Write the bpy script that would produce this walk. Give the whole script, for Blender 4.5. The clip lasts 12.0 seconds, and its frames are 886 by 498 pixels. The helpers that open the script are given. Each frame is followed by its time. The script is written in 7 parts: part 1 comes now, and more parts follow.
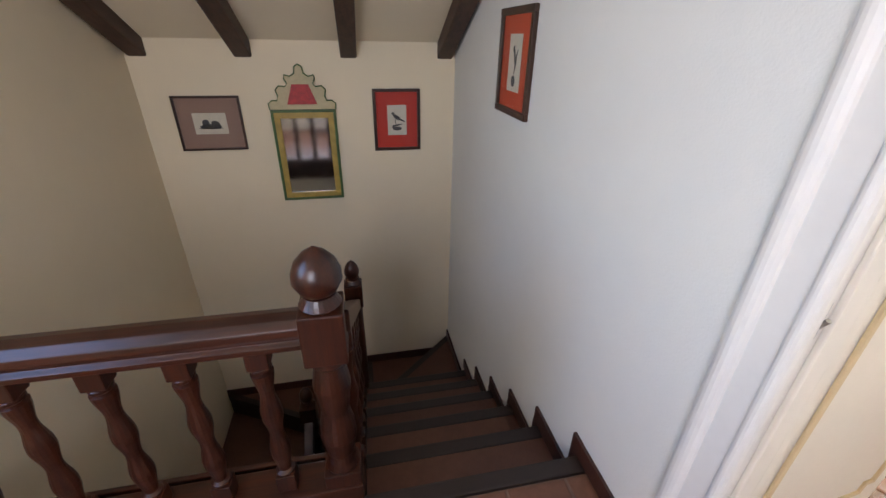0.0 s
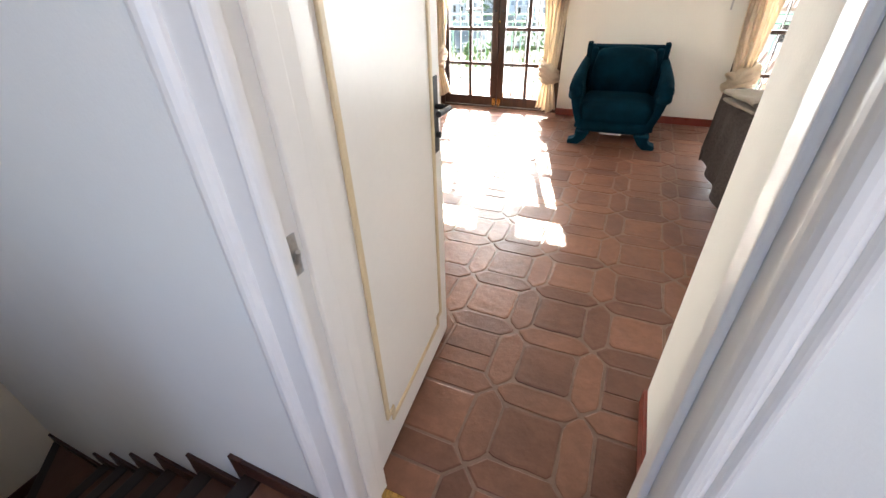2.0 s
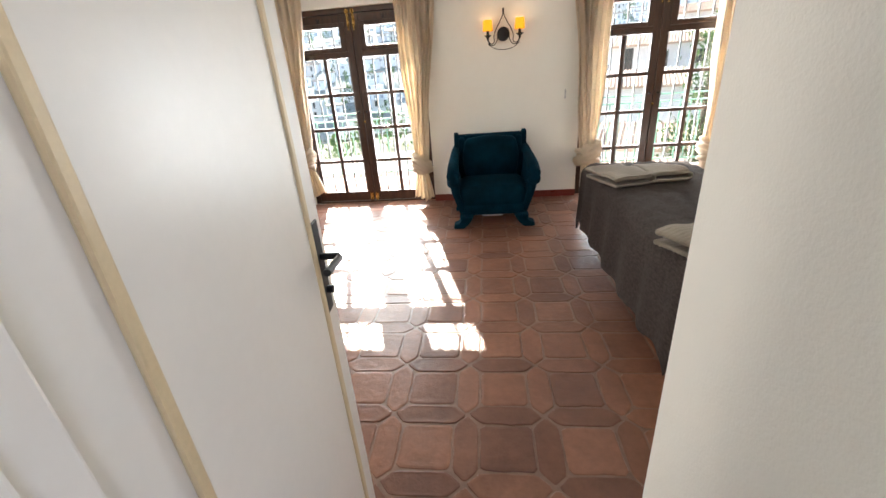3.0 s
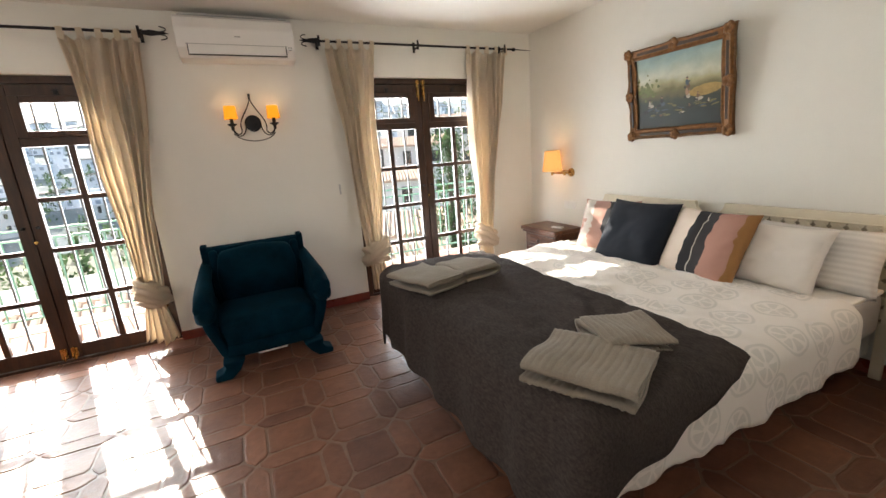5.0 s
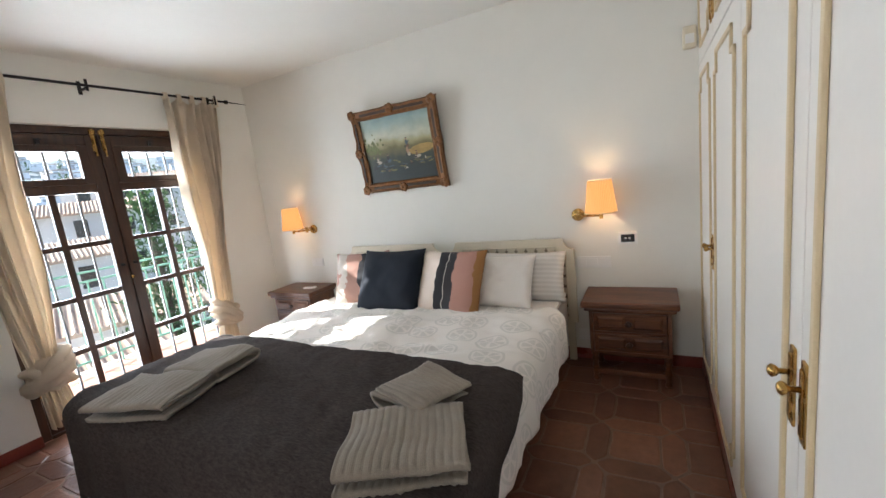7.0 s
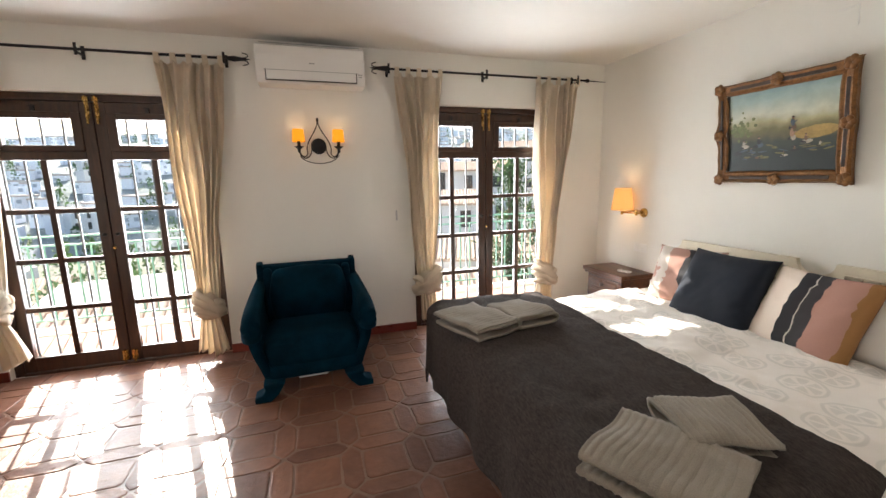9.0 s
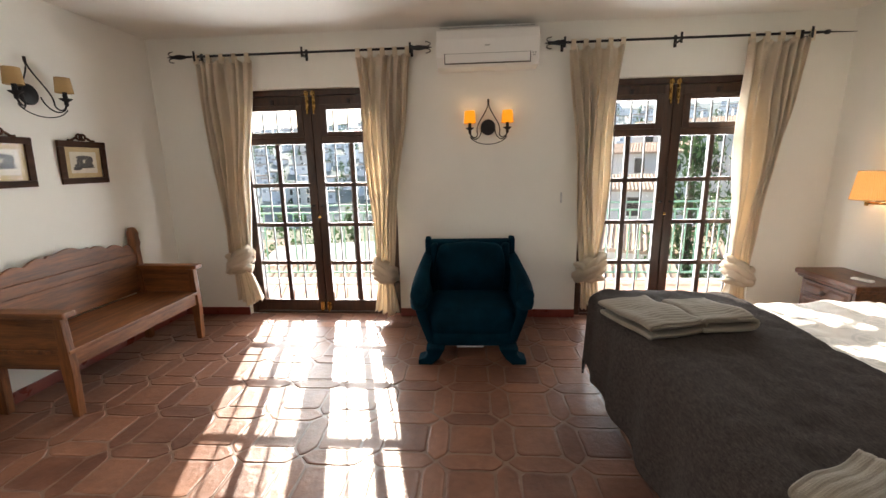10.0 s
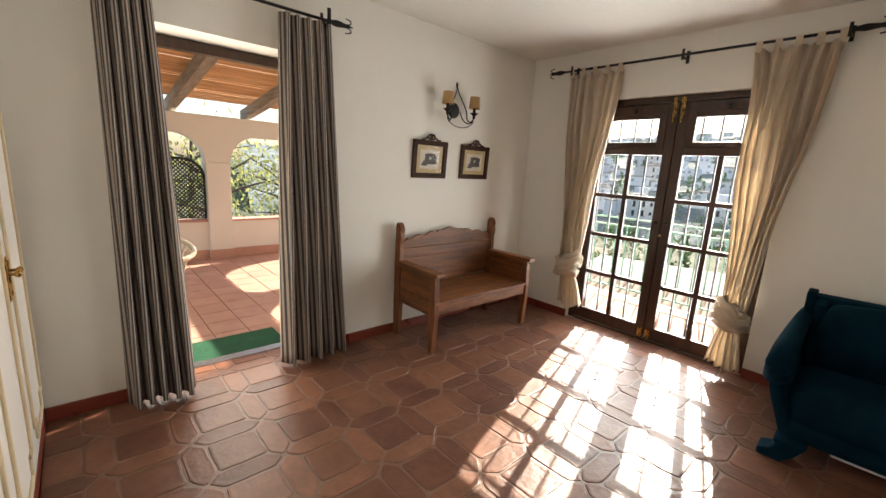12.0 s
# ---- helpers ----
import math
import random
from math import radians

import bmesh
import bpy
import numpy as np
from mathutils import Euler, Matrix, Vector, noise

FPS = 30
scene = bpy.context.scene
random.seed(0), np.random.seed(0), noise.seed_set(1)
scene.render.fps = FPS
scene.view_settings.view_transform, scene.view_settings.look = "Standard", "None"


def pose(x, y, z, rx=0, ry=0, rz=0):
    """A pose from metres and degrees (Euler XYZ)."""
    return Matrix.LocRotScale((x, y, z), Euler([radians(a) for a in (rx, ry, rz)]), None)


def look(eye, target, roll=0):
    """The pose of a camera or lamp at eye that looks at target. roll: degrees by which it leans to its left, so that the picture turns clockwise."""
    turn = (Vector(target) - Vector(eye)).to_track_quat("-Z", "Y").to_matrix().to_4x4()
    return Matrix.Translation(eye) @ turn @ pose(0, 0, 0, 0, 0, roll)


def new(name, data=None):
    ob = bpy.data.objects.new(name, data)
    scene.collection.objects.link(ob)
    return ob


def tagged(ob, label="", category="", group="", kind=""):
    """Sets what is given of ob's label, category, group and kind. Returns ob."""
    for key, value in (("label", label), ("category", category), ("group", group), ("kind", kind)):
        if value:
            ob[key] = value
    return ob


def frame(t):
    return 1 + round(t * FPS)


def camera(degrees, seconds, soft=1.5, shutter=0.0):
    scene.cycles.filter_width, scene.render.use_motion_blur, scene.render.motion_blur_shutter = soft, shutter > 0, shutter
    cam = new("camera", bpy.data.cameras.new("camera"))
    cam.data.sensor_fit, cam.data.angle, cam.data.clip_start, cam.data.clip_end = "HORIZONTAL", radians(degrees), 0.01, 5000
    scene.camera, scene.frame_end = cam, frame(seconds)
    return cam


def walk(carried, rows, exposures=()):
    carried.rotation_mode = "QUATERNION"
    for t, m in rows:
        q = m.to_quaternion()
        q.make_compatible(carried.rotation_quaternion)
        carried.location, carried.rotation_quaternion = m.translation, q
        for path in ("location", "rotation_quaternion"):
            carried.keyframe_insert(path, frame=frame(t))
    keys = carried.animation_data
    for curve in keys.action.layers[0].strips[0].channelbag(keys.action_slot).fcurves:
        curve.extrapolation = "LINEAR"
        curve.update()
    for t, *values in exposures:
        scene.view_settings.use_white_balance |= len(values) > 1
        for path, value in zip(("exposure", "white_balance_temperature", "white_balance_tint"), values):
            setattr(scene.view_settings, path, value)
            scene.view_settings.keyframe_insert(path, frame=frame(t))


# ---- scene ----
cam = camera(94.7, 12.0)
EXPOSURES = [(0.0, 3.0, 7350, 10), (0.5, 3.1, 7600, 11), (1.0, 3.1, 7600, 11), (1.5, 2.95, 7200, 11), (2.0, 2.65, 6700, 9), (2.5, 2.5, 6500, 8), (4.3, 1.8, 6700, 9), (5.5, 1.8, 6700, 9), (6.0, 1.7, 5700, 9), (6.5, 1.65, 6000, 8), (8.5, 1.85, 5700, 9), (9.0, 1.8, 6600, 10), (9.5, 1.7, 6700, 9), (10.3, 1.6, 6900, 10), (11.0, 1.5, 7200, 15), (11.5, 1.52, 7050, 11), (12.0, 1.52, 7100, 10)]
PATH = [
    (0, (0.435, -5.334, 1.41), (-1.303, -4.957, 0.493), 1.1),
    (0.5, (0.433, -5.332, 1.403), (-1.198, -5.012, 0.291), 0.7),
    (1, (0.464, -5.255, 1.366), (-0.995, -4.561, 0.187), 0.1),
    (1.5, (0.542, -5.129, 1.368), (-0.496, -3.908, 0.171), -0.8),
    (1.8, (0.53, -5.06, 1.367), (-0.273, -3.644, 0.206), -1.5),
    (2.2, (0.393, -4.909, 1.366), (-0.197, -3.306, 0.325), -2.5),
    (2.5, (0.318, -4.819, 1.397), (-0.105, -3.109, 0.451), -3.4),
    (2.7, (0.326, -4.761, 1.426), (-0.004, -2.999, 0.539), -3.9),
    (4.3, (0.324, -4.056, 1.389), (0.605, -2.144, 0.873), -3.9),
    (4.5, (0.314, -3.979, 1.377), (0.751, -2.089, 0.891), -4.0),
    (5, (0.372, -3.817, 1.377), (1.196, -2.055, 0.91), -4.2),
    (5.5, (0.449, -3.713, 1.391), (1.719, -2.235, 0.937), -4.6),
    (6, (0.46, -3.634, 1.402), (2.114, -2.583, 1.0), -6.5),
    (6.5, (0.439, -3.575, 1.415), (2.225, -2.755, 1.042), -7.3),
    (6.7, (0.428, -3.562, 1.409), (2.21, -2.729, 1.047), -7.3),
    (8.3, (0.459, -3.645, 1.378), (1.482, -1.954, 1.074), -1.9),
    (8.5, (0.447, -3.645, 1.392), (1.353, -1.888, 1.084), -1.5),
    (9, (0.45, -3.659, 1.427), (1.039, -1.778, 1.083), -1.1),
    (9.5, (0.422, -3.646, 1.407), (0.631, -1.696, 1.013), -1.2),
    (10, (0.393, -3.644, 1.401), (0.246, -1.691, 0.996), -1.1),
    (10.5, (0.302, -3.679, 1.395), (-0.055, -1.75, 1.006), -0.8),
    (11, (0.24, -3.705, 1.381), (-0.436, -1.86, 1.008), -0.4),
    (11.5, (0.286, -3.629, 1.394), (-0.844, -2.016, 1.047), 1.9),
    (12, (0.292, -3.578, 1.406), (-1.165, -2.266, 1.014), 3.3),
]
walk(cam, [(t, look(eye, target, roll)) for t, eye, target, roll in PATH], EXPOSURES)

# ---- world, sun and lamps ----
world = bpy.data.worlds.new("world")
scene.world = world
world.use_nodes = True
wn = world.node_tree
sky = wn.nodes.new("ShaderNodeTexSky")
sky.sky_type, sky.sun_disc = "NISHITA", False
SUN_WAY = Vector((0.31, -1.0, -0.655)).normalized()
sky.sun_elevation = math.asin(-SUN_WAY.z)
sky.sun_rotation = math.atan2(-SUN_WAY.x, -SUN_WAY.y)
sky.dust_density, sky.air_density = 1.6, 1.0
wn.links.new(sky.outputs[0], wn.nodes["Background"].inputs[0])
wn.nodes["Background"].inputs[1].default_value = 0.09

sun = new("sun", bpy.data.lights.new("sun", "SUN"))
sun.data.energy, sun.data.angle, sun.data.color = 5.0, radians(0.45), (1.0, 0.93, 0.83)
sun.matrix_world = look((0, 0, 20), Vector((0, 0, 20)) + SUN_WAY)


def bulb(x, y, z, watts, color=(1.0, 0.62, 0.27), size=0.025):
    ob = new("bulb_light", bpy.data.lights.new("bulb_light", "POINT"))
    ob.data.energy, ob.data.color, ob.data.shadow_soft_size = watts, color, size
    ob.location = (x, y, z)
    return ob


def window_light(x, y, z, w, h, watts, turn, color):
    ob = new("sky_light", bpy.data.lights.new("sky_light", "AREA"))
    ob.data.shape, ob.data.size, ob.data.size_y = "RECTANGLE", w, h
    ob.data.energy, ob.data.color = watts, color
    ob.matrix_world = pose(x, y, z, 90, 0, turn)
    return ob


# the sky's light in two balcony doors, terrace door and landing's unseen south window
window_light(-1.03, 0.285, 1.1, 1.3, 1.9, 45, 180, (0.90, 0.95, 1.0))
window_light(2.06, 0.285, 1.1, 1.3, 1.9, 45, 180, (0.90, 0.95, 1.0))
window_light(-2.66, -2.95, 1.0, 0.9, 1.8, 8.0, 270, (1.0, 0.93, 0.85))
window_light(0.10, -6.76, 1.55, 0.8, 1.0, 1.7, 0, (0.26, 0.45, 1.0))
# fill lamp added in an unseen east opening to brighten the stair walls
window_light(1.66, -6.15, 1.55, 0.8, 1.0, 5.0, 90, (0.68, 0.71, 0.94))


# ---- materials ----
def nodes_of(name, rough=0.6, metal=0.0):
    m = bpy.data.materials.new(name)
    m.use_nodes = True
    t = m.node_tree
    b = t.nodes["Principled BSDF"]
    b.inputs["Roughness"].default_value, b.inputs["Metallic"].default_value = rough, metal
    return m, t, b


def add_node(t, kind, **values):
    n = t.nodes.new(kind)
    for k, v in values.items():
        n.inputs[k].default_value = v
    return n


def coords(t, scale=(1, 1, 1)):
    c = t.nodes.new("ShaderNodeTexCoord")
    m = add_node(t, "ShaderNodeMapping", Scale=scale)
    t.links.new(c.outputs["Object"], m.inputs["Vector"])
    return m.outputs[0]


def ramp(t, source, stops):
    r = t.nodes.new("ShaderNodeValToRGB")
    while len(r.color_ramp.elements) < len(stops):
        r.color_ramp.elements.new(0.5)
    for e, (p, c) in zip(r.color_ramp.elements, stops):
        e.position, e.color = p, (*c, 1)
    t.links.new(source, r.inputs[0])
    return r.outputs[0]


def mixed(t, fac, a, b, mode="MIX"):
    n = t.nodes.new("ShaderNodeMix")
    n.data_type, n.blend_type = "RGBA", mode
    for value, k in ((fac, 0), (a, 6), (b, 7)):
        if isinstance(value, (int, float)):
            n.inputs[k].default_value = value
        elif isinstance(value, tuple):
            n.inputs[k].default_value = (*value, 1)
        else:
            t.links.new(value, n.inputs[k])
    return n.outputs[2]


def bumped(t, b, height, strength, distance):
    n = add_node(t, "ShaderNodeBump", Strength=strength, Distance=distance)
    t.links.new(height, n.inputs["Height"])
    t.links.new(n.outputs[0], b.inputs["Normal"])


def noise_of(t, vec, scale, detail=4.0, rough=0.55):
    n = add_node(t, "ShaderNodeTexNoise", Scale=scale, Detail=detail, Roughness=rough)
    t.links.new(vec, n.inputs["Vector"])
    return n.outputs[0]


def plain(name, color, rough=0.6, metal=0.0, vary=0.15, scale=8.0, grain=120.0, bump=0.15, depth=0.002, stretch=(1, 1, 1), sheen=0.0, spec=0.5):
    """A surface with broad blotches and a fine grain."""
    m, t, b = nodes_of(name, rough, metal)
    v = coords(t, stretch)
    broad, fine = noise_of(t, v, scale), noise_of(t, v, grain, 3.0)
    low = tuple(c * (1 - vary) for c in color)
    high = tuple(min(1, c * (1 + vary)) for c in color)
    c = ramp(t, broad, [(0.3, low), (0.7, high)])
    c = mixed(t, 0.35, c, ramp(t, fine, [(0.3, low), (0.7, high)]))
    t.links.new(c, b.inputs["Base Color"])
    rr = add_node(t, "ShaderNodeMapRange")
    rr.inputs[3].default_value, rr.inputs[4].default_value = max(0.03, rough - 0.1), min(1, rough + 0.1)
    t.links.new(broad, rr.inputs[0])
    t.links.new(rr.outputs[0], b.inputs["Roughness"])
    bumped(t, b, fine, bump, depth)
    b.inputs["Specular IOR Level"].default_value = spec
    if sheen:
        b.inputs["Sheen Weight"].default_value = sheen
        b.inputs["Sheen Roughness"].default_value = 0.35
        b.inputs["Sheen Tint"].default_value = (*tuple(min(1, c * 8) for c in color), 1)
    return m


def wood(name, dark, light, rough=0.4, axis=0, scale=6.0):
    """Wood with grain along the given axis of the object."""
    m, t, b = nodes_of(name, rough)
    s = [scale * 2.2] * 3
    s[axis] = scale * 0.16
    v = coords(t, tuple(s))
    big = noise_of(t, v, 2.2, 6.0, 0.62)
    fine = noise_of(t, v, 14.0, 3.0)
    c = ramp(t, big, [(0.36, dark), (0.5, tuple((a + q) / 2 for a, q in zip(dark, light))), (0.64, light)])
    c = mixed(t, 0.35, c, ramp(t, fine, [(0.35, dark), (0.65, light)]))
    blot = noise_of(t, coords(t), 2.3)
    c = mixed(t, 0.5, c, ramp(t, blot, [(0.3, (0.62, 0.6, 0.58)), (0.7, (1, 1, 1))]), "MULTIPLY")
    t.links.new(c, b.inputs["Base Color"])
    bumped(t, b, fine, 0.12, 0.002)
    return m


def plaster(name, color):
    m, t, b = nodes_of(name, 0.85)
    v = coords(t)
    broad, mid, fine = noise_of(t, v, 1.3, 3.0), noise_of(t, v, 9.0, 5.0, 0.6), noise_of(t, v, 160.0, 2.0)
    low = tuple(c * 0.955 for c in color)
    c = ramp(t, broad, [(0.3, low), (0.7, color)])
    c = mixed(t, 0.3, c, ramp(t, mid, [(0.3, low), (0.6, color)]))
    t.links.new(c, b.inputs["Base Color"])
    both = mixed(t, 0.25, ramp(t, mid, [(0.2, (0, 0, 0)), (0.8, (1, 1, 1))]), ramp(t, fine, [(0.2, (0, 0, 0)), (0.8, (1, 1, 1))]))
    bumped(t, b, both, 0.28, 0.006)
    return m


def terracotta(name, a, q, rough, dirt=0.5):
    """Fired clay: tile to tile variation, blotches, worn wax."""
    m, t, b = nodes_of(name, rough)
    info, geo = t.nodes.new("ShaderNodeObjectInfo"), t.nodes.new("ShaderNodeNewGeometry")
    add = t.nodes.new("ShaderNodeMath")
    add.operation = "ADD"
    t.links.new(info.outputs["Random"], add.inputs[0])
    t.links.new(geo.outputs["Random Per Island"], add.inputs[1])
    frac = t.nodes.new("ShaderNodeMath")
    frac.operation = "FRACT"
    t.links.new(add.outputs[0], frac.inputs[0])
    pos = add_node(t, "ShaderNodeMapping")
    t.links.new(geo.outputs["Position"], pos.inputs[0])
    broad, mid, fine = noise_of(t, pos.outputs[0], 5.0, 5.0, 0.6), noise_of(t, pos.outputs[0], 26.0, 6.0, 0.65), noise_of(t, pos.outputs[0], 220.0, 2.0)
    c = ramp(t, frac.outputs[0], [(0.0, a), (0.5, tuple((x + y) / 2 for x, y in zip(a, q))), (1.0, q)])
    c = mixed(t, 0.38, c, ramp(t, broad, [(0.3, tuple(x * 0.75 for x in a)), (0.7, q)]))
    c = mixed(t, dirt, c, ramp(t, mid, [(0.25, (0.6, 0.55, 0.52)), (0.7, (1, 1, 1))]), "MULTIPLY")
    t.links.new(c, b.inputs["Base Color"])
    rr = add_node(t, "ShaderNodeMapRange")
    rr.inputs[3].default_value, rr.inputs[4].default_value = rough - 0.1, rough + 0.18
    t.links.new(mid, rr.inputs[0])
    t.links.new(rr.outputs[0], b.inputs["Roughness"])
    b.inputs["Specular IOR Level"].default_value = 0.38
    both = mixed(t, 0.3, ramp(t, broad, [(0.2, (0, 0, 0)), (0.8, (1, 1, 1))]), ramp(t, mid, [(0.2, (0, 0, 0)), (0.8, (1, 1, 1))]))
    bumped(t, b, both, 0.5, 0.009)
    return m


def cloth(name, color, rough=0.9, weave=420.0, vary=0.12, bump=0.35, sheen=0.25, translucent=0.0):
    m, t, b = nodes_of(name, rough)
    v = coords(t)
    broad = noise_of(t, v, 6.0, 4.0)
    w1 = add_node(t, "ShaderNodeTexWave", Scale=weave / 6, Distortion=2.0, Detail=1.0)
    w2 = add_node(t, "ShaderNodeTexWave", Scale=weave / 6, Distortion=2.0, Detail=1.0)
    w1.bands_direction, w2.bands_direction = "X", "Y"
    t.links.new(v, w1.inputs[0])
    t.links.new(v, w2.inputs[0])
    fine = noise_of(t, v, weave, 2.0)
    low, high = tuple(c * (1 - vary) for c in color), tuple(min(1, c * (1 + vary)) for c in color)
    c = mixed(t, 0.5, ramp(t, broad, [(0.3, low), (0.7, high)]), ramp(t, fine, [(0.3, tuple(x * 0.8 for x in low)), (0.7, high)]))
    t.links.new(c, b.inputs["Base Color"])
    hh = mixed(t, 0.5, mixed(t, 0.5, w1.outputs[0], w2.outputs[0]), fine)
    bumped(t, b, hh, bump, 0.0015)
    b.inputs["Sheen Weight"].default_value = sheen
    if translucent:
        tr = t.nodes.new("ShaderNodeBsdfTranslucent")
        t.links.new(c, tr.inputs[0])
        mx = add_node(t, "ShaderNodeMixShader")
        mx.inputs[0].default_value = translucent
        t.links.new(b.outputs[0], mx.inputs[1])
        t.links.new(tr.outputs[0], mx.inputs[2])
        t.links.new(mx.outputs[0], t.nodes["Material Output"].inputs[0])
    return m


def striped(name, stops, axis, period, rough=0.9, wobble=0.0, constant=True, shift=0.0, uv=False):
    """Stripes across one axis of the object; stops run over one period."""
    m, t, b = nodes_of(name, rough)
    v = coords(t)
    if uv:
        v = t.nodes.new("ShaderNodeTexCoord").outputs["UV"]
    sep = t.nodes.new("ShaderNodeSeparateXYZ")
    if wobble:
        nz = add_node(t, "ShaderNodeTexNoise", Scale=9.0, Detail=5.0)
        t.links.new(v, nz.inputs[0])
        v = mixed(t, wobble, v, nz.outputs[1], "ADD")
    t.links.new(v, sep.inputs[0])
    d = t.nodes.new("ShaderNodeMath")
    d.operation = "DIVIDE"
    d.inputs[1].default_value = period
    off = t.nodes.new("ShaderNodeMath")
    off.operation, off.inputs[1].default_value = "ADD", shift
    t.links.new(sep.outputs[axis], off.inputs[0])
    t.links.new(off.outputs[0], d.inputs[0])
    f = t.nodes.new("ShaderNodeMath")
    f.operation = "FRACT"
    t.links.new(d.outputs[0], f.inputs[0])
    r = t.nodes.new("ShaderNodeValToRGB")
    r.color_ramp.interpolation = "CONSTANT" if constant else "LINEAR"
    while len(r.color_ramp.elements) < len(stops):
        r.color_ramp.elements.new(0.5)
    for e, (p, c) in zip(r.color_ramp.elements, stops):
        e.position, e.color = p, (*c, 1)
    t.links.new(f.outputs[0], r.inputs[0])
    fine = noise_of(t, coords(t), 380.0, 2.0)
    c = mixed(t, 0.4, r.outputs[0], ramp(t, fine, [(0.3, (0.7, 0.7, 0.7)), (0.7, (1, 1, 1))]), "MULTIPLY")
    t.links.new(c, b.inputs["Base Color"])
    bumped(t, b, fine, 0.3, 0.0015)
    return m


def glass(name, rough=0.0, tint=(1, 1, 1)):
    m = bpy.data.materials.new(name)
    m.use_nodes = True
    t = m.node_tree
    t.nodes.remove(t.nodes["Principled BSDF"])
    tr, gl, fr, mx = (t.nodes.new("ShaderNode" + k) for k in ("BsdfTransparent", "BsdfGlossy", "LayerWeight", "MixShader"))
    tr.inputs[0].default_value = (*tint, 1)
    gl.inputs["Roughness"].default_value, fr.inputs[0].default_value = rough, 0.5
    pw_ = t.nodes.new("ShaderNodeMath")
    pw_.operation, pw_.inputs[1].default_value = "POWER", 4.0
    sc = add_node(t, "ShaderNodeMapRange")
    sc.inputs[3].default_value, sc.inputs[4].default_value = 0.03, 0.7
    t.links.new(fr.outputs["Facing"], pw_.inputs[0])
    t.links.new(pw_.outputs[0], sc.inputs[0])
    t.links.new(sc.outputs[0], mx.inputs[0])
    t.links.new(tr.outputs[0], mx.inputs[1])
    t.links.new(gl.outputs[0], mx.inputs[2])
    t.links.new(mx.outputs[0], t.nodes["Material Output"].inputs[0])
    return m


def lit_shade(name, color, strength, base):
    """A fabric lamp shade with a burning bulb inside."""
    m, t, b = nodes_of(name, 0.8)
    fine = noise_of(t, coords(t), 150.0, 2.0)
    b.inputs["Base Color"].default_value = (*base, 1)
    b.inputs["Emission Color"].default_value = (*color, 1)
    b.inputs["Emission Strength"].default_value = strength
    bumped(t, b, fine, 0.3, 0.001)
    return m


WALL = plaster("white_plaster", (0.80, 0.785, 0.725))
# warm bounced light of the stair well is mixed into this plaster's colour
STAIRWALL = plaster("warm_bounce_plaster", (0.82, 0.70, 0.51))
CEIL = plaster("ceiling_plaster", (0.80, 0.785, 0.73))
TILE = terracotta("terracotta_tile", (0.095, 0.036, 0.023), (0.275, 0.125, 0.074), 0.33, 0.65)
GROUT = plain("grout", (0.165, 0.095, 0.066), 0.36, vary=0.3, scale=14, bump=0.4)
TERR_GROUT = plain("pale_terrace_grout", (0.50, 0.33, 0.26), 0.8, vary=0.2)
TERR_TILE = terracotta("terrace_tile", (0.60, 0.33, 0.25), (0.68, 0.42, 0.33), 0.7, 0.2)
SKIRTDARK = plain("dark_brown_skirting", (0.052, 0.018, 0.012), 0.35, vary=0.3, scale=6)
BASERED = plain("oxblood_skirting", (0.19, 0.035, 0.022), 0.3, vary=0.3, scale=5)
DARKWOOD = wood("dark_brown_door_wood", (0.022, 0.009, 0.005), (0.075, 0.03, 0.015), 0.32, 2)
RAILWOOD = wood("mahogany_rail_wood", (0.021, 0.006, 0.003), (0.075, 0.018, 0.007), 0.3, 1)
POSTWOOD = wood("mahogany_turned_wood", (0.017, 0.005, 0.003), (0.065, 0.016, 0.0065), 0.3, 2)
STEPWOOD = plain("dark_step_edge_wood", (0.022, 0.013, 0.010), 0.4, vary=0.3, scale=9)
TREAD = terracotta("stair_tile", (0.085, 0.036, 0.024), (0.16, 0.07, 0.045), 0.38)
BENCHWOOD = wood("old_pine", (0.06, 0.018, 0.005), (0.29, 0.105, 0.031), 0.48, 1)
BENCHWOOD_SIDE = wood("old_pine_side", (0.06, 0.018, 0.005), (0.29, 0.105, 0.031), 0.48, 0)
BENCHWOOD_POST = wood("old_pine_post", (0.06, 0.018, 0.005), (0.29, 0.105, 0.031), 0.48, 2)
STANDWOOD = wood("walnut_brown_wood", (0.042, 0.013, 0.005), (0.19, 0.068, 0.024), 0.36, 1)
BEAMWOOD = wood("beam_wood", (0.03, 0.012, 0.007), (0.09, 0.036, 0.02), 0.5, 0)
PERGOLA = wood("grey_pergola_wood", (0.22, 0.185, 0.145), (0.45, 0.40, 0.33), 0.75, 0)
BARGREY = plain("weathered_grey_iron", (0.11, 0.115, 0.115), 0.5, 0.2, vary=0.3, scale=20)
IRON = plain("black_iron", (0.018, 0.018, 0.019), 0.45, 0.6, vary=0.4, scale=30)
BRASS = plain("brass", (0.50, 0.31, 0.10), 0.27, 1.0, vary=0.25, scale=40)
STEEL = plain("grey_steel", (0.5, 0.5, 0.5), 0.35, 1.0, vary=0.2, scale=30)
GREENRAIL = plain("pale_green_paint", (0.16, 0.36, 0.29), 0.5, vary=0.2)
PAINT = plain("white_gloss_paint", (0.80, 0.765, 0.71), 0.35, vary=0.03, scale=3, grain=40, bump=0.08)
CREAM = plain("cream_paint", (0.66, 0.53, 0.33), 0.4, vary=0.08, scale=6)
PLASTIC = plain("white_plastic", (0.80, 0.79, 0.76), 0.35, vary=0.02, bump=0.02)
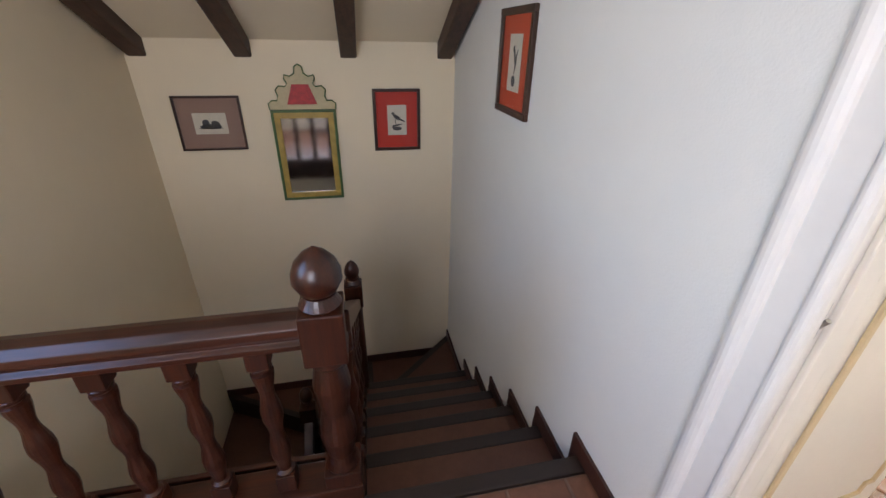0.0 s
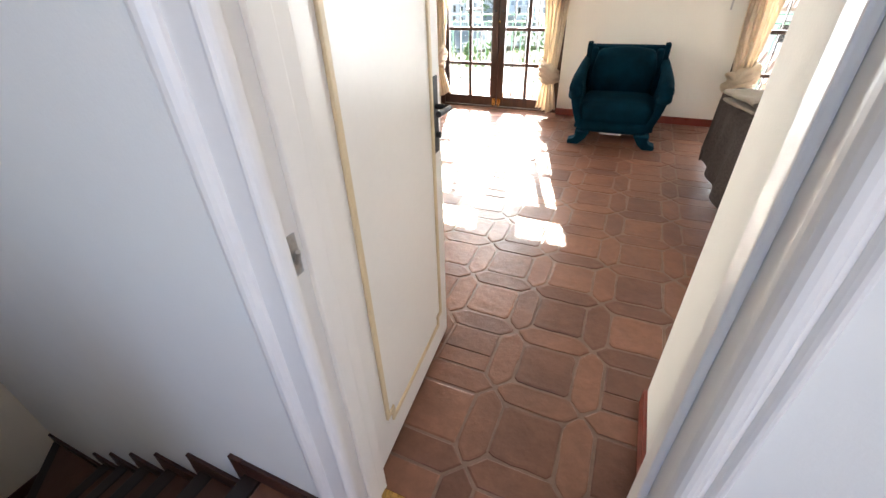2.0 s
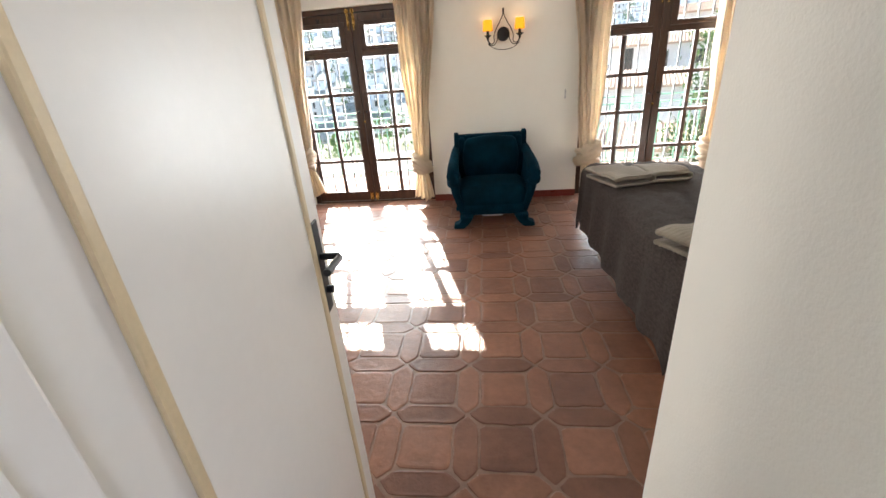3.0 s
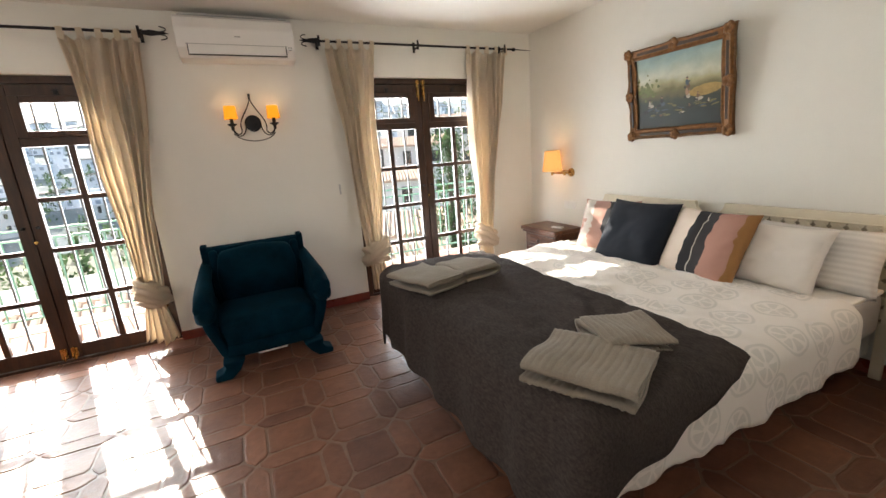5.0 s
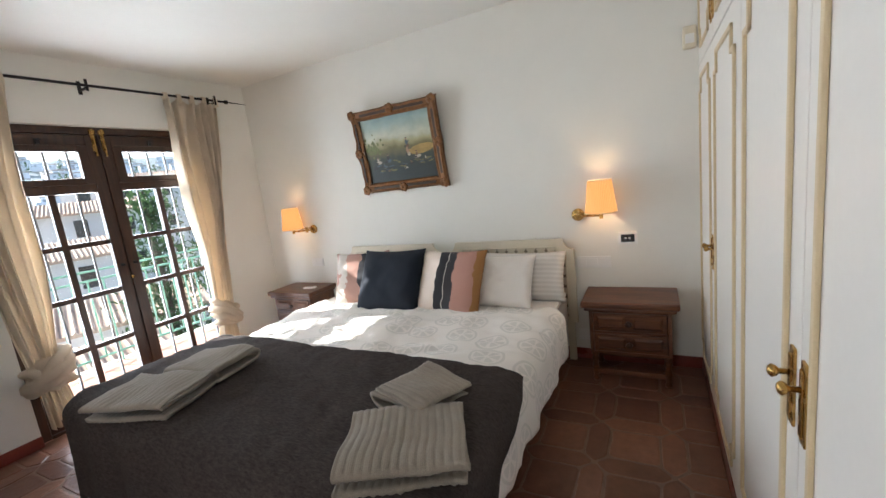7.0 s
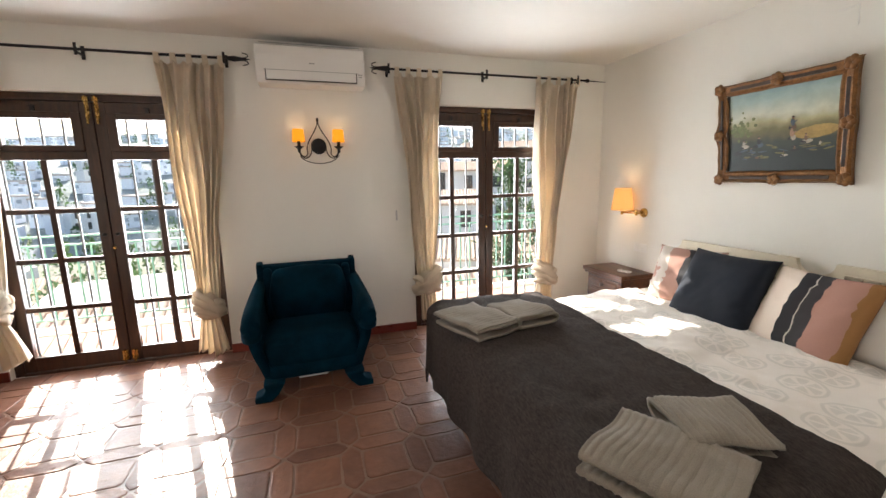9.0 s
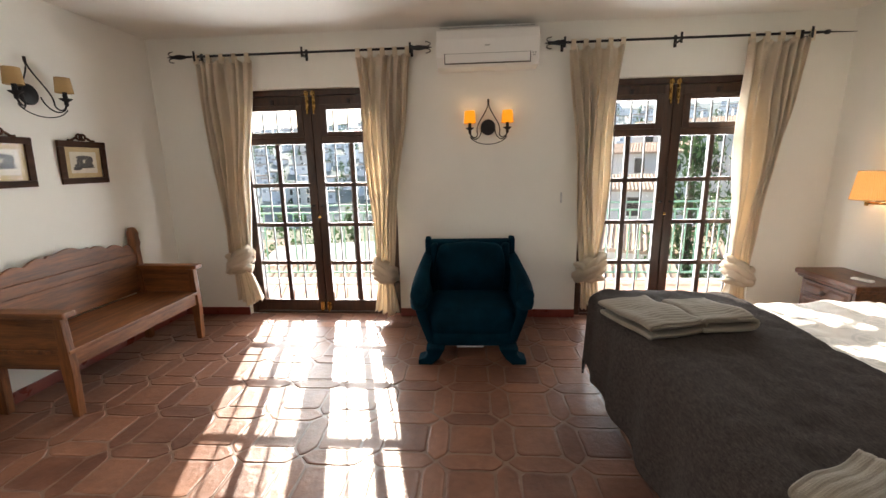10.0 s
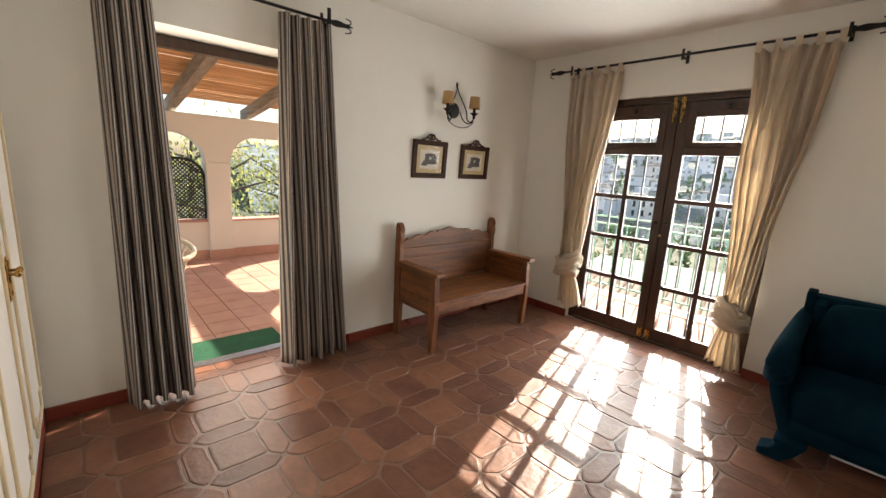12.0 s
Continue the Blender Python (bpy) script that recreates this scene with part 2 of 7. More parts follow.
PLASTICGREY = plain("grey_plastic", (0.42, 0.42, 0.40), 0.4, vary=0.05, bump=0.02)
BLACKGLASS = plain("black_screen", (0.01, 0.01, 0.011), 0.1, vary=0.1, bump=0.0)
VELVET = plain("teal_velvet", (0.0005, 0.016, 0.028), 0.85, vary=0.5, scale=7, grain=260, bump=0.25, sheen=0.17, spec=0.06)
CURTAIN = cloth("beige_curtain", (0.75, 0.65, 0.515), translucent=0.42)
STRIPES = striped("striped_curtain", [(0.0, (0.40, 0.34, 0.285)), (0.5, (0.06, 0.055, 0.06)), (0.96, (0.18, 0.15, 0.13))], 0, 1 / 64, uv=True)
BLANKET = plain("charcoal_blanket", (0.058, 0.047, 0.043), 0.95, vary=0.50, scale=58, grain=150, bump=1.0, depth=0.006, stretch=(2.6, 0.7, 1.5), spec=0.1)
SHEET = cloth("white_sheet", (0.80, 0.77, 0.73), weave=500)
TOWEL = cloth("grey_beige_towel", (0.26, 0.222, 0.178), weave=330, vary=0.2, bump=0.8, sheen=0.1)
NAVY = cloth("navy_linen", (0.0035, 0.0075, 0.017), weave=420, vary=0.3, sheen=0.02)
MATTRESS = cloth("mattress_ticking", (0.45, 0.42, 0.40))
HEADPAINT = plain("ivory_paint", (0.68, 0.61, 0.47), 0.45, vary=0.05, scale=6)
CANE = cloth("taupe_cane_backing", (0.30, 0.25, 0.18), weave=160)
PANE = glass("window_glass")
LAMPSHADE = lit_shade("lit_pleated_shade", (1.0, 0.41, 0.105), 0.32, (0.24, 0.15, 0.08))
AMBER = lit_shade("lit_amber_shade", (1.0, 0.33, 0.014), 0.33, (0.16, 0.06, 0.005))
PARCH = plain("parchment_shade", (0.42, 0.27, 0.12), 0.8, vary=0.12)
GREENMAT = plain("green_doormat", (0.012, 0.10, 0.045), 0.95, vary=0.3, grain=300, bump=0.8, depth=0.006)
RATTAN = plain("whitewashed_rattan", (0.66, 0.58, 0.45), 0.6, vary=0.2)
CANEROOF = striped("cane_roof", [(0.0, (0.30, 0.15, 0.07)), (0.35, (0.42, 0.24, 0.12)), (0.7, (0.22, 0.10, 0.05))], 0, 0.05, wobble=0.01)
LATTICE = plain("black_lattice", (0.012, 0.016, 0.015), 0.6)
MIRROR = plain("mirror_silver", (0.9, 0.9, 0.9), 0.02, 1.0, vary=0.0, bump=0.0)


# ---- mesh helpers ----
def part(name, bm, material, parent=None, label="", smooth=False):
    me = bpy.data.meshes.new(name)
    bmesh.ops.recalc_face_normals(bm, faces=bm.faces)
    bm.to_mesh(me)
    bm.free()
    if smooth:
        me.polygons.foreach_set("use_smooth", [True] * len(me.polygons))
    if material:
        me.materials.append(material)
    ob = new(name, me)
    if parent:
        ob.parent = parent
    if label:
        ob["label"] = label
    return ob


def thing(name, label, category, m=None, group="", kind=""):
    ob = new(name)
    ob.empty_display_size = 0.1
    if m is not None:
        ob.matrix_basis = m
    return tagged(ob, label, category, group, kind)


def box(x0, x1, y0, y1, z0, z1, bevel=0.0, bm=None, seg=2):
    """A box, with bevelled edges where bevel is given; joins bm where that is given."""
    b = bmesh.new()
    bmesh.ops.create_cube(b, size=1)
    for v in b.verts:
        v.co = Vector(((x0 + x1) / 2 + v.co.x * (x1 - x0), (y0 + y1) / 2 + v.co.y * (y1 - y0), (z0 + z1) / 2 + v.co.z * (z1 - z0)))
    if bevel:
        bmesh.ops.bevel(b, geom=b.edges[:], offset=bevel, segments=seg, affect="EDGES", profile=0.6)
    return joined(bm, b)


def joined(bm, b):
    if bm is None:
        return b
    me = bpy.data.meshes.new("joint")
    b.to_mesh(me)
    b.free()
    bm.from_mesh(me)
    bpy.data.meshes.remove(me)
    return bm


def rod(p, q, r0, r1=None, seg=12, bm=None):
    """A round bar from p to q."""
    p, q = Vector(p), Vector(q)
    b = bmesh.new()
    way = q - p
    bmesh.ops.create_cone(b, cap_ends=True, segments=seg, radius1=r0, radius2=r0 if r1 is None else r1, depth=way.length)
    b.transform(Matrix.Translation((p + q) / 2) @ way.to_track_quat("Z", "Y").to_matrix().to_4x4())
    return joined(bm, b)


def lathe(profile, seg=24, bm=None, at=None):
    """Turns (radius, height) pairs about z."""
    b = bmesh.new()
    rings = []
    for r, z in profile:
        rings.append([b.verts.new((max(r, 1e-4) * math.cos(2 * math.pi * k / seg), max(r, 1e-4) * math.sin(2 * math.pi * k / seg), z)) for k in range(seg)])
    for a, c in zip(rings, rings[1:]):
        for k in range(seg):
            b.faces.new((a[k], a[(k + 1) % seg], c[(k + 1) % seg], c[k]))
    b.faces.new(rings[0][::-1])
    b.faces.new(rings[-1])
    if at is not None:
        b.transform(at)
    return joined(bm, b)


def tube(points, r, seg=8, bm=None, taper=None):
    """A round bar bent through points."""
    b = bmesh.new()
    pts = [Vector(p) for p in points]
    rings = []
    for i, p in enumerate(pts):
        way = (pts[min(i + 1, len(pts) - 1)] - pts[max(i - 1, 0)]).normalized()
        side = way.cross(Vector((0.31, 0.17, 0.93))).normalized()
        up = way.cross(side)
        rr = r if taper is None else r + (taper - r) * i / (len(pts) - 1)
        rings.append([b.verts.new(p + rr * (side * math.cos(2 * math.pi * k / seg) + up * math.sin(2 * math.pi * k / seg))) for k in range(seg)])
    for a, c in zip(rings, rings[1:]):
        for k in range(seg):
            b.faces.new((a[k], a[(k + 1) % seg], c[(k + 1) % seg], c[k]))
    b.faces.new(rings[0][::-1])
    b.faces.new(rings[-1])
    return joined(bm, b)


def curve_pts(p0, p1, p2, p3, n=12):
    p0, p1, p2, p3 = (Vector(p) for p in (p0, p1, p2, p3))
    out = []
    for i in range(n + 1):
        t = i / n
        out.append((1 - t) ** 3 * p0 + 3 * (1 - t) ** 2 * t * p1 + 3 * (1 - t) * t * t * p2 + t ** 3 * p3)
    return out


def slab(outline, depth, axis="x", at=0.0, bevel=0.0, bm=None):
    """A flat board: an outline of (a, b) pairs, given thickness along axis from at."""
    b = bmesh.new()
    put = {"x": lambda a, c: (at, a, c), "y": lambda a, c: (a, at, c), "z": lambda a, c: (a, c, at)}[axis]
    f = b.faces.new([b.verts.new(put(a, c)) for a, c in outline])
    made = bmesh.ops.extrude_face_region(b, geom=[f])
    move = {"x": (depth, 0, 0), "y": (0, depth, 0), "z": (0, 0, depth)}[axis]
    bmesh.ops.translate(b, verts=[v for v in made["geom"] if isinstance(v, bmesh.types.BMVert)], vec=move)
    bmesh.ops.recalc_face_normals(b, faces=b.faces)
    if bevel:
        bmesh.ops.bevel(b, geom=b.edges[:], offset=bevel, segments=2, affect="EDGES", profile=0.6)
    return joined(bm, b)


def sheet(nu, nv, place, thick=0.0, closed=False):
    """A surface of nu by nv quads; place(u, v) gives each point for u and v from 0 to 1. thick: gives it a second side."""
    b = bmesh.new()
    grid = [[b.verts.new(place(i / nu, j / nv)) for j in range(nv + 1)] for i in range(nu + 1)]
    for i in range(nu):
        for j in range(nv):
            b.faces.new((grid[i][j], grid[i + 1][j], grid[i + 1][j + 1], grid[i][j + 1]))
    if closed:
        bmesh.ops.remove_doubles(b, verts=b.verts, dist=1e-5)
    if thick:
        bmesh.ops.recalc_face_normals(b, faces=b.faces)
        bmesh.ops.solidify(b, geom=b.faces[:], thickness=thick)
    return b


def frame_bm(w, h, bar, depth, bevel=0.004, bm=None):
    """A picture frame of four mitred-looking bars, in the x-z plane, its middle at the origin, its front towards -y."""
    bm = box(-w / 2, w / 2, -depth, 0, h / 2 - bar, h / 2, bevel, bm)
    bm = box(-w / 2, w / 2, -depth, 0, -h / 2, -h / 2 + bar, bevel, bm)
    bm = box(-w / 2, -w / 2 + bar, -depth + 0.001, 0, -h / 2 + bar, h / 2 - bar, bevel, bm)
    return box(w / 2 - bar, w / 2, -depth + 0.001, 0, -h / 2 + bar, h / 2 - bar, bevel, bm)


def structure(name, bm, material, label="", category=""):
    return tagged(part(name, bm, material), label, category, kind="structure")


# ---- the rooms: bedroom x -2.44..3.34, y -3.83..0; landing and stairs south of y -4.59 ----
H = 2.51
W_X, E_X, S_Y = -2.44, 3.34, -3.81
DOORS = ((-1.78, -0.29), (1.315, 2.805))
HEAD = 2.07

b = box(W_X - 0.27, DOORS[0][0], 0, 0.3, -0.3, H)
box(DOORS[0][0], DOORS[0][1], 0, 0.3, HEAD, H, 0, b)
box(DOORS[0][1], DOORS[1][0], 0, 0.3, -0.3, H, 0, b)
box(DOORS[1][0], DOORS[1][1], 0, 0.3, HEAD, H, 0, b)
box(DOORS[1][1], E_X + 0.25, 0, 0.3, -0.3, H, 0, b)
structure("wall_north", b, WALL, "white plastered wall with two balcony doors", "wall")
structure("wall_east", box(E_X, E_X + 0.25, -4.45, -0.0, -0.3, H), WALL, "white plastered wall behind the bed", "wall")
TD0, TD1 = -3.40, -2.46
b = box(W_X - 0.27, W_X, TD1, 0, -0.3, H)
box(W_X - 0.27, W_X, TD0, TD1, 2.06, H, 0, b)
box(W_X - 0.27, W_X, -4.45, TD0, -0.3, H, 0, b)
structure("wall_west", b, WALL, "white plastered wall with an open terrace door", "wall")
# the wall between bedroom and landing, with the doorway
DX0, DX1 = -0.05, 0.65
b = box(-2.71, DX0 - 0.0, -4.59, -4.45, -3.2, 3.4)
box(DX0, DX1, -4.59, -4.45, 2.06, 3.4, 0, b)
box(DX1, E_X + 0.25, -4.59, -4.45, -0.3, 3.4, 0, b)
structure("wall_south", b, WALL, "white plastered wall with the door to the stairs", "wall")
structure("wall_passage", box(0.752, 0.80, -4.45, S_Y - 0.0, 0.0, H), WALL, "white wall at the side of the wardrobe", "wall")
structure("wall_passage_west", box(-0.18, -0.135, -4.45, S_Y - 0.03, 0.0, H), WALL, "white wall behind the open door", "wall")
structure("ceiling", box(W_X - 0.27, E_X + 0.25, -4.45, 0.3, H, H + 0.2), CEIL, "plain white plastered ceiling", "ceiling")

# landing and stair well
MX, SY = -2.71, -6.70
structure("wall_stairs_west", box(MX - 0.2, MX, SY - 0.2, -4.45, -3.2, 3.4), STAIRWALL, "plastered wall at the foot of the stairs, warm light in its colour", "wall")
b = box(MX - 0.2, -0.35, SY - 0.2, SY, -3.2, 3.4)
box(0.55, 1.8, SY - 0.2, SY, -3.2, 3.4, 0, b)
box(-0.35, 0.55, SY - 0.2, SY, -3.2, 1.0, 0, b)
box(-0.35, 0.55, SY - 0.2, SY, 2.1, 3.4, 0, b)
structure("wall_stairs_south", b, STAIRWALL, "plastered wall along the stair well, warm light in its colour", "wall")
# east opening is added, unseen, to hold the landing's fill lamp
b = box(1.6, 1.8, SY, -6.60, -0.3, 3.4)
box(1.6, 1.8, -5.70, -4.59, -0.3, 3.4, 0, b)
box(1.6, 1.8, -6.60, -5.70, -0.3, 1.0, 0, b)
box(1.6, 1.8, -6.60, -5.70, 2.1, 3.4, 0, b)
structure("wall_landing_east", b, WALL, "plain white wall of the landing with an added, unseen window opening", "wall")
b = bmesh.new()
z0, k = 1.385, 0.5
x1 = MX + (2.75 - z0) / k
f = b.faces.new([b.verts.new(p) for p in ((MX - 0.2, SY, z0 - 0.1), (MX - 0.2, -4.59, z0 - 0.1), (x1, -4.59, 2.75), (x1, SY, 2.75))])
f2 = b.faces.new([b.verts.new(p) for p in ((x1, SY, 2.75), (x1, -4.59, 2.75), (1.6, -4.59, 2.75), (1.6, SY, 2.75))])
bmesh.ops.remove_doubles(b, verts=b.verts, dist=1e-4)
bmesh.ops.recalc_face_normals(b, faces=b.faces)
bmesh.ops.solidify(b, geom=b.faces[:], thickness=-0.15)
structure("ceiling_stairs", b, STAIRWALL, "sloping plastered ceiling over the stairs", "ceiling")
structure("floor_stairs_bottom", box(MX, -0.55, SY, -4.59, -3.3, -3.2), TREAD, "dark floor at the bottom of the stairs", "floor")
b = box(-0.60, -0.47, SY, -5.43, -3.2, -0.162)
box(-0.60, -0.47, -5.43, -4.60, -3.2, -0.45, 0, b)
structure("wall_under_landing", b, WALL, "white wall below the landing", "wall")
for i, yc in enumerate((-6.63, -6.012, -5.338, -4.665)):
    x_end = x1
    b = bmesh.new()
    pts = [(MX - 0.02, 1.27), (x_end, 1.27 + k * (x_end - MX)), (x_end, 1.45 + k * (x_end - MX)), (MX - 0.02, 1.45)]
    b = slab(pts, 0.11, "y", yc - 0.055, 0.012)
    tagged(part("roof_beam", b, BEAMWOOD), "dark brown wooden beam under the sloping ceiling", "beam", "roof beams over the stairs")

# skirting boards
def skirting(name, x0, x1, y0, y1, z=0.0, mat=None):
    structure(name, box(x0, x1, y0, y1, z, z + 0.075, 0.003), mat or BASERED, "dark red ceramic skirting along the wall", "skirting")


skirting("baseboard", W_X, DOORS[0][0], -0.014, 0.0)
skirting("baseboard", DOORS[0][1], DOORS[1][0], -0.014, 0.0)
skirting("baseboard", DOORS[1][1], E_X, -0.014, 0.0)
skirting("baseboard", E_X - 0.014, E_X, S_Y, -0.014)
skirting("baseboard", W_X, W_X + 0.014, TD1, -0.014)
skirting("baseboard", W_X, W_X + 0.014, S_Y, TD0)
skirting("baseboard", 0.738, 0.752, -4.45, S_Y)
skirting("baseboard", -0.45, -0.119, -4.604, -4.59, 0.0, SKIRTDARK)
skirting("baseboard", 0.70, 1.6, -4.604, -4.59, 0.0, SKIRTDARK)


# ---- balcony doors ----
def balcony_door(name, x0, x1):
    root = thing(name, "dark brown glazed balcony double door, closed", "door", Matrix.Translation(((x0 + x1) / 2, 0.05, 0)), kind="structure")
    w = (x1 - x0) / 2
    b = box(-w, -w + 0.06, 0, 0.09, 0, HEAD, 0.004)
    box(w - 0.06, w, 0, 0.09, 0, HEAD, 0.004, b)
    box(-w + 0.06, w - 0.06, 0, 0.09, 2.02, HEAD, 0.004, b)
    part("door_frame", b, DARKWOOD, root)
    part("sill", box(-w + 0.06, w - 0.06, -0.01, 0.13, 0.0, 0.022, 0.004), DARKWOOD, root)
    for s in (-1, 1):
        a, c = 0.003, w - 0.063
        mx = (a + c) / 2

        def bx(u0, u1, y0, y1, za, zb, bev, bm=None):
            return box(min(s * u0, s * u1), max(s * u0, s * u1), y0, y1, za, zb, bev, bm)

        b = bx(a, a + 0.075, 0.004, 0.05, 0.026, 2.015, 0.005)
        bx(c - 0.07, c, 0.004, 0.05, 0.026, 2.015, 0.005, b)
        bx(a + 0.075, c - 0.07, 0.005, 0.049, 0.026, 0.135, 0.005, b)
        bx(a + 0.075, c - 0.07, 0.005, 0.049, 1.605, 1.665, 0.005, b)
        bx(a + 0.075, c - 0.07, 0.005, 0.049, 1.94, 2.015, 0.005, b)
        leaf = part("leaf", b, DARKWOOD, root)
        u0, u1 = a + 0.075, c - 0.07
        b = bx((u0 + u1) / 2 - 0.019, (u0 + u1) / 2 + 0.019, 0.010, 0.044, 0.135, 1.605, 0.004)
        for z in (0.502, 0.870, 1.238):
            bx(u0, u1, 0.012, 0.042, z - 0.018, z + 0.018, 0.004, b)
        part("glazing_bars", b, DARKWOOD, leaf)
        b = bx(u0, u0 + 0.06, -0.004, 0.04, 1.665, 1.94, 0.006)
        bx(u1 - 0.06, u1, -0.004, 0.04, 1.665, 1.94, 0.006, b)
        bx(u0 + 0.06, u1 - 0.06, -0.003, 0.04, 1.665, 1.71, 0.006, b)
        bx(u0 + 0.06, u1 - 0.06, -0.003, 0.04, 1.895, 1.94, 0.006, b)
        part("vent_sash", b, DARKWOOD, leaf)
        zz = (0.135, 0.502, 0.870, 1.238, 1.605)
        um = (u0 + u1) / 2
        for ua, ub in ((u0, um), (um, u1)):
            for za, zb in zip(zz, zz[1:]):
                pane = part("pane", bx(ua, ub, 0.025, 0.029, za, zb, 0), PANE, leaf)
                pane.visible_shadow = False
        pane = part("pane", bx(u0 + 0.06, u1 - 0.06, 0.015, 0.019, 1.71, 1.895, 0), PANE, leaf)
        pane.visible_shadow = False
        b = bx(0.018, 0.042, -0.008, 0.006, 1.90, 2.05, 0.003)
        rod((s * 0.03, -0.014, 1.86), (s * 0.03, -0.014, 2.055), 0.007, None, 10, b)
        bx(0.012, 0.048, -0.012, 0.005, 2.02, 2.05, 0.003, b)
        part("top_bolt", b, BRASS, leaf, "brass bolt")
        b = bx(0.012, 0.052, -0.010, 0.006, 0.045, 0.115, 0.004)
        rod((s * 0.032, -0.016, 0.024), (s * 0.032, -0.016, 0.125), 0.008, None, 10, b)
        bx(0.016, 0.048, -0.022, 0.004, 0.04, 0.06, 0.003, b)
        part("foot_bolt", b, BRASS, leaf, "brass bolt")
        b = lathe([(0.003, -0.030), (0.010, -0.026), (0.012, -0.018), (0.006, -0.010), (0.012, -0.002), (0.012, 0.004)], 14, None, pose(s * 0.042, 0.0, 1.05, -90, 0, 0))
        part("knob", b, IRON, leaf)
        b = bx(um - 0.012, um + 0.012, -0.012, 0.004, 1.945, 1.985, 0.002)
        rod((s * (um - 0.02), -0.014, 1.975), (s * (um + 0.02), -0.014, 1.975), 0.004, None, 8, b)
        part("vent_catch", b, IRON, leaf)
        for z in (0.3, 1.05, 1.75):
            part("hinge", rod((s * (c + 0.002), -0.004, z), (s * (c + 0.002), -0.004, z + 0.07), 0.007, None, 8), BRASS, leaf)
    part("meeting_strip", box(-0.022, 0.022, 0.0505, 0.062, 0.026, 2.015, 0.003), DARKWOOD, root)
    part("stop_bead", box(-w + 0.06, w - 0.06, 0.0505, 0.075, 1.985, 2.02, 0.002), DARKWOOD, root)
    part("keyhole", rod((0.005, -0.002, 0.944), (0.005, 0.006, 0.944), 0.012), BRASS, root)
    return root


balcony_door("door_1", *DOORS[0])
balcony_door("door_2", *DOORS[1])


def grille(x0, x1):
    root = thing("window_grille", "thin dark iron bars outside the balcony door", "grille", Matrix.Translation(((x0 + x1) / 2, 0.235, 0)), "iron grilles")
    w = (x1 - x0) / 2
    n = 11
    for i in range(n):
        x = -w + (i + 0.5) * 2 * w / n
        part("bar", box(x - 0.0065, x + 0.0065, -0.0065, 0.0064, 0.0, HEAD), BARGREY, root)
    for z in (0.08, 1.635):
        part("cross_bar", box(-w, w, -0.0145, -0.0065, z - 0.009, z + 0.009), BARGREY, root)
    return root


grille(*DOORS[0])
grille(*DOORS[1])


# ---- curtain rods ----
def finial(bm, x, s):
    """A wrought spear with two curls."""
    slab([(x, 0.012), (x + s * 0.05, 0.02), (x + s * 0.12, 0.010), (x + s * 0.165, 0.0), (x + s * 0.12, -0.010), (x + s * 0.05, -0.02), (x, -0.012)], 0.012, "y", -0.006, 0.002, bm)
    for k in (1, -1):
        pts = [(x + s * (0.10 + 0.05 * math.sin(t)), 0, k * (0.008 + 0.018 * (1 - math.cos(t)))) for t in [i * 0.42 for i in range(8)]]
        tube(pts, 0.004, 6, bm)
    return bm


def curtain_rod(label, m, x0, x1, brackets, left=True, right=True, thin=None):
    root = thing("curtain_rod", label, "curtain rod", m, "curtain rods")
    part("pole", rod((x0, 0, 0), (x1, 0, 0), 0.0095, None, 12), IRON, root)
    if left:
        part("finial", finial(bmesh.new(), x0, -1), IRON, root)
    if right:
        part("finial", finial(bmesh.new(), x1, 1), IRON, root)
    if thin:
        part("tip", rod((x1, 0, 0), (x1 + thin, 0, -0.004), 0.006, 0.002, 8), IRON, root)
        part("collar", lathe([(0.01, -0.015), (0.017, -0.01), (0.017, 0.01), (0.01, 0.015)], 12, None, pose(x1 - 0.01, 0, 0, 0, 90, 0)), IRON, root)
    for x in brackets:
        bm = box(x - 0.011, x + 0.011, 0.085, 0.094, -0.045, 0.045, 0.002)
        box(x - 0.008, x + 0.008, -0.004, 0.09, -0.024, -0.012, 0.002, bm)
        box(x - 0.009, x + 0.009, -0.016, -0.011, -0.04, 0.04, 0.002, bm)
        part("bracket", bm, IRON, root)
    return root


curtain_rod("black wrought iron curtain rod with spear finials over the balcony door", Matrix.Translation((0, -0.095, 2.333)), -2.03, -0.095, (-1.945, -1.012, -0.11))
curtain_rod("black wrought iron curtain rod ending in a thin tip", Matrix.Translation((0, -0.095, 2.328)), 1.13, 3.08, (1.12, 2.004, 2.954), True, False, 0.2)
curtain_rod("black wrought iron curtain rod over the terrace door", pose(-2.33, 0, 2.27, 0, 0, -90), 2.29, 3.62, (2.34, 3.55), True, True)


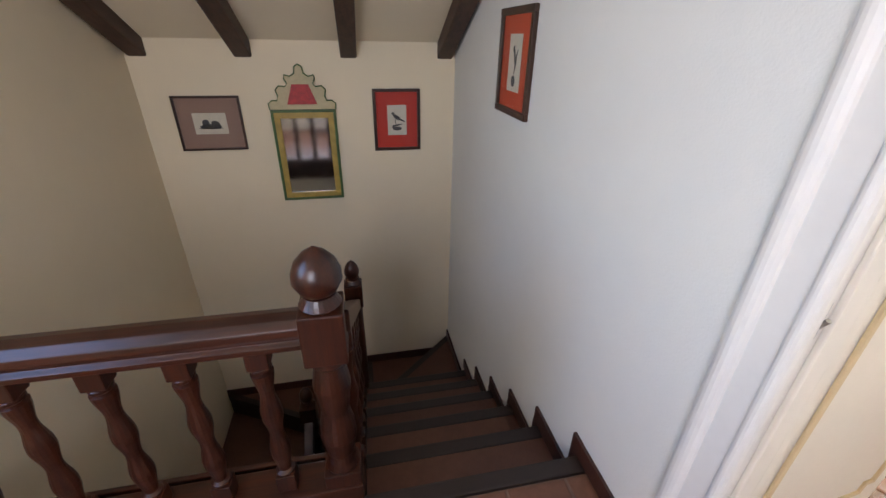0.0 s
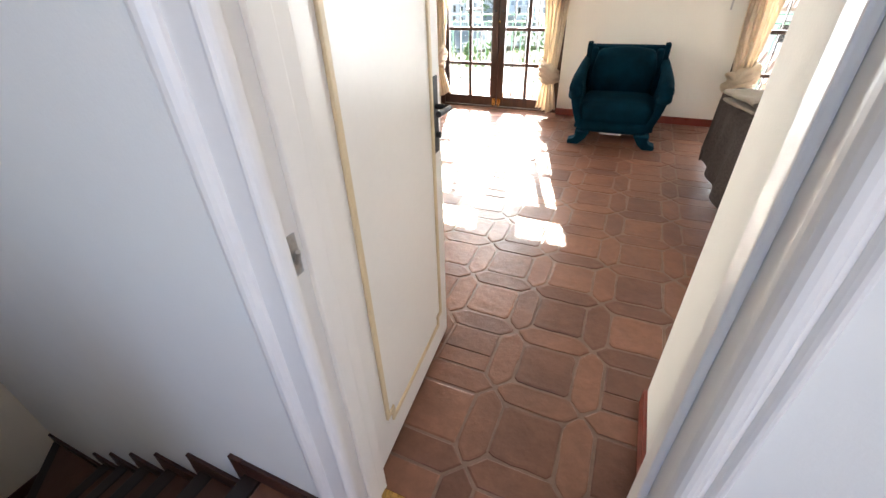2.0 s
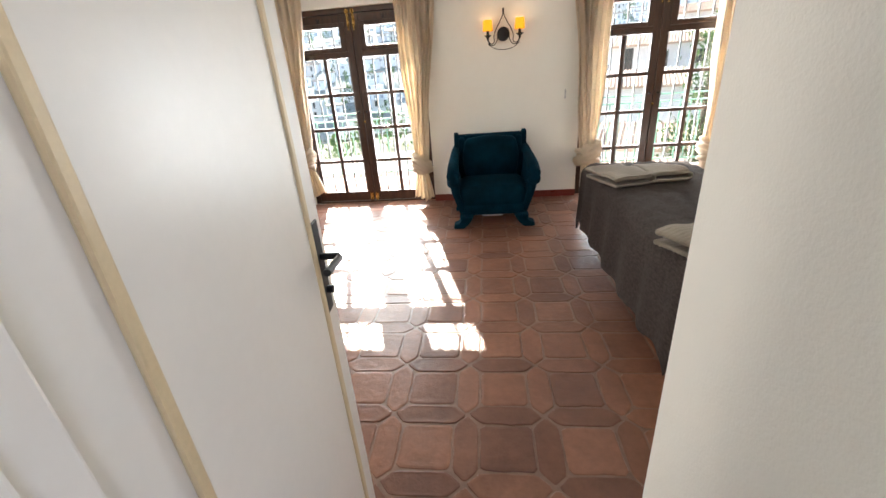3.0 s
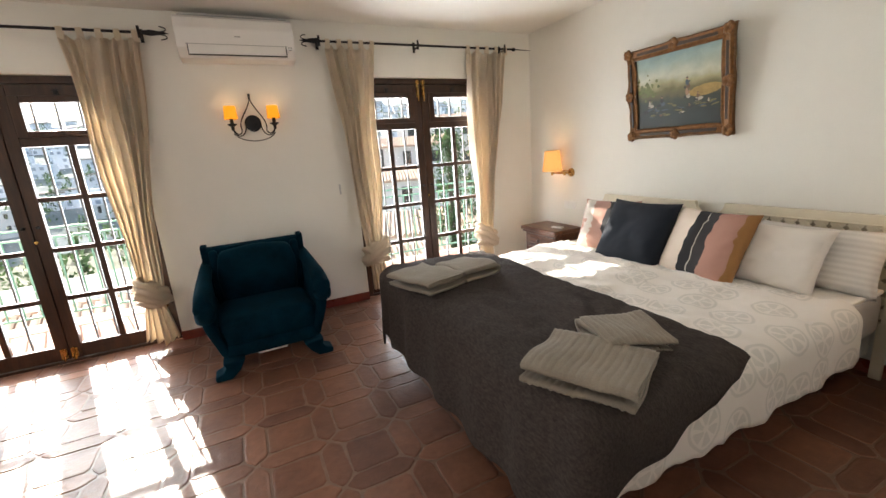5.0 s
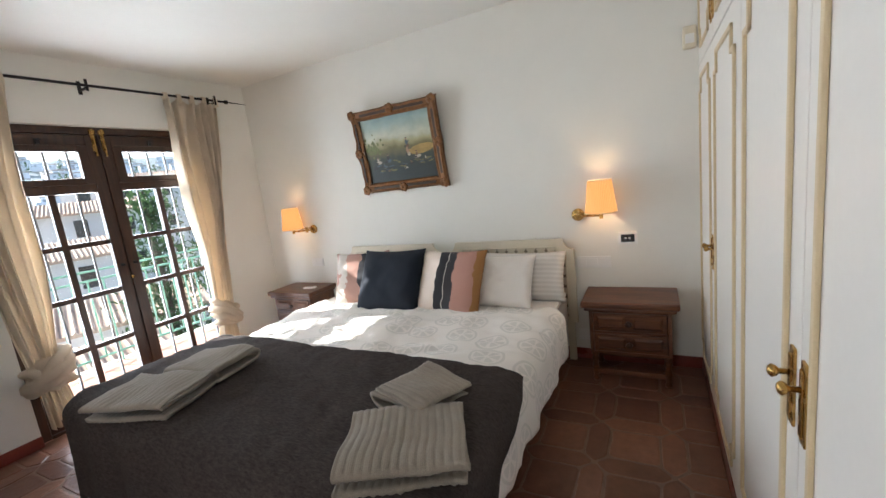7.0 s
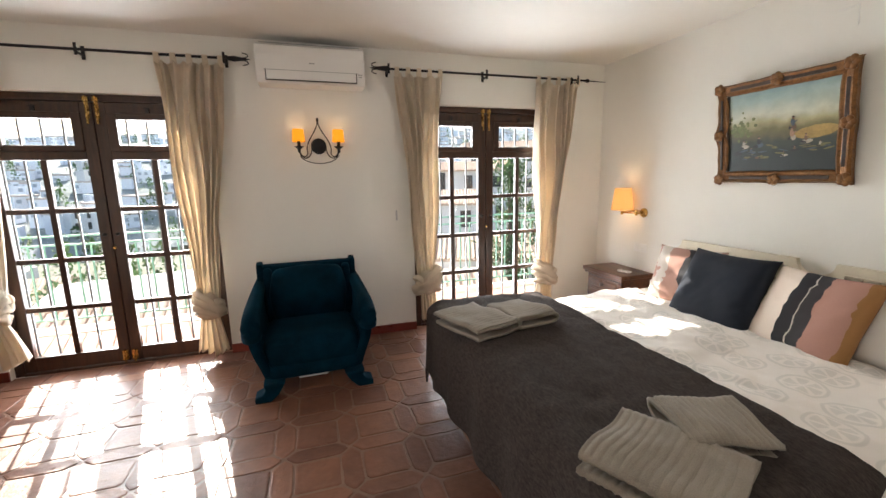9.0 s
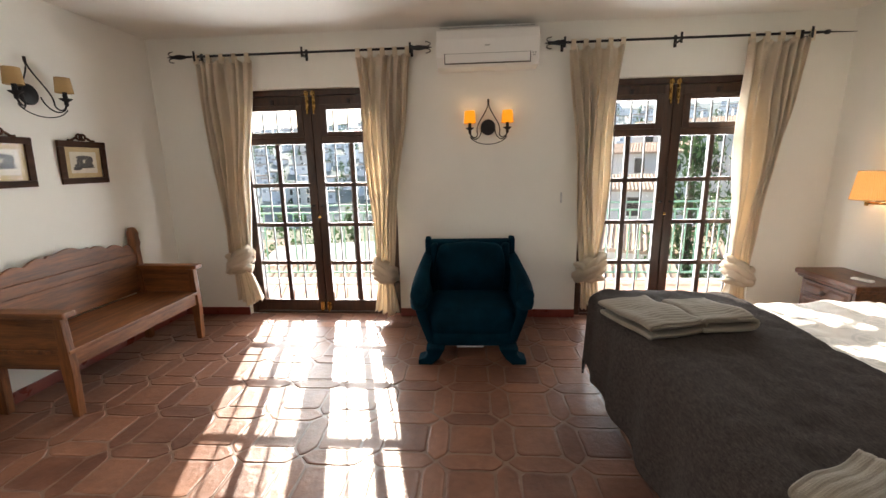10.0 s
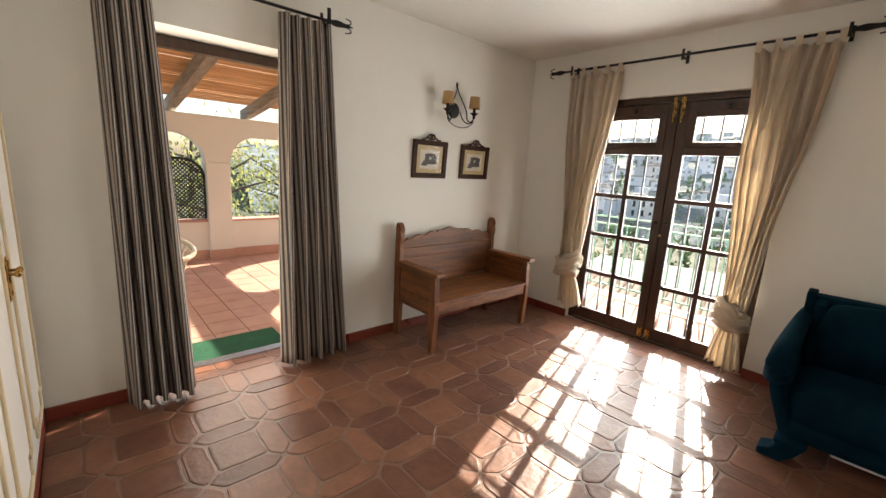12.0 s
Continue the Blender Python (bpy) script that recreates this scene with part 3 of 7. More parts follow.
# ---- curtains ----
def knotted_curtain(xa, xb, ka, kb, kz, bottom, ba, bb, seed):
    """A tab-top curtain gathered into a knot at height kz and hanging loose below it."""
    rnd = random.Random(seed)
    root = thing("curtain", "beige cotton tab-top curtain tied in a knot, hanging from the rod", "curtain", Matrix.Translation((0, -0.095, 0)), "beige curtains")
    top = 2.285
    kc, kw = (ka + kb) / 2, (kb - ka)
    ph = [rnd.uniform(0, 6.28) for _ in range(5)]
    folds = rnd.choice((5, 6))

    def at(u, v):
        z = top + (kz - top) * v
        s = v ** 0.9
        a, c = xa + (kc - 0.32 * kw - xa) * s, xb + (kc + 0.32 * kw - xb) * s
        x = a + (c - a) * u
        amp = 0.022 + 0.020 * math.sin(math.pi * min(1, v * 1.1))
        uu = u + 0.055 * math.sin(2 * math.pi * 1.3 * u + ph[1]) + 0.035 * noise.noise((u * 4, v * 2, ph[0])) + 0.03 * v * (1 - v) * math.sin(5 * u + ph[4])
        th = folds * 2 * math.pi * uu + ph[0]
        y = amp * (math.sin(th) + 0.32 * math.sin(2 * th + ph[2] + 1.5 * v) + 0.35 * math.sin(0.5 * th + ph[3])) + 0.012 * noise.noise((u * 9, v * 5, ph[3]))
        x += 0.010 * math.sin(9 * v + ph[3] + 5 * u)
        y += -0.02 * v
        return (x, y + (0.006 * math.sin(14 * u + 6 * v)), z + (0.012 * math.sin(folds * 2 * math.pi * u + ph[4]) if v == 0 else 0))

    body = part("panel", sheet(112, 34, at, 0.003), CURTAIN, root, smooth=True)

    def loose(u, v):
        z = kz - 0.06 + (bottom - kz + 0.06) * v
        a, c = kc - 0.25 * kw + (ba - kc + 0.25 * kw) * v ** 0.7, kc + 0.25 * kw + (bb - kc - 0.25 * kw) * v ** 0.7
        x = a + (c - a) * u
        y = (0.015 + 0.03 * v) * math.sin(5 * 2 * math.pi * u + ph[1]) + 0.01 * math.sin(17 * u + ph[2]) - 0.025
        return (x, y, z + 0.025 * v * math.sin(7 * u + ph[3]))

    part("tail", sheet(48, 14, loose, 0.003), CURTAIN, root, smooth=True)
    # the knot: bands of cloth wound slantwise round a core
    bm = bmesh.new()
    bmesh.ops.create_icosphere(bm, subdivisions=3, radius=1, matrix=pose(kc, -0.03, kz) @ Matrix.Diagonal((kw * 0.36, kw * 0.27, 0.115, 1)))
    side = 1 if seed % 2 else -1
    for j, (dz, slope, rr, th_) in enumerate(((0.055, 0.75, 0.36, 0.030), (0.015, 0.62, 0.41, 0.036), (-0.03, 0.5, 0.40, 0.034), (-0.065, 0.1, 0.33, 0.030), (-0.01, -0.55, 0.38, 0.026))):
        pts = []
        for i in range(29):
            a = 2 * math.pi * i / 28
            pts.append((kc + kw * rr * math.cos(a), -0.03 + kw * rr * 0.68 * math.sin(a), kz + dz + side * slope * kw * 0.42 * math.cos(a) + 0.006 * math.sin(3 * a + j)))
        tube(pts, th_, 10, bm)
    for v in bm.verts:
        n = noise.noise(v.co * 22 + Vector((seed, 0, 0)))
        v.co += Vector((v.co.x - kc, v.co.y + 0.03, 0)) * 0.22 * n
        v.co.z += 0.012 * noise.noise(v.co * 15)
    part("knot", bm, CURTAIN, root, smooth=True)
    for i in range(5):
        x = xa + 0.02 + (xb - xa - 0.04) * i / 4
        bm = sheet(3, 16, lambda u, v: (x - 0.018 + 0.036 * u, (0.013 if v < 0.5 else -0.013) * (1 if 0.06 < abs(v - 0.5) else 0.4), 2.27 + 0.078 * (1 - abs(2 * v - 1))), 0.002)
        part("tab", bm, CURTAIN, root)
    return root


knotted_curtain(-1.96, -1.47, -1.87, -1.62, 0.56, 0.17, -1.79, -1.56, 1)
knotted_curtain(-0.565, -0.115, -0.50, -0.29, 0.46, 0.07, -0.51, -0.28, 2)
knotted_curtain(1.17, 1.59, 1.275, 1.53, 0.48, 0.15, 1.34, 1.50, 3)
knotted_curtain(2.51, 2.98, 2.51, 2.76, 0.45, 0.14, 2.53, 2.70, 4)


def striped_curtain(y0, y1, w0, w1, seed, hem):
    """A long curtain in pleats; wider at the hem."""
    rnd = random.Random(seed)
    root = thing("striped_curtain", "grey and black striped curtain hanging to the floor", "curtain", pose(-2.33, 0, 0, 0, 0, 0), "striped curtains")
    ph = [rnd.uniform(0, 6.28) for _ in range(4)]
    n = 5

    def at(u, v):
        z = 2.25 + (hem - 2.25) * v
        a, c = y0 + (w0 - y0) * v, y1 + (w1 - y1) * v
        th = n * 2 * math.pi * u + ph[0] + 0.5 * math.sin(2.2 * v + ph[1])
        amp = 0.030 + 0.035 * v
        y = a + (c - a) * u + 0.018 * math.sin(2 * th)
        x = amp * math.sin(th) + 0.012 * math.sin(7 * u + 3 * v + ph[2])
        return (x, y, z)

    bm = sheet(150, 30, at)
    bm.verts.index_update()
    uv = bm.loops.layers.uv.new("cloth")
    for f in bm.faces:
        for q in f.loops:
            q[uv].uv = (q.vert.index // 31 / 150, q.vert.index % 31 / 30)
    ob = part("panel", bm, STRIPES, root, smooth=True)
    solid = ob.modifiers.new("thickness", "SOLIDIFY")
    solid.thickness = 0.003
    return root


striped_curtain(-3.46, -3.24, -3.47, -3.16, 5, 0.02)
striped_curtain(-2.60, -2.28, -2.61, -2.13, 6, 0.015)


# ---- air conditioner ----
ac = thing("air_conditioner", "white wall-mounted split air conditioner unit", "air conditioner", Matrix.Translation((0.51, 0, 2.295)))
b = slab([(0.0, 0.155), (-0.14, 0.155), (-0.185, 0.13), (-0.20, 0.06), (-0.198, -0.07), (-0.16, -0.135), (0.0, -0.14)], 0.80, "x", -0.40, 0.006)
part("body", b, PLASTIC, ac)
part("seam", box(-0.345, 0.345, -0.2015, -0.19, -0.048, -0.044), PLASTICGREY, ac)
b = box(-0.33, 0.33, -0.207, -0.19, -0.115, -0.05, 0.004)
part("louvre", b, PLASTIC, ac)
# black strips stand in for the shade in the gap round the louvre
b = box(-0.335, 0.335, -0.203, -0.185, -0.121, -0.115)
box(-0.336, -0.331, -0.203, -0.185, -0.12, -0.046, 0, b)
box(0.331, 0.336, -0.203, -0.185, -0.12, -0.046, 0, b)
part("outlet_gap", b, BLACKGLASS, ac)
part("badge", box(-0.02, 0.02, -0.204, -0.19, 0.006, 0.014), PLASTICGREY, ac)
b = box(0.348, 0.36, -0.203, -0.19, -0.06, -0.05)
box(0.366, 0.378, -0.203, -0.19, -0.06, -0.05, 0, b)
box(0.352, 0.374, -0.203, -0.19, -0.075, -0.068, 0, b)
part("indicator_marks", b, PLASTICGREY, ac)
part("top_grille", box(-0.37, 0.37, -0.14, -0.01, 0.156, 0.162), PLASTICGREY, ac)


# ---- two-arm sconces ----
def sconce(m, lit, label):
    """Two candle arms from a round plate; the wall is at y 0 and the front towards -y."""
    root = thing("wall_sconce", label, "wall lamp", m, "two-arm sconces")
    part("wall_plate", lathe([(0.062, 0.0), (0.062, 0.010), (0.055, 0.018), (0.02, 0.024), (0.002, 0.025)], 28, None, pose(0, 0, 0, 90, 0, 0) @ Matrix.Diagonal((1, 1.05, 1, 1))), IRON, root, smooth=False)
    bm = bmesh.new()
    for s in (-1, 1):
        tube(curve_pts((0, -0.03, 0.20), (s * 0.01, -0.05, 0.10), (s * 0.12, -0.06, 0.03), (s * 0.09, -0.08, -0.06), 14) + curve_pts((s * 0.09, -0.08, -0.06), (s * 0.10, -0.09, -0.10), (s * 0.145, -0.10, -0.10), (s * 0.155, -0.10, -0.03), 10)[1:], 0.0045, 8, bm)
        tube(curve_pts((s * 0.055, -0.03, -0.01), (s * 0.06, -0.06, -0.12), (s * 0.15, -0.10, -0.13), (s * 0.155, -0.10, -0.035), 14), 0.0045, 8, bm)
    tube(curve_pts((-0.155, -0.1, -0.08), (-0.1, -0.1, -0.165), (0.1, -0.1, -0.165), (0.155, -0.1, -0.08), 18), 0.0035, 8, bm)
    tube([(0, -0.03, 0.19), (0, -0.03, 0.225)], 0.009, 10, bm)
    part("scrollwork", bm, IRON, root)
    for s in (-1, 1):
        bm = lathe([(0.004, -0.06), (0.012, -0.05), (0.012, -0.03), (0.035, -0.012), (0.037, -0.008), (0.014, -0.006), (0.013, 0.035), (0.002, 0.036)], 18, None, Matrix.Translation((s * 0.155, -0.10, 0.0)))
        part("candle_cup", bm, IRON, root)
        bm = lathe([(0.050, 0.028), (0.042, 0.125), (0.0405, 0.125), (0.0485, 0.028), (0.050, 0.028)], 28, None, Matrix.Translation((s * 0.155, -0.10, 0.0)))
        for f in [f for f in bm.faces if len(f.verts) > 4]:
            bm.faces.remove(f)
        part("shade", bm, AMBER if lit else PARCH, root, "glowing amber shade" if lit else "unlit parchment shade", smooth=True)
        if lit:
            bm = lathe([(0.004, 0.035), (0.010, 0.045), (0.013, 0.06), (0.008, 0.085), (0.001, 0.1)], 12, None, Matrix.Translation((s * 0.155, -0.10, 0.0)))
            part("light_bulb", bm, lit_shade("bulb_glass", (1.0, 0.75, 0.35), 4, (1, 0.9, 0.7)), root)
    return root


sconce(Matrix.Translation((0.525, 0, 1.705)), True, "black iron two-arm wall sconce, lit amber shades")
sconce(pose(W_X, -1.09, 1.89, 0, 0, 90), False, "black iron two-arm wall sconce, unlit parchment shades")
for s in (-1, 1):
    bulb(0.525 + s * 0.155, -0.10, 1.84, 0.06)


# ---- bedside wall lamps ----
def wall_lamp(y, z, swing, label):
    root = thing("bedside_lamp", label, "wall lamp", Matrix.Translation((E_X, y, z)), "bedside lamps")
    part("wall_plate", lathe([(0.042, 0.0), (0.042, 0.01), (0.034, 0.02), (0.022, 0.026), (0.002, 0.03)], 24, None, pose(0, 0, 0, 0, -90, 0)), BRASS, root)
    bm = tube([(-0.02, 0, 0), (-0.06, 0, 0), (-0.075, swing * 0.02, 0.0), (-0.085, swing * 0.09, -0.002), (-0.11, swing * 0.16, 0.0)], 0.009, 10)
    tube([(-0.03, 0, 0.018), (-0.075, swing * 0.03, 0.018), (-0.10, swing * 0.12, 0.018)], 0.006, 8, bm)
    for p in ((-0.075, swing * 0.02, 0.005), (-0.11, swing * 0.16, 0.005)):
        rod((p[0], p[1], -0.022), (p[0], p[1], 0.03), 0.012, None, 12, bm)
    part("arm", bm, BRASS, root)
    part("lamp_holder", rod((-0.11, swing * 0.16, 0.02), (-0.11, swing * 0.16, 0.09), 0.013, None, 12), BRASS, root)
    bm = bmesh.new()
    n = 96
    prof = [(0.098, 0.02), (0.084, 0.12), (0.072, 0.225)]
    rings = [[bm.verts.new((-0.11 + (r + (0.0022 if k % 2 else -0.0012)) * math.cos(2 * math.pi * k / n), swing * 0.16 + (r + (0.0022 if k % 2 else -0.0012)) * math.sin(2 * math.pi * k / n), zz)) for k in range(n)] for r, zz in prof]
    for a, c in zip(rings, rings[1:]):
        for k in range(n):
            bm.faces.new((a[k], a[(k + 1) % n], c[(k + 1) % n], c[k]))
    shade = part("shade", bm, LAMPSHADE, root, "pleated fabric shade, lit from inside")
    for r, zz in ((0.098, 0.02), (0.072, 0.225)):
        pts = [(-0.11 + r * math.cos(2 * math.pi * k / 32), swing * 0.16 + r * math.sin(2 * math.pi * k / 32), zz) for k in range(33)]
        part("shade_ring", tube(pts, 0.0035, 6), CREAM, shade)
    bulb(E_X - 0.11, y + swing * 0.16, z + 0.13, 0.85, (1.0, 0.66, 0.34), 0.03)
    return root


wall_lamp(-0.64, 1.075, 1, "brass swing-arm lamp with a lit pleated shade")
wall_lamp(-3.095, 1.05, -1, "brass swing-arm lamp with a lit pleated shade")

# ---- bed ----
BX0, BX1, BY0, BY1, BZ = 1.22, 3.26, -3.00, -1.08, 0.53
bed = thing("bed", "wide made bed of two mattresses on a base", "bed", Matrix.Translation((0, 0, 0)))
for ya, yb in ((BY0, -2.043), (-2.037, BY1)):
    part("base", box(BX0 + 0.05, BX1, ya + 0.02, yb - 0.02, 0.14, 0.27, 0.02), MATTRESS, bed)
    part("mattress", box(BX0 + 0.02, BX1, ya, yb, 0.272, 0.49, 0.04, seg=4), MATTRESS, bed, smooth=True)
for x in (BX0 + 0.15, BX1 - 0.15):
    for y in (BY0 + 0.12, -2.14, -1.94, BY1 - 0.12):
        part("leg", rod((x, y, 0), (x, y, 0.145), 0.025, 0.03), DARKWOOD, bed)


def draped(x0, x1, y0, y1, top, over_foot, over_s, over_n, r, thick, lift, seed, nu=90, nv=90, skew=0.0, flare=0.10, rip=0.022, even=True):
    """Cloth lying on the bed from x0 (or over the foot) to x1 and hanging over the sides."""
    def at(u, v):
        a = x0 - over_foot + (x1 - x0 + over_foot) * u
        os_ = over_s if even else over_s * (0.22 + 0.78 * min(1.0, max(0.0, (x1 - a) / (x1 - x0))))
        yy = y0 - os_ + (y1 - y0 + os_ + over_n) * v
        a += skew * (v - 0.5) * u
        sx = max(0.0, x0 - a)
        sy = y0 - yy if yy < y0 else max(0.0, yy - y1)
        d = math.hypot(sx, sy)
        px, py = max(a, x0), min(max(yy, y0), y1)
        if d > 0:
            wx, wy = -sx / d, (-sy if yy < y0 else sy) / d
            q = math.pi * r / 2
            if d < q:
                ang = d / r
                out, drop = r * math.sin(ang), r * (1 - math.cos(ang))
            else:
                out, drop = r + flare * (d - q), r + (d - q) * 0.985
            ripple = 0.0
            if drop > 0.03:
                ripple = rip * min(1, drop / 0.3) * math.sin((px + py) * 17 + seed + 3 * noise.noise((px * 2, py * 2, seed)))
            px, py = px + wx * (out + ripple), py + wy * (out + ripple)
            z = top - drop
        else:
            z = top
        n = noise.noise((px * 2.2, py * 2.2, seed)) * 0.6 + noise.noise((px * 6.5, py * 5.0, seed + 3)) * 0.3 + abs(noise.noise((px * 9, py * 4, seed + 8))) * 0.35
        return (px, py, z + lift * n + 0.012 * noise.noise((px * 14, py * 14, seed)))

    return sheet(nu, nv, at, -thick)


def duvet_material(name="patterned_duvet", uv=True):
    """White cotton with pale grey leaf ovals scattered over it."""
    m, t, b = nodes_of(name, 0.9)
    v = t.nodes.new("ShaderNodeTexCoord").outputs["UV"] if uv else coords(t)
    vor = add_node(t, "ShaderNodeTexVoronoi", Scale=4.6, Randomness=0.5)
    vor.voronoi_dimensions = "2D"
    t.links.new(v, vor.inputs["Vector"])
    dist = vor.outputs["Distance"]
    away = t.nodes.new("ShaderNodeVectorMath")
    away.operation = "SUBTRACT"
    t.links.new(v, away.inputs[0])
    t.links.new(vor.outputs["Position"], away.inputs[1])
    sep = t.nodes.new("ShaderNodeSeparateXYZ")
    t.links.new(away.outputs[0], sep.inputs[0])

    def sums(kind, a, q=None):
        n = t.nodes.new("ShaderNodeMath")
        n.operation = kind
        t.links.new(a, n.inputs[0])
        if isinstance(q, float):
            n.inputs[1].default_value = q
        elif q:
            t.links.new(q, n.inputs[1])
        return n.outputs[0]

    petal = sums("ABSOLUTE", sums("SINE", sums("MULTIPLY", sums("ARCTAN2", sep.outputs[1], sep.outputs[0]), 3.0)))
    leaf = ramp(t, petal, [(0.42, (0, 0, 0)), (0.55, (1, 1, 1))])
    disc = ramp(t, dist, [(0.05, (0, 0, 0)), (0.08, (1, 1, 1)), (0.29, (1, 1, 1)), (0.32, (0, 0, 0))])
    ring = ramp(t, dist, [(0.34, (0, 0, 0)), (0.36, (1, 1, 1)), (0.40, (1, 1, 1)), (0.42, (0, 0, 0))])
    fac = mixed(t, 1.0, mixed(t, 1.0, leaf, disc, "MULTIPLY"), ring, "ADD")
    half = mixed(t, 0.5, (0, 0, 0), fac)
    c = mixed(t, half, (0.80, 0.755, 0.70), (0.54, 0.525, 0.48))
    fine = noise_of(t, v, 420.0, 2.0)
    t.links.new(c, b.inputs["Base Color"])
    bumped(t, b, mixed(t, 0.3, noise_of(t, v, 16.0, 5.0), fine), 0.55, 0.012)
    b.inputs["Sheen Weight"].default_value = 0.2
    return m


DUVET, PILLOWCASE = duvet_material(), duvet_material("patterned_pillowcase", False)
bm = draped(BX0 + 0.09, 2.86, BY0 + 0.04, BY1 - 0.05, BZ + 0.005, 0.34, 0.34, 0.25, 0.10, 0.0, 0.045, 4.0, 110, 110, 0.0, 0.03, 0.012)
bm.verts.index_update()
uv = bm.loops.layers.uv.new("cloth")
for f in bm.faces:
    for q in f.loops:
        q[uv].uv = (q.vert.index // 111 / 110 * 1.89, q.vert.index % 111 / 110 * 2.42)
duvet = tagged(part("duvet", bm, DUVET, smooth=True), "white duvet with pale grey leaf print lying on the bed", "duvet")
pad = duvet.modifiers.new("thickness", "SOLIDIFY")
pad.thickness, pad.offset = 0.03, -1
lower = tagged(part("fitted_sheet", box(2.5, BX1, BY0 + 0.005, BY1 - 0.005, 0.492, 0.515, 0.01, seg=3), SHEET), "white fitted sheet at the head of the bed", "sheet")
throw_bm = draped(BX0, 1.945, BY0 - 0.005, BY1 - 0.03, BZ + 0.055, 0.52, 0.30, 0.42, 0.085, 0.012, 0.018, 4.0, 90, 110, 0.05, 0.06, 0.016, False)
throw = tagged(part("blanket", throw_bm, BLANKET, smooth=True), "charcoal grey woven blanket spread over the foot of the bed", "blanket")


# headboards
def headboard(y0, y1):
    root = thing("headboard", "ivory painted headboard with a lattice panel behind the bed", "headboard", Matrix.Translation((E_X - 0.045, (y0 + y1) / 2, 0)), "ivory headboards")
    w = (y1 - y0) / 2
    top, low, c = 0.895, 0.29, 0.075

    def outline(inset, notch):
        ww, tt, ll = w - inset, top - inset, low + inset * 0.6
        pts = [(-ww, ll), (ww, ll), (ww, tt - notch)]
        for i in range(9):
            pts.append((ww - notch * math.sin(math.pi / 2 * i / 8), tt - notch * math.cos(math.pi / 2 * i / 8)))
        pts += [(-ww + notch, tt)]
        for i in range(1, 9):
            a = math.pi / 2 * (1 - i / 8)
            pts.append((-ww + notch * math.sin(a), tt - notch * math.cos(a)))
        clean = [pts[0]]
        for p in pts[1:]:
            if (p[0] - clean[-1][0]) ** 2 + (p[1] - clean[-1][1]) ** 2 > 1e-8:
                clean.append(p)
        return clean

    big, small = outline(0, c), outline(0.055, c * 0.9)
    bm = bmesh.new()
    n = len(big)
    loops = []
    for pts, x in ((big, -0.02), (small, -0.02), (small, 0.01), (big, 0.01)):
        loops.append([bm.verts.new((x, a, z)) for a, z in pts])
    for a, q in ((0, 1), (1, 2), (2, 3), (3, 0)):
        for i in range(n):
            bm.faces.new((loops[a][i], loops[a][(i + 1) % n], loops[q][(i + 1) % n], loops[q][i]))
    part("frame", bm, HEADPAINT, root)
    part("moulding", tube([(-0.021, a, z) for a, z in small + small[:1]], 0.006, 8), HEADPAINT, root)
    part("backing", slab(small, 0.004, "x", 0.002), CANE, root)
    # crossed slats
    bm = bmesh.new()
    yl, zl, zt, notch = w - 0.06, low + 0.04, top - 0.06, 0.07
    step, half = 0.074, 0.0155
    for k in range(-22, 23):
        for s in (1, -1):
            pts = []
            for i in range(81):
                z = zl + (zt - zl) * i / 80
                y = s * (z - zl) + k * step
                if abs(y) <= yl and not (z > zt - notch and abs(y) > yl - notch and math.hypot(abs(y) - yl, z - zt) < notch):
                    pts.append((y, z))
            if len(pts) > 1:
                (ya, za), (yb, zb) = pts[0], pts[-1]
                oy, oz = half * 0.707, -s * half * 0.707
                x = -0.007 if s > 0 else -0.003
                slab([(ya - oy, za - oz), (ya + oy, za + oz), (yb + oy, zb + oz), (yb - oy, zb - oz)], 0.0035, "x", x, 0.0, bm)
    part("lattice", bm, HEADPAINT, root)
    for y in (-w + 0.05, w - 0.05):
        part("leg", box(-0.015, 0.008, y - 0.025, y + 0.025, 0.0, low, 0.003), HEADPAINT, root)
    return root


headboard(-3.06, -2.085)
headboard(-2.03, -1.05)


# ---- pillows ----
def pillow(name, w, h, puff, m, material, label, seed, group="pillows on the bed", piping=None):
    """A stuffed cushion in its own x-z plane, its face towards -y."""
    bm = bmesh.new()
    n = 26
    sides = []
    for s in (-1, 1):
        g = []
        for i in range(n + 1):
            row = []
            for j in range(n + 1):
                u, v = 2 * i / n - 1, 2 * j / n - 1
                pinch = 1 - 0.07 * (1 - abs(v) ** 2) * abs(u) ** 3
                pinch2 = 1 - 0.07 * (1 - abs(u) ** 2) * abs(v) ** 3
                d = puff * max(0.0, (1 - u ** 4) * (1 - v ** 4)) ** 0.55
                nn = noise.noise((u * 2 + seed, v * 2, s * 2.0)) * 0.018 * (1 - u * u) * (1 - v * v) + 0.006 * noise.noise((u * 6, v * 6, seed))
                row.append(bm.verts.new((w / 2 * u * pinch, s * (d / 2 + nn * (1 if d > 0.01 else 0)), h / 2 * v * pinch2)))
            g.append(row)
        sides.append(g)
        for i in range(n):
            for j in range(n):
                bm.faces.new((g[i][j], g[i + 1][j], g[i + 1][j + 1], g[i][j + 1]))
    bmesh.ops.remove_doubles(bm, verts=bm.verts, dist=1e-4)
    ob = tagged(part(name, bm, material, smooth=True), label, "pillow", group)
    ob.matrix_basis = m
    return ob


def on_bed(x, y, z, lean, turn):
    """A pillow that faces the foot of the bed (-x) and leans back."""
    return pose(x, y, z, 0, 0, -90 + turn) @ pose(0, 0, 0, -lean, 0, 0)


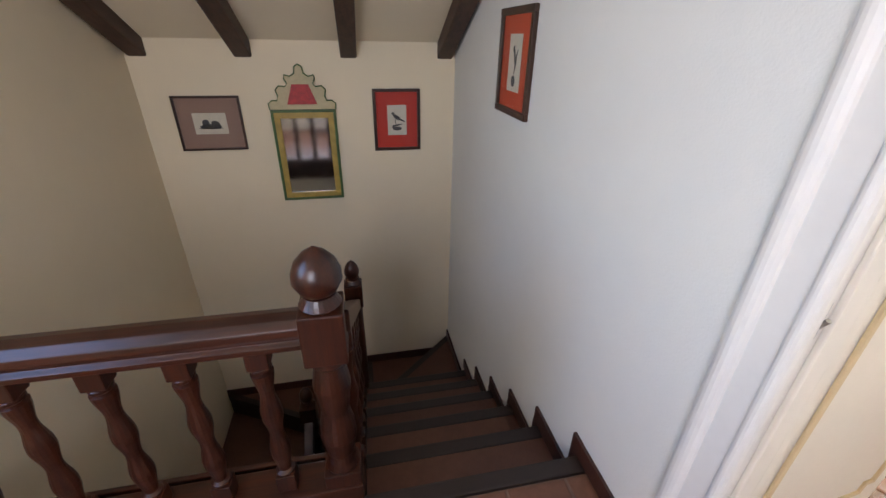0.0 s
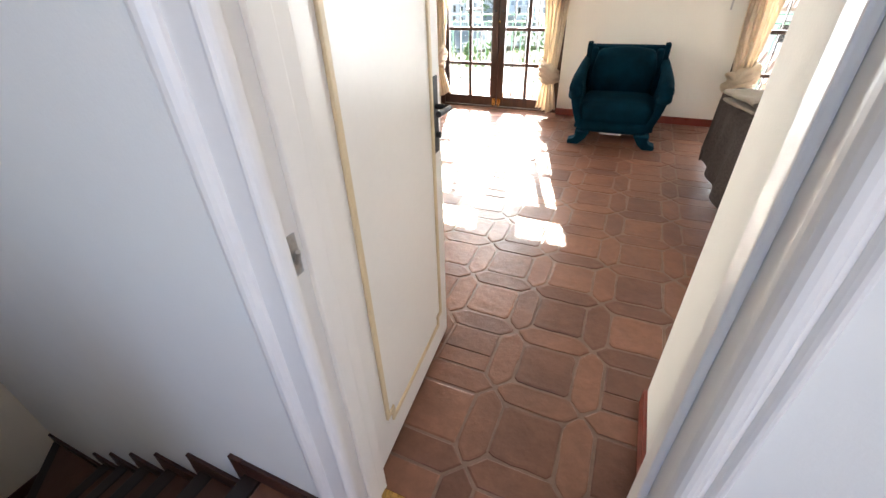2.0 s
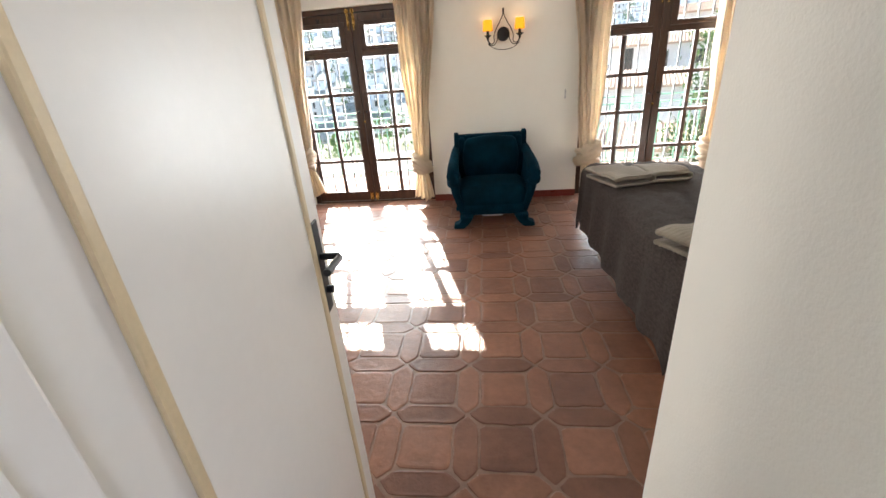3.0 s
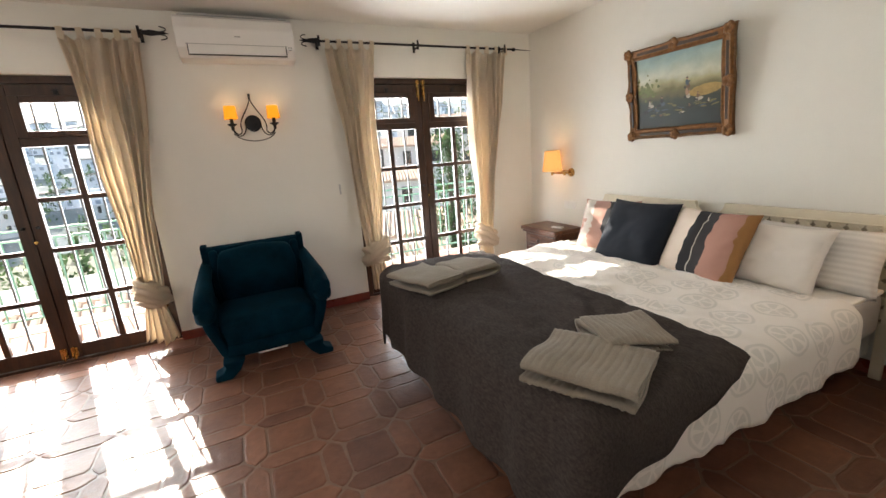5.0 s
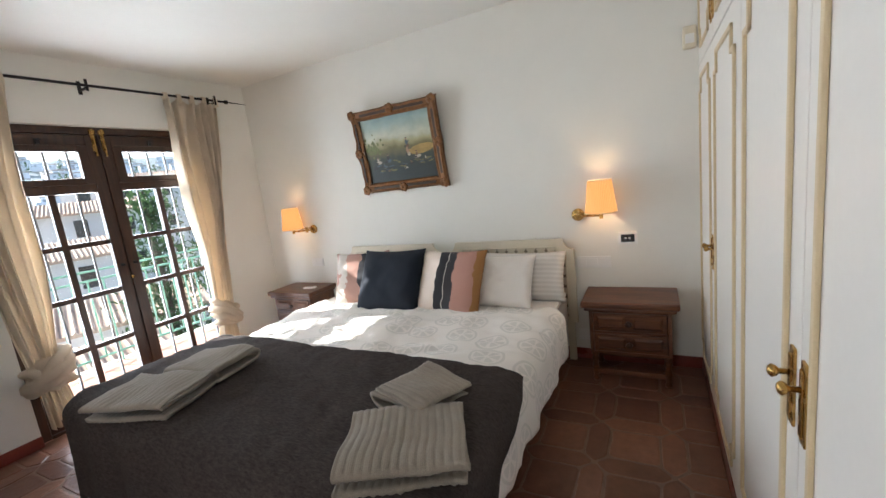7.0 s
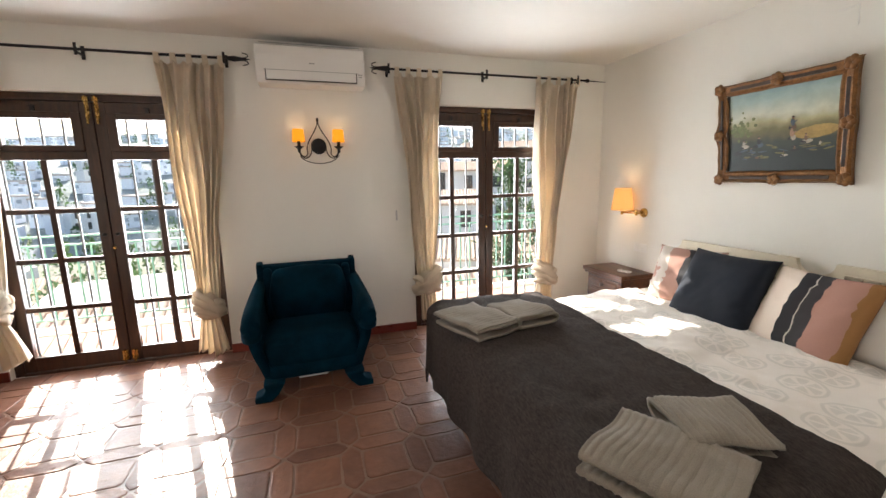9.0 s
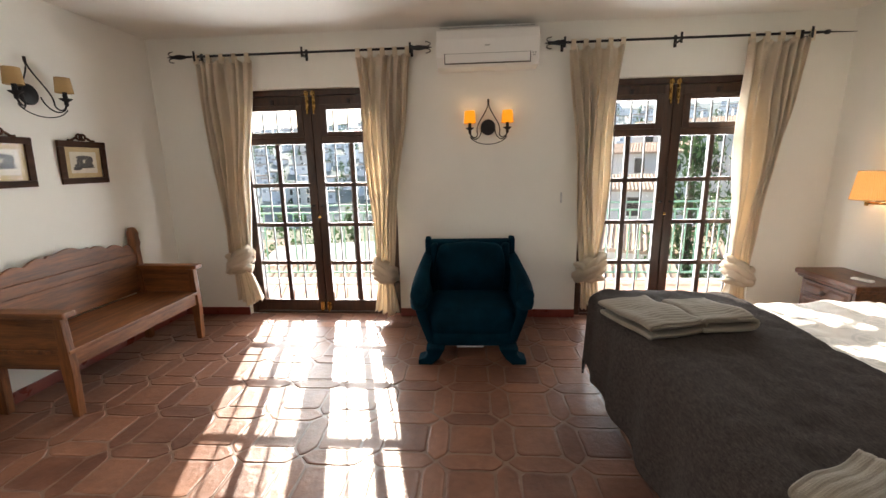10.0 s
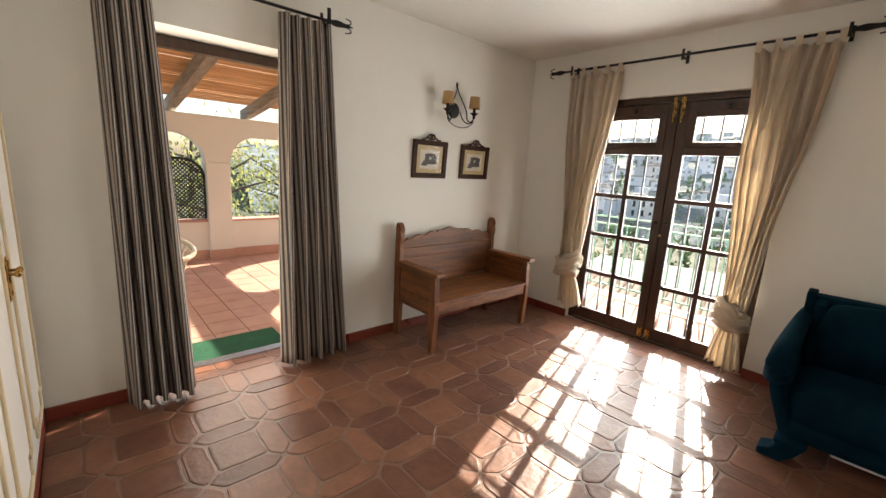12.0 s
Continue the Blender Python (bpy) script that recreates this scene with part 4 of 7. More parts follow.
PRINT = striped("brush_stripe_print", [(0.0, (0.74, 0.63, 0.54)), (0.36, (0.024, 0.023, 0.027)), (0.475, (0.6, 0.55, 0.48)), (0.485, (0.045, 0.042, 0.046)), (0.60, (0.46, 0.25, 0.20)), (0.88, (0.34, 0.17, 0.06))], 0, 0.52, wobble=0.075, shift=0.225)
PRINT2 = striped("patchwork_print", [(0.0, (0.46, 0.27, 0.22)), (0.2, (0.04, 0.04, 0.045)), (0.36, (0.66, 0.58, 0.50)), (0.62, (0.46, 0.27, 0.22)), (0.84, (0.62, 0.56, 0.5))], 0, 0.5, wobble=0.22)
RIB = striped("ribbed_white_cotton", [(0.0, (0.80, 0.77, 0.73)), (0.5, (0.68, 0.65, 0.61)), (1.0, (0.80, 0.77, 0.73))], 2, 0.03, constant=False)
pillow("pillow", 0.60, 0.35, 0.16, on_bed(3.13, -2.73, 0.665, 20, 0), RIB, "white ribbed cotton pillow leaning on the headboard", 1.0)
pillow("pillow", 0.56, 0.35, 0.15, on_bed(3.13, -1.33, 0.665, 20, 0), RIB, "white cotton pillow behind the cushions", 9.0)
pillow("pillow", 0.52, 0.38, 0.15, on_bed(2.97, -2.60, 0.67, 26, -4), PILLOWCASE, "white pillow with pale grey leaf print", 2.0)
pillow("cushion", 0.50, 0.47, 0.15, on_bed(2.86, -2.30, 0.695, 30, -4), PRINT, "cushion printed with black, pink and ochre brush stripes", 3.0)
pillow("cushion", 0.46, 0.44, 0.15, on_bed(2.95, -1.46, 0.695, 26, 16), PRINT2, "cushion with pink, black and cream patches", 5.0)
pillow("cushion", 0.53, 0.50, 0.16, on_bed(2.83, -1.82, 0.705, 30, 2), NAVY, "plain navy blue linen cushion", 4.0)


# ---- towels ----
def towel(w, d, layers, m, label, seed):
    """A ribbed towel folded to and fro: one strip of cloth, its layers seen at the ends, its folds at the sides."""
    th = 0.030
    path = []
    for k in range(layers):
        ys = [(-d / 2 + d * i / 16) * (1 if k % 2 == 0 else -1) for i in range(17)]
        path += [(y, th * (k + 0.5)) for y in ys]
        if k < layers - 1:
            e = ys[-1]
            path += [(e + math.copysign(th * 0.62 * math.sin(math.pi * i / 6), e), th * (k + 0.5) + th * (0.5 - 0.5 * math.cos(math.pi * i / 6))) for i in range(1, 6)]

    def at(u, v):
        y, z = path[round(v * (len(path) - 1))]
        x = -w / 2 + w * u
        k = z / th
        rib = 0.0035 * abs(math.sin(math.pi * x / 0.024)) ** 0.7
        x += 0.012 * noise.noise((y * 6, k * 0.9, seed))
        y += 0.010 * noise.noise((u * 3, k * 0.9, seed + 5))
        sag = 0.022 * noise.noise((x * 6, y * 6, seed)) + 0.008 * noise.noise((x * 14, y * 14, seed + 2)) - 0.006 * (abs(2 * u - 1) ** 6)
        return (x, y, z + rib + sag * k / layers)

    bm = sheet(130, len(path) - 1, at, 0.017)
    ob = tagged(part("towel", bm, TOWEL, smooth=True), label, "towel", "folded towels")
    ob.matrix_basis = m
    return ob


towel(0.36, 0.30, 3, pose(1.325, -2.885, 0.597, -1, 1, -62), "large grey-beige ribbed towel folded on the blanket", 1.0)
towel(0.27, 0.21, 3, pose(1.60, -2.785, 0.60, 3, 3, -17), "small grey-beige ribbed towel folded on the blanket", 2.0)
towel(0.38, 0.27, 3, pose(1.265, -1.635, 0.602, 0, 0, -72), "large grey-beige ribbed towel folded on the blanket", 3.0)
towel(0.31, 0.23, 3, pose(1.555, -1.62, 0.605, 0, -3, -80), "small grey-beige towel lying across a larger one", 4.0)


# ---- nightstands ----
def nightstand(m, label):
    """Front towards -x; the back against x 0."""
    root = thing("nightstand", label, "nightstand", m, "walnut nightstands")
    D, Wd, top = 0.32, 0.46, 0.545
    part("top", box(-D - 0.04, 0.0, -Wd / 2 - 0.042, Wd / 2 + 0.042, top - 0.04, top, 0.012, seg=3), STANDWOOD, root)
    part("moulding", box(-D - 0.025, -0.005, -Wd / 2 - 0.025, Wd / 2 + 0.025, top - 0.062, top - 0.041, 0.008), STANDWOOD, root)
    bm = box(-D, -0.005, -Wd / 2, -Wd / 2 + 0.022, 0.20, top - 0.063, 0.003)
    box(-D, -0.005, Wd / 2 - 0.022, Wd / 2, 0.20, top - 0.063, 0.003, bm)
    box(-0.02, -0.005, -Wd / 2 + 0.022, Wd / 2 - 0.022, 0.20, top - 0.063, 0, bm)
    box(-D, -0.02, -Wd / 2 + 0.022, Wd / 2 - 0.022, 0.20, 0.215, 0, bm)
    box(-D, -0.04, -Wd / 2 + 0.022, Wd / 2 - 0.022, 0.333, 0.348, 0, bm)
    box(-D, -0.04, -Wd / 2 + 0.022, Wd / 2 - 0.022, top - 0.075, top - 0.063, 0, bm)
    part("body", bm, STANDWOOD, root)
    for za, zb in ((0.218, 0.33), (0.351, 0.467)):
        drawer = part("drawer", box(-D - 0.004, -0.06, -Wd / 2 + 0.026, Wd / 2 - 0.026, za, zb, 0.003), STANDWOOD, root)
        for s in (-1, 1):
            y0, y1 = (0.02, Wd / 2 - 0.045) if s > 0 else (-Wd / 2 + 0.045, -0.02)
            bm = bmesh.new()
            bmesh.ops.create_cube(bm, size=1)
            for v in bm.verts:
                k = 0.6 if v.co.x < 0 else 1
                v.co = Vector((-D - 0.009 + v.co.x * 0.014, (y0 + y1) / 2 + v.co.y * (y1 - y0) * (0.8 if v.co.x < 0 else 1), (za + zb) / 2 + v.co.z * (zb - za - 0.03) * k))
            part("raised_panel", bm, STANDWOOD, drawer)
        part("pull", lathe([(0.006, 0.0), (0.008, 0.012), (0.02, 0.02), (0.018, 0.03), (0.004, 0.036)], 16, None, pose(-D - 0.004, 0, (za + zb) / 2, 0, -90, 0)), DARKWOOD, drawer)
    for x in (-D + 0.025, -0.03):
        for s in (-1, 1):
            bm = lathe([(0.016, 0.0), (0.022, 0.02), (0.014, 0.035), (0.018, 0.045), (0.023, 0.09), (0.014, 0.135), (0.022, 0.148), (0.022, 0.16), (0.014, 0.17), (0.022, 0.18), (0.022, 0.202)], 14, None, Matrix.Translation((x, s * (Wd / 2 - 0.024), 0)))
            part("leg", bm, STANDWOOD, root, smooth=True)
    bm = box(-D + 0.012, -D + 0.038, -Wd / 2 + 0.03, Wd / 2 - 0.03, 0.055, 0.085, 0.003)
    part("stretcher", bm, STANDWOOD, root)
    part("stretcher", box(-0.042, -0.018, -Wd / 2 + 0.03, Wd / 2 - 0.03, 0.055, 0.085, 0.003), STANDWOOD, root)
    return root


nightstand(Matrix.Translation((E_X - 0.016, -3.405, 0)), "carved walnut brown nightstand with two drawers and open shelf")
nightstand(Matrix.Translation((E_X - 0.016, -0.55, 0)), "carved walnut brown nightstand holding a white remote")
rem = thing("remote_control", "small white remote control on the nightstand", "remote control", pose(3.12, -0.68, 0.545, 0, 0, 20))
part("body", box(-0.02, 0.02, -0.06, 0.06, 0, 0.016, 0.005), PLASTIC, rem)
part("buttons", box(-0.012, 0.012, -0.04, 0.02, 0.014, 0.018, 0.001), PLASTICGREY, rem)


# ---- wall switches and small devices ----
def wall_plate(name, m, w, h, rockers, label, category="switch", dark=False):
    root = thing(name, label, category, m)
    part("plate", box(-w / 2, w / 2, -0.009, 0, -h / 2, h / 2, 0.003), PLASTIC, root)
    if dark:
        part("screen", box(-w * 0.36, w * 0.36, -0.0115, -0.008, -h * 0.32, h * 0.32, 0.001), BLACKGLASS, root)
        for x in (-0.012, 0.012):
            part("digit", box(x - 0.007, x + 0.007, -0.0125, -0.011, -0.005, 0.006), PLASTIC, root)
    for i in range(rockers):
        x = -w / 2 + w * (i + 0.5) / rockers
        part("rocker", box(x - w / rockers * 0.36, x + w / rockers * 0.36, -0.013, -0.008, -h * 0.34, h * 0.34, 0.002), PLASTIC, root)
    return root


EAST = lambda y, z: pose(E_X, y, z, 0, 0, -90)
wall_plate("thermostat", EAST(-3.40, 0.875), 0.115, 0.08, 0, "white thermostat with a black display", "thermostat", True)
wall_plate("light_switch", EAST(-3.18, 0.715), 0.22, 0.08, 3, "triple white switch plate beside the headboard")
wall_plate("light_switch", EAST(-0.62, 0.748), 0.15, 0.08, 2, "double white switch plate above the nightstand")
wall_plate("power_socket", EAST(-3.09, 0.18), 0.08, 0.08, 1, "white wall socket low beside the bed", "socket")
key = thing("wall_hook", "small metal latch on the wall beside the balcony door", "hook", Matrix.Translation((1.16, 0, 1.10)))
part("plate", box(-0.008, 0.008, -0.006, 0, -0.045, 0.045, 0.002), STEEL, key)
part("peg", rod((0, -0.004, 0.02), (0, -0.03, 0.02), 0.004), STEEL, key)
det = thing("motion_detector", "cream plastic motion detector high in the corner", "detector", pose(E_X, -3.765, 2.02, 0, 0, -90))
part("body", box(-0.035, 0.035, -0.05, 0, -0.06, 0.06, 0.012), HEADPAINT, det)
part("lens", box(-0.022, 0.022, -0.054, -0.045, -0.035, 0.015, 0.003), PLASTIC, det)
wire = tagged(part("wall_cable", tube([(E_X - 0.004, -1.96, 2.305), (E_X - 0.004, -2.06, 2.31), (E_X - 0.005, -2.065, 2.20)], 0.0025, 6), PLASTIC), "thin white cable stub on the wall", "cable")

# ---- teal armchair ----
def armchair(m):
    root = thing("armchair", "teal blue velvet armchair with curved arms and splayed feet", "armchair", m)

    def side_x(z):
        k = min(1, max(0, (z - 0.08) / 0.34))
        return 0.292 + 0.080 * k * k * (3 - 2 * k)

    def soft(x0, x1, y0, y1, z0, z1, r, bulge=0.0, seed=0.0, seg=4):
        bm = box(x0, x1, y0, y1, z0, z1, r, seg=seg)
        bmesh.ops.subdivide_edges(bm, edges=[e for e in bm.edges if e.calc_length() > 0.12], cuts=7, use_grid_fill=True)
        c = Vector(((x0 + x1) / 2, (y0 + y1) / 2, (z0 + z1) / 2))
        hx, hy, hz = (x1 - x0) / 2, (y1 - y0) / 2, (z1 - z0) / 2
        for v in bm.verts:
            d = v.co - c
            k = max(0, 1 - (d.x / hx) ** 2), max(0, 1 - (d.y / hy) ** 2), max(0, 1 - (d.z / hz) ** 2)
            n = noise.noise(v.co * 5 + Vector((seed, 0, 0))) * 0.012
            v.co += Vector((d.x / hx * k[1] * k[2], d.y / hy * k[0] * k[2], d.z / hz * k[0] * k[1])) * (bulge + n)
        return bm

    # back: upright panel with a loose pad
    lean = pose(0, -0.17, 0.30, 7, 0, 0)
    bm = box(-0.345, 0.345, -0.015, 0.055, -0.16, 0.485, 0.014, seg=3)
    for s in (-1, 1):
        box(min(s * 0.325, s * 0.372), max(s * 0.325, s * 0.372), -0.03, 0.065, -0.16, 0.505, 0.012, bm)
    bm.transform(lean)
    part("back_frame", bm, VELVET, root)
    bm = soft(-0.255, 0.255, -0.15, -0.012, 0.03, 0.462, 0.05, 0.035, 2.0)
    bm.transform(lean)
    pad = part("backrest", bm, VELVET, root, smooth=True)
    for s in (-1, 1):
        bm = soft(min(s * 0.262, s * 0.322), max(s * 0.262, s * 0.322), -0.075, -0.012, 0.03, 0.470, 0.024, 0.006, 3.0)
        bm.transform(lean)
        part("side_pad", bm, VELVET, pad, smooth=True)
    part("seat", soft(-0.315, 0.315, -0.815, -0.24, 0.17, 0.37, 0.085, 0.026, 5.0, 6), VELVET, root, smooth=True)
    bm = soft(-0.30, 0.30, -0.825, -0.14, 0.10, 0.21, 0.045, 0.006)
    part("seat_rail", bm, VELVET, root, smooth=True)
    for s in (-1, 1):
        # side wall, narrowing towards the floor
        outline = [(-0.14, 0.11), (-0.80, 0.11), (-0.82, 0.16), (-0.835, 0.28), (-0.83, 0.42), (-0.82, 0.52), (-0.60, 0.55), (-0.35, 0.585), (-0.16, 0.61)]
        bm = slab(outline, 0.07, "x", 0.0, 0.028)
        bmesh.ops.subdivide_edges(bm, edges=[e for e in bm.edges if e.calc_length() > 0.1], cuts=4, use_grid_fill=True)
        for v in bm.verts:
            v.co.x = s * (side_x(v.co.z) - 0.035 + v.co.x)
        part("side", bm, VELVET, root, smooth=True)
        pts = [(s * 0.352, -0.15, 0.64), (s * 0.360, -0.25, 0.622), (s * 0.366, -0.40, 0.60), (s * 0.370, -0.55, 0.582), (s * 0.372, -0.70, 0.566), (s * 0.372, -0.79, 0.55), (s * 0.372, -0.85, 0.52), (s * 0.371, -0.865, 0.475), (s * 0.370, -0.845, 0.435)]
        bm = tube(pts, 0.042, 16, taper=0.062)
        arm = part("arm", bm, VELVET, root, smooth=True)
        scroll = lathe([(0.058, 0.0), (0.060, 0.018), (0.050, 0.030), (0.030, 0.034), (0.012, 0.040), (0.001, 0.041)], 20, None, pose(s * 0.372, -0.848, 0.505, 90, 0, 0))
        part("scroll", scroll, VELVET, arm, smooth=True)
        # feet: bracket runners that splay out
        for yf in (-0.80, -0.26):
            o = [(0.19, 0.12), (0.33, 0.12), (0.315, 0.085), (0.335, 0.055), (0.385, 0.038), (0.385, 0.0), (0.285, 0.0), (0.235, 0.045)]
            bm = slab([(s * a, c) for a, c in o], 0.12, "y", yf - 0.10, 0.012)
            part("foot", bm, VELVET, root)
    part("lining", box(-0.11, 0.09, -0.79, -0.25, 0.080, 0.112, 0.012), SHEET, root, "white lining cloth hanging under the seat")
    return root


armchair(pose(0.358, 0.0, 0, 0, 0, 1.5) @ Matrix.Translation((0, -0.06, 0)))


# ---- wooden bench ----
def bench(m):
    """Back at x 0 against the wall, front towards +x, length along y."""
    root = thing("bench", "old reddish pine bench with a scalloped back", "bench", m)
    L = 0.565
    part("seat", box(0.05, 0.545, -L, L, 0.385, 0.41, 0.005), BENCHWOOD, root)
    part("apron", box(0.50, 0.525, -L + 0.02, L - 0.02, 0.30, 0.384, 0.004), BENCHWOOD, root)
    part("apron", box(0.06, 0.08, -L + 0.02, L - 0.02, 0.31, 0.384, 0.004), BENCHWOOD, root)
    # back: boards and a scalloped crest
    part("back_board", box(0.035, 0.055, -L + 0.03, L - 0.03, 0.42, 0.655, 0.003), BENCHWOOD, root)
    part("back_rail", box(0.028, 0.065, -L + 0.03, L - 0.03, 0.657, 0.735, 0.006), BENCHWOOD, root)
    top = []
    n = 80
    for i in range(n + 1):
        u = -1 + 2 * i / n
        a = abs(u)
        z = 0.875 + 0.012 * math.cos(a * 14) if a < 0.28 else (0.845 - 0.075 * (a - 0.28) + 0.026 * abs(math.sin((a - 0.28) * 11.5)))
        if a > 0.9:
            z -= (a - 0.9) * 0.5
        top.append(((L - 0.035) * u, z))
    part("crest", slab([(-L + 0.035, 0.736), (L - 0.035, 0.736)] + top[::-1], 0.022, "x", 0.034, 0.003), BENCHWOOD, root)
    for s in (-1, 1):
        y = s * (L - 0.015)
        # back post with a shaped head, raking backwards
        o = [(0.02, 0.0), (0.075, 0.0), (0.09, 0.30), (0.075, 0.78), (0.088, 0.82), (0.078, 0.87), (0.085, 0.90), (0.06, 0.945), (0.03, 0.95), (0.012, 0.91), (0.012, 0.30)]
        part("post", slab(o, 0.045, "y", y - 0.0225, 0.005), BENCHWOOD_POST, root)
        o = [(0.488, 0.0), (0.528, 0.0), (0.545, 0.29), (0.535, 0.60), (0.49, 0.60), (0.475, 0.29)]
        part("leg", slab(o, 0.045, "y", y - 0.0225, 0.004), BENCHWOOD_POST, root)
        part("side_board", box(0.085, 0.485, y - 0.01, y + 0.01, 0.29, 0.602, 0.003), BENCHWOOD_SIDE, root)
        part("armrest", box(0.06, 0.575, y - 0.04, y + 0.04, 0.605, 0.64, 0.008), BENCHWOOD_SIDE, root)
    return root


bench(Matrix.Translation((W_X + 0.016, -1.10, 0)))


# ---- pictures ----
def shapes(name, parent, marks, material, y):
    """Small flat shapes on a print: (x, z, width, height, turn)."""
    bm = bmesh.new()
    for x, z, w, h, a in marks:
        bmesh.ops.create_circle(bm, cap_ends=True, segments=10, radius=1, matrix=pose(x, y, z, 90, 0, 0) @ pose(0, 0, 0, 0, 0, a) @ Matrix.Diagonal((w / 2, h / 2, 1, 1)))
    return part(name, bm, material, parent)


INK = plain("print_ink", (0.09, 0.085, 0.08), 0.8, vary=0.4, scale=60)
PAPER = plain("aged_paper", (0.62, 0.57, 0.46), 0.8, vary=0.08, scale=20)
RUSTMAT = plain("rust_red_mount", (0.52, 0.075, 0.03), 0.8, vary=0.08)
REDMAT = plain("red_mount", (0.50, 0.04, 0.025), 0.8, vary=0.08)
MAUVE = plain("mauve_mount", (0.30, 0.185, 0.14), 0.8, vary=0.06)
TAN = plain("tan_mount", (0.50, 0.38, 0.20), 0.8, vary=0.06)
GILT = plain("antique_gilt", (0.165, 0.075, 0.024), 0.38, 0.55, vary=0.5, scale=35, grain=90, bump=0.6, depth=0.005)
DARKGILT = plain("dark_gilt_hollow", (0.03, 0.018, 0.012), 0.4, 0.2, vary=0.5, scale=30, bump=0.4)
GREENPAINT = plain("faded_green_paint", (0.06, 0.12, 0.035), 0.5, vary=0.4, scale=25)
YELLOWPAINT = plain("ochre_yellow_paint", (0.40, 0.27, 0.06), 0.45, vary=0.25, scale=25)
CREAMPAINT = plain("aged_cream_paint", (0.52, 0.43, 0.25), 0.55, vary=0.15, scale=18)
REDPAINT = plain("worn_red_paint", (0.42, 0.018, 0.018), 0.5, vary=0.4, scale=30)
PICTUREGLASS = glass("picture_glass", 0.06)
for n in PICTUREGLASS.node_tree.nodes:
    if n.type == "MAP_RANGE":
        n.inputs[3].default_value, n.inputs[4].default_value = 0.01, 0.06


def print_picture(m, w, h, bar, frame_mat, mount, pw, ph, label, marks=(), bird=False, group="framed prints"):
    root = thing("framed_print", label, "picture", m, group)
    part("frame", frame_bm(w, h, bar, 0.022), frame_mat, root)
    part("mount", box(-w / 2 + bar, w / 2 - bar, -0.008, -0.002, -h / 2 + bar, h / 2 - bar), mount, root)
    part("print", box(-pw / 2, pw / 2, -0.0095, -0.0082, -ph / 2, ph / 2), PAPER, root)
    if marks:
        shapes("drawing", root, marks, INK, -0.0105)
    g = part("glass", box(-w / 2 + bar, w / 2 - bar, -0.014, -0.012, -h / 2 + bar, h / 2 - bar), PICTUREGLASS, root)
    g.visible_shadow = False
    return root


def ship_marks(k):
    return [(0, -0.02 * k, 0.15 * k, 0.035 * k, 0), (-0.03 * k, 0.005 * k, 0.05 * k, 0.05 * k, 20), (0.035 * k, 0.0, 0.06 * k, 0.04 * k, -15), (0.0, -0.032 * k, 0.17 * k, 0.012 * k, 0)]


BIRD = [(0.0, 0.02, 0.07, 0.028, -35), (-0.028, 0.048, 0.024, 0.02, 0), (0.038, -0.002, 0.05, 0.012, -25), (-0.012, -0.008, 0.006, 0.04, 0), (0.0, -0.035, 0.09, 0.012, 10), (0.0, -0.06, 0.07, 0.03, 0), (-0.025, -0.045, 0.03, 0.014, 30)]
FIG = [(0.0, 0.03, 0.02, 0.09, 18), (-0.015, 0.06, 0.02, 0.03, -30), (0.015, -0.01, 0.015, 0.08, -20), (0.0, -0.075, 0.05, 0.05, 0), (0.02, 0.03, 0.012, 0.07, -35)]
WEST = lambda x, y, z: pose(x, y, z, 0, 0, 90)
print_picture(WEST(MX, -6.297, 0.865) @ pose(0, 0, 0, 0, 0, 0), 0.42, 0.36, 0.014, DARKWOOD, MAUVE, 0.21, 0.14, "landscape engraving in a mauve mount and thin dark frame", ship_marks(0.95))
print_picture(WEST(MX, -5.022, 0.865), 0.345, 0.44, 0.022, DARKWOOD, REDMAT, 0.14, 0.215, "bird engraving in a red mount and dark wooden frame", BIRD)
print_picture(pose(-1.495, -4.59, 1.315, 0, 0, 0), 0.40, 0.45, 0.03, DARKWOOD, RUSTMAT, 0.15, 0.24, "engraving in a rust red mount and brown wooden frame", FIG)


FRAMEWOOD = wood("dark_frame_wood", (0.020, 0.008, 0.004), (0.075, 0.03, 0.013), 0.6, 0)
FRAMEWOOD.node_tree.nodes["Principled BSDF"].inputs["Specular IOR Level"].default_value = 0.15


def crested_picture(m, w, h, label):
    root = print_picture(m, w, h, 0.042, FRAMEWOOD, TAN, w * 0.56, h * 0.5, label, ship_marks(1.05) + [(0.0, 0.035, 0.12, 0.03, 0), (0.05, 0.02, 0.05, 0.05, 0), (-0.055, -0.045, 0.07, 0.02, 0)], group="crested small pictures")
    bm = bmesh.new()
    for s in (-1, 1):
        pts = [(s * (0.012 + 0.022 * math.cos(t)), -0.012, h / 2 + 0.028 + 0.02 * math.sin(t)) for t in [i * math.pi / 8 for i in range(17)]]
        tube(pts, 0.007, 8, bm)
        tube(curve_pts((s * 0.03, -0.012, h / 2 + 0.02), (s * 0.05, -0.012, h / 2 + 0.035), (s * 0.06, -0.012, h / 2 - 0.005), (s * 0.1, -0.012, h / 2 + 0.005), 10), 0.008, 8, bm)
    part("bow_crest", bm, FRAMEWOOD, root)
    return root


crested_picture(pose(W_X, -1.335, 1.465, 3, 0, 90), 0.37, 0.31, "small engraving in a dark frame with carved bow crest")
crested_picture(pose(W_X, -0.80, 1.465, 3, 0, 90), 0.365, 0.30, "small engraving in a dark frame with carved bow crest")


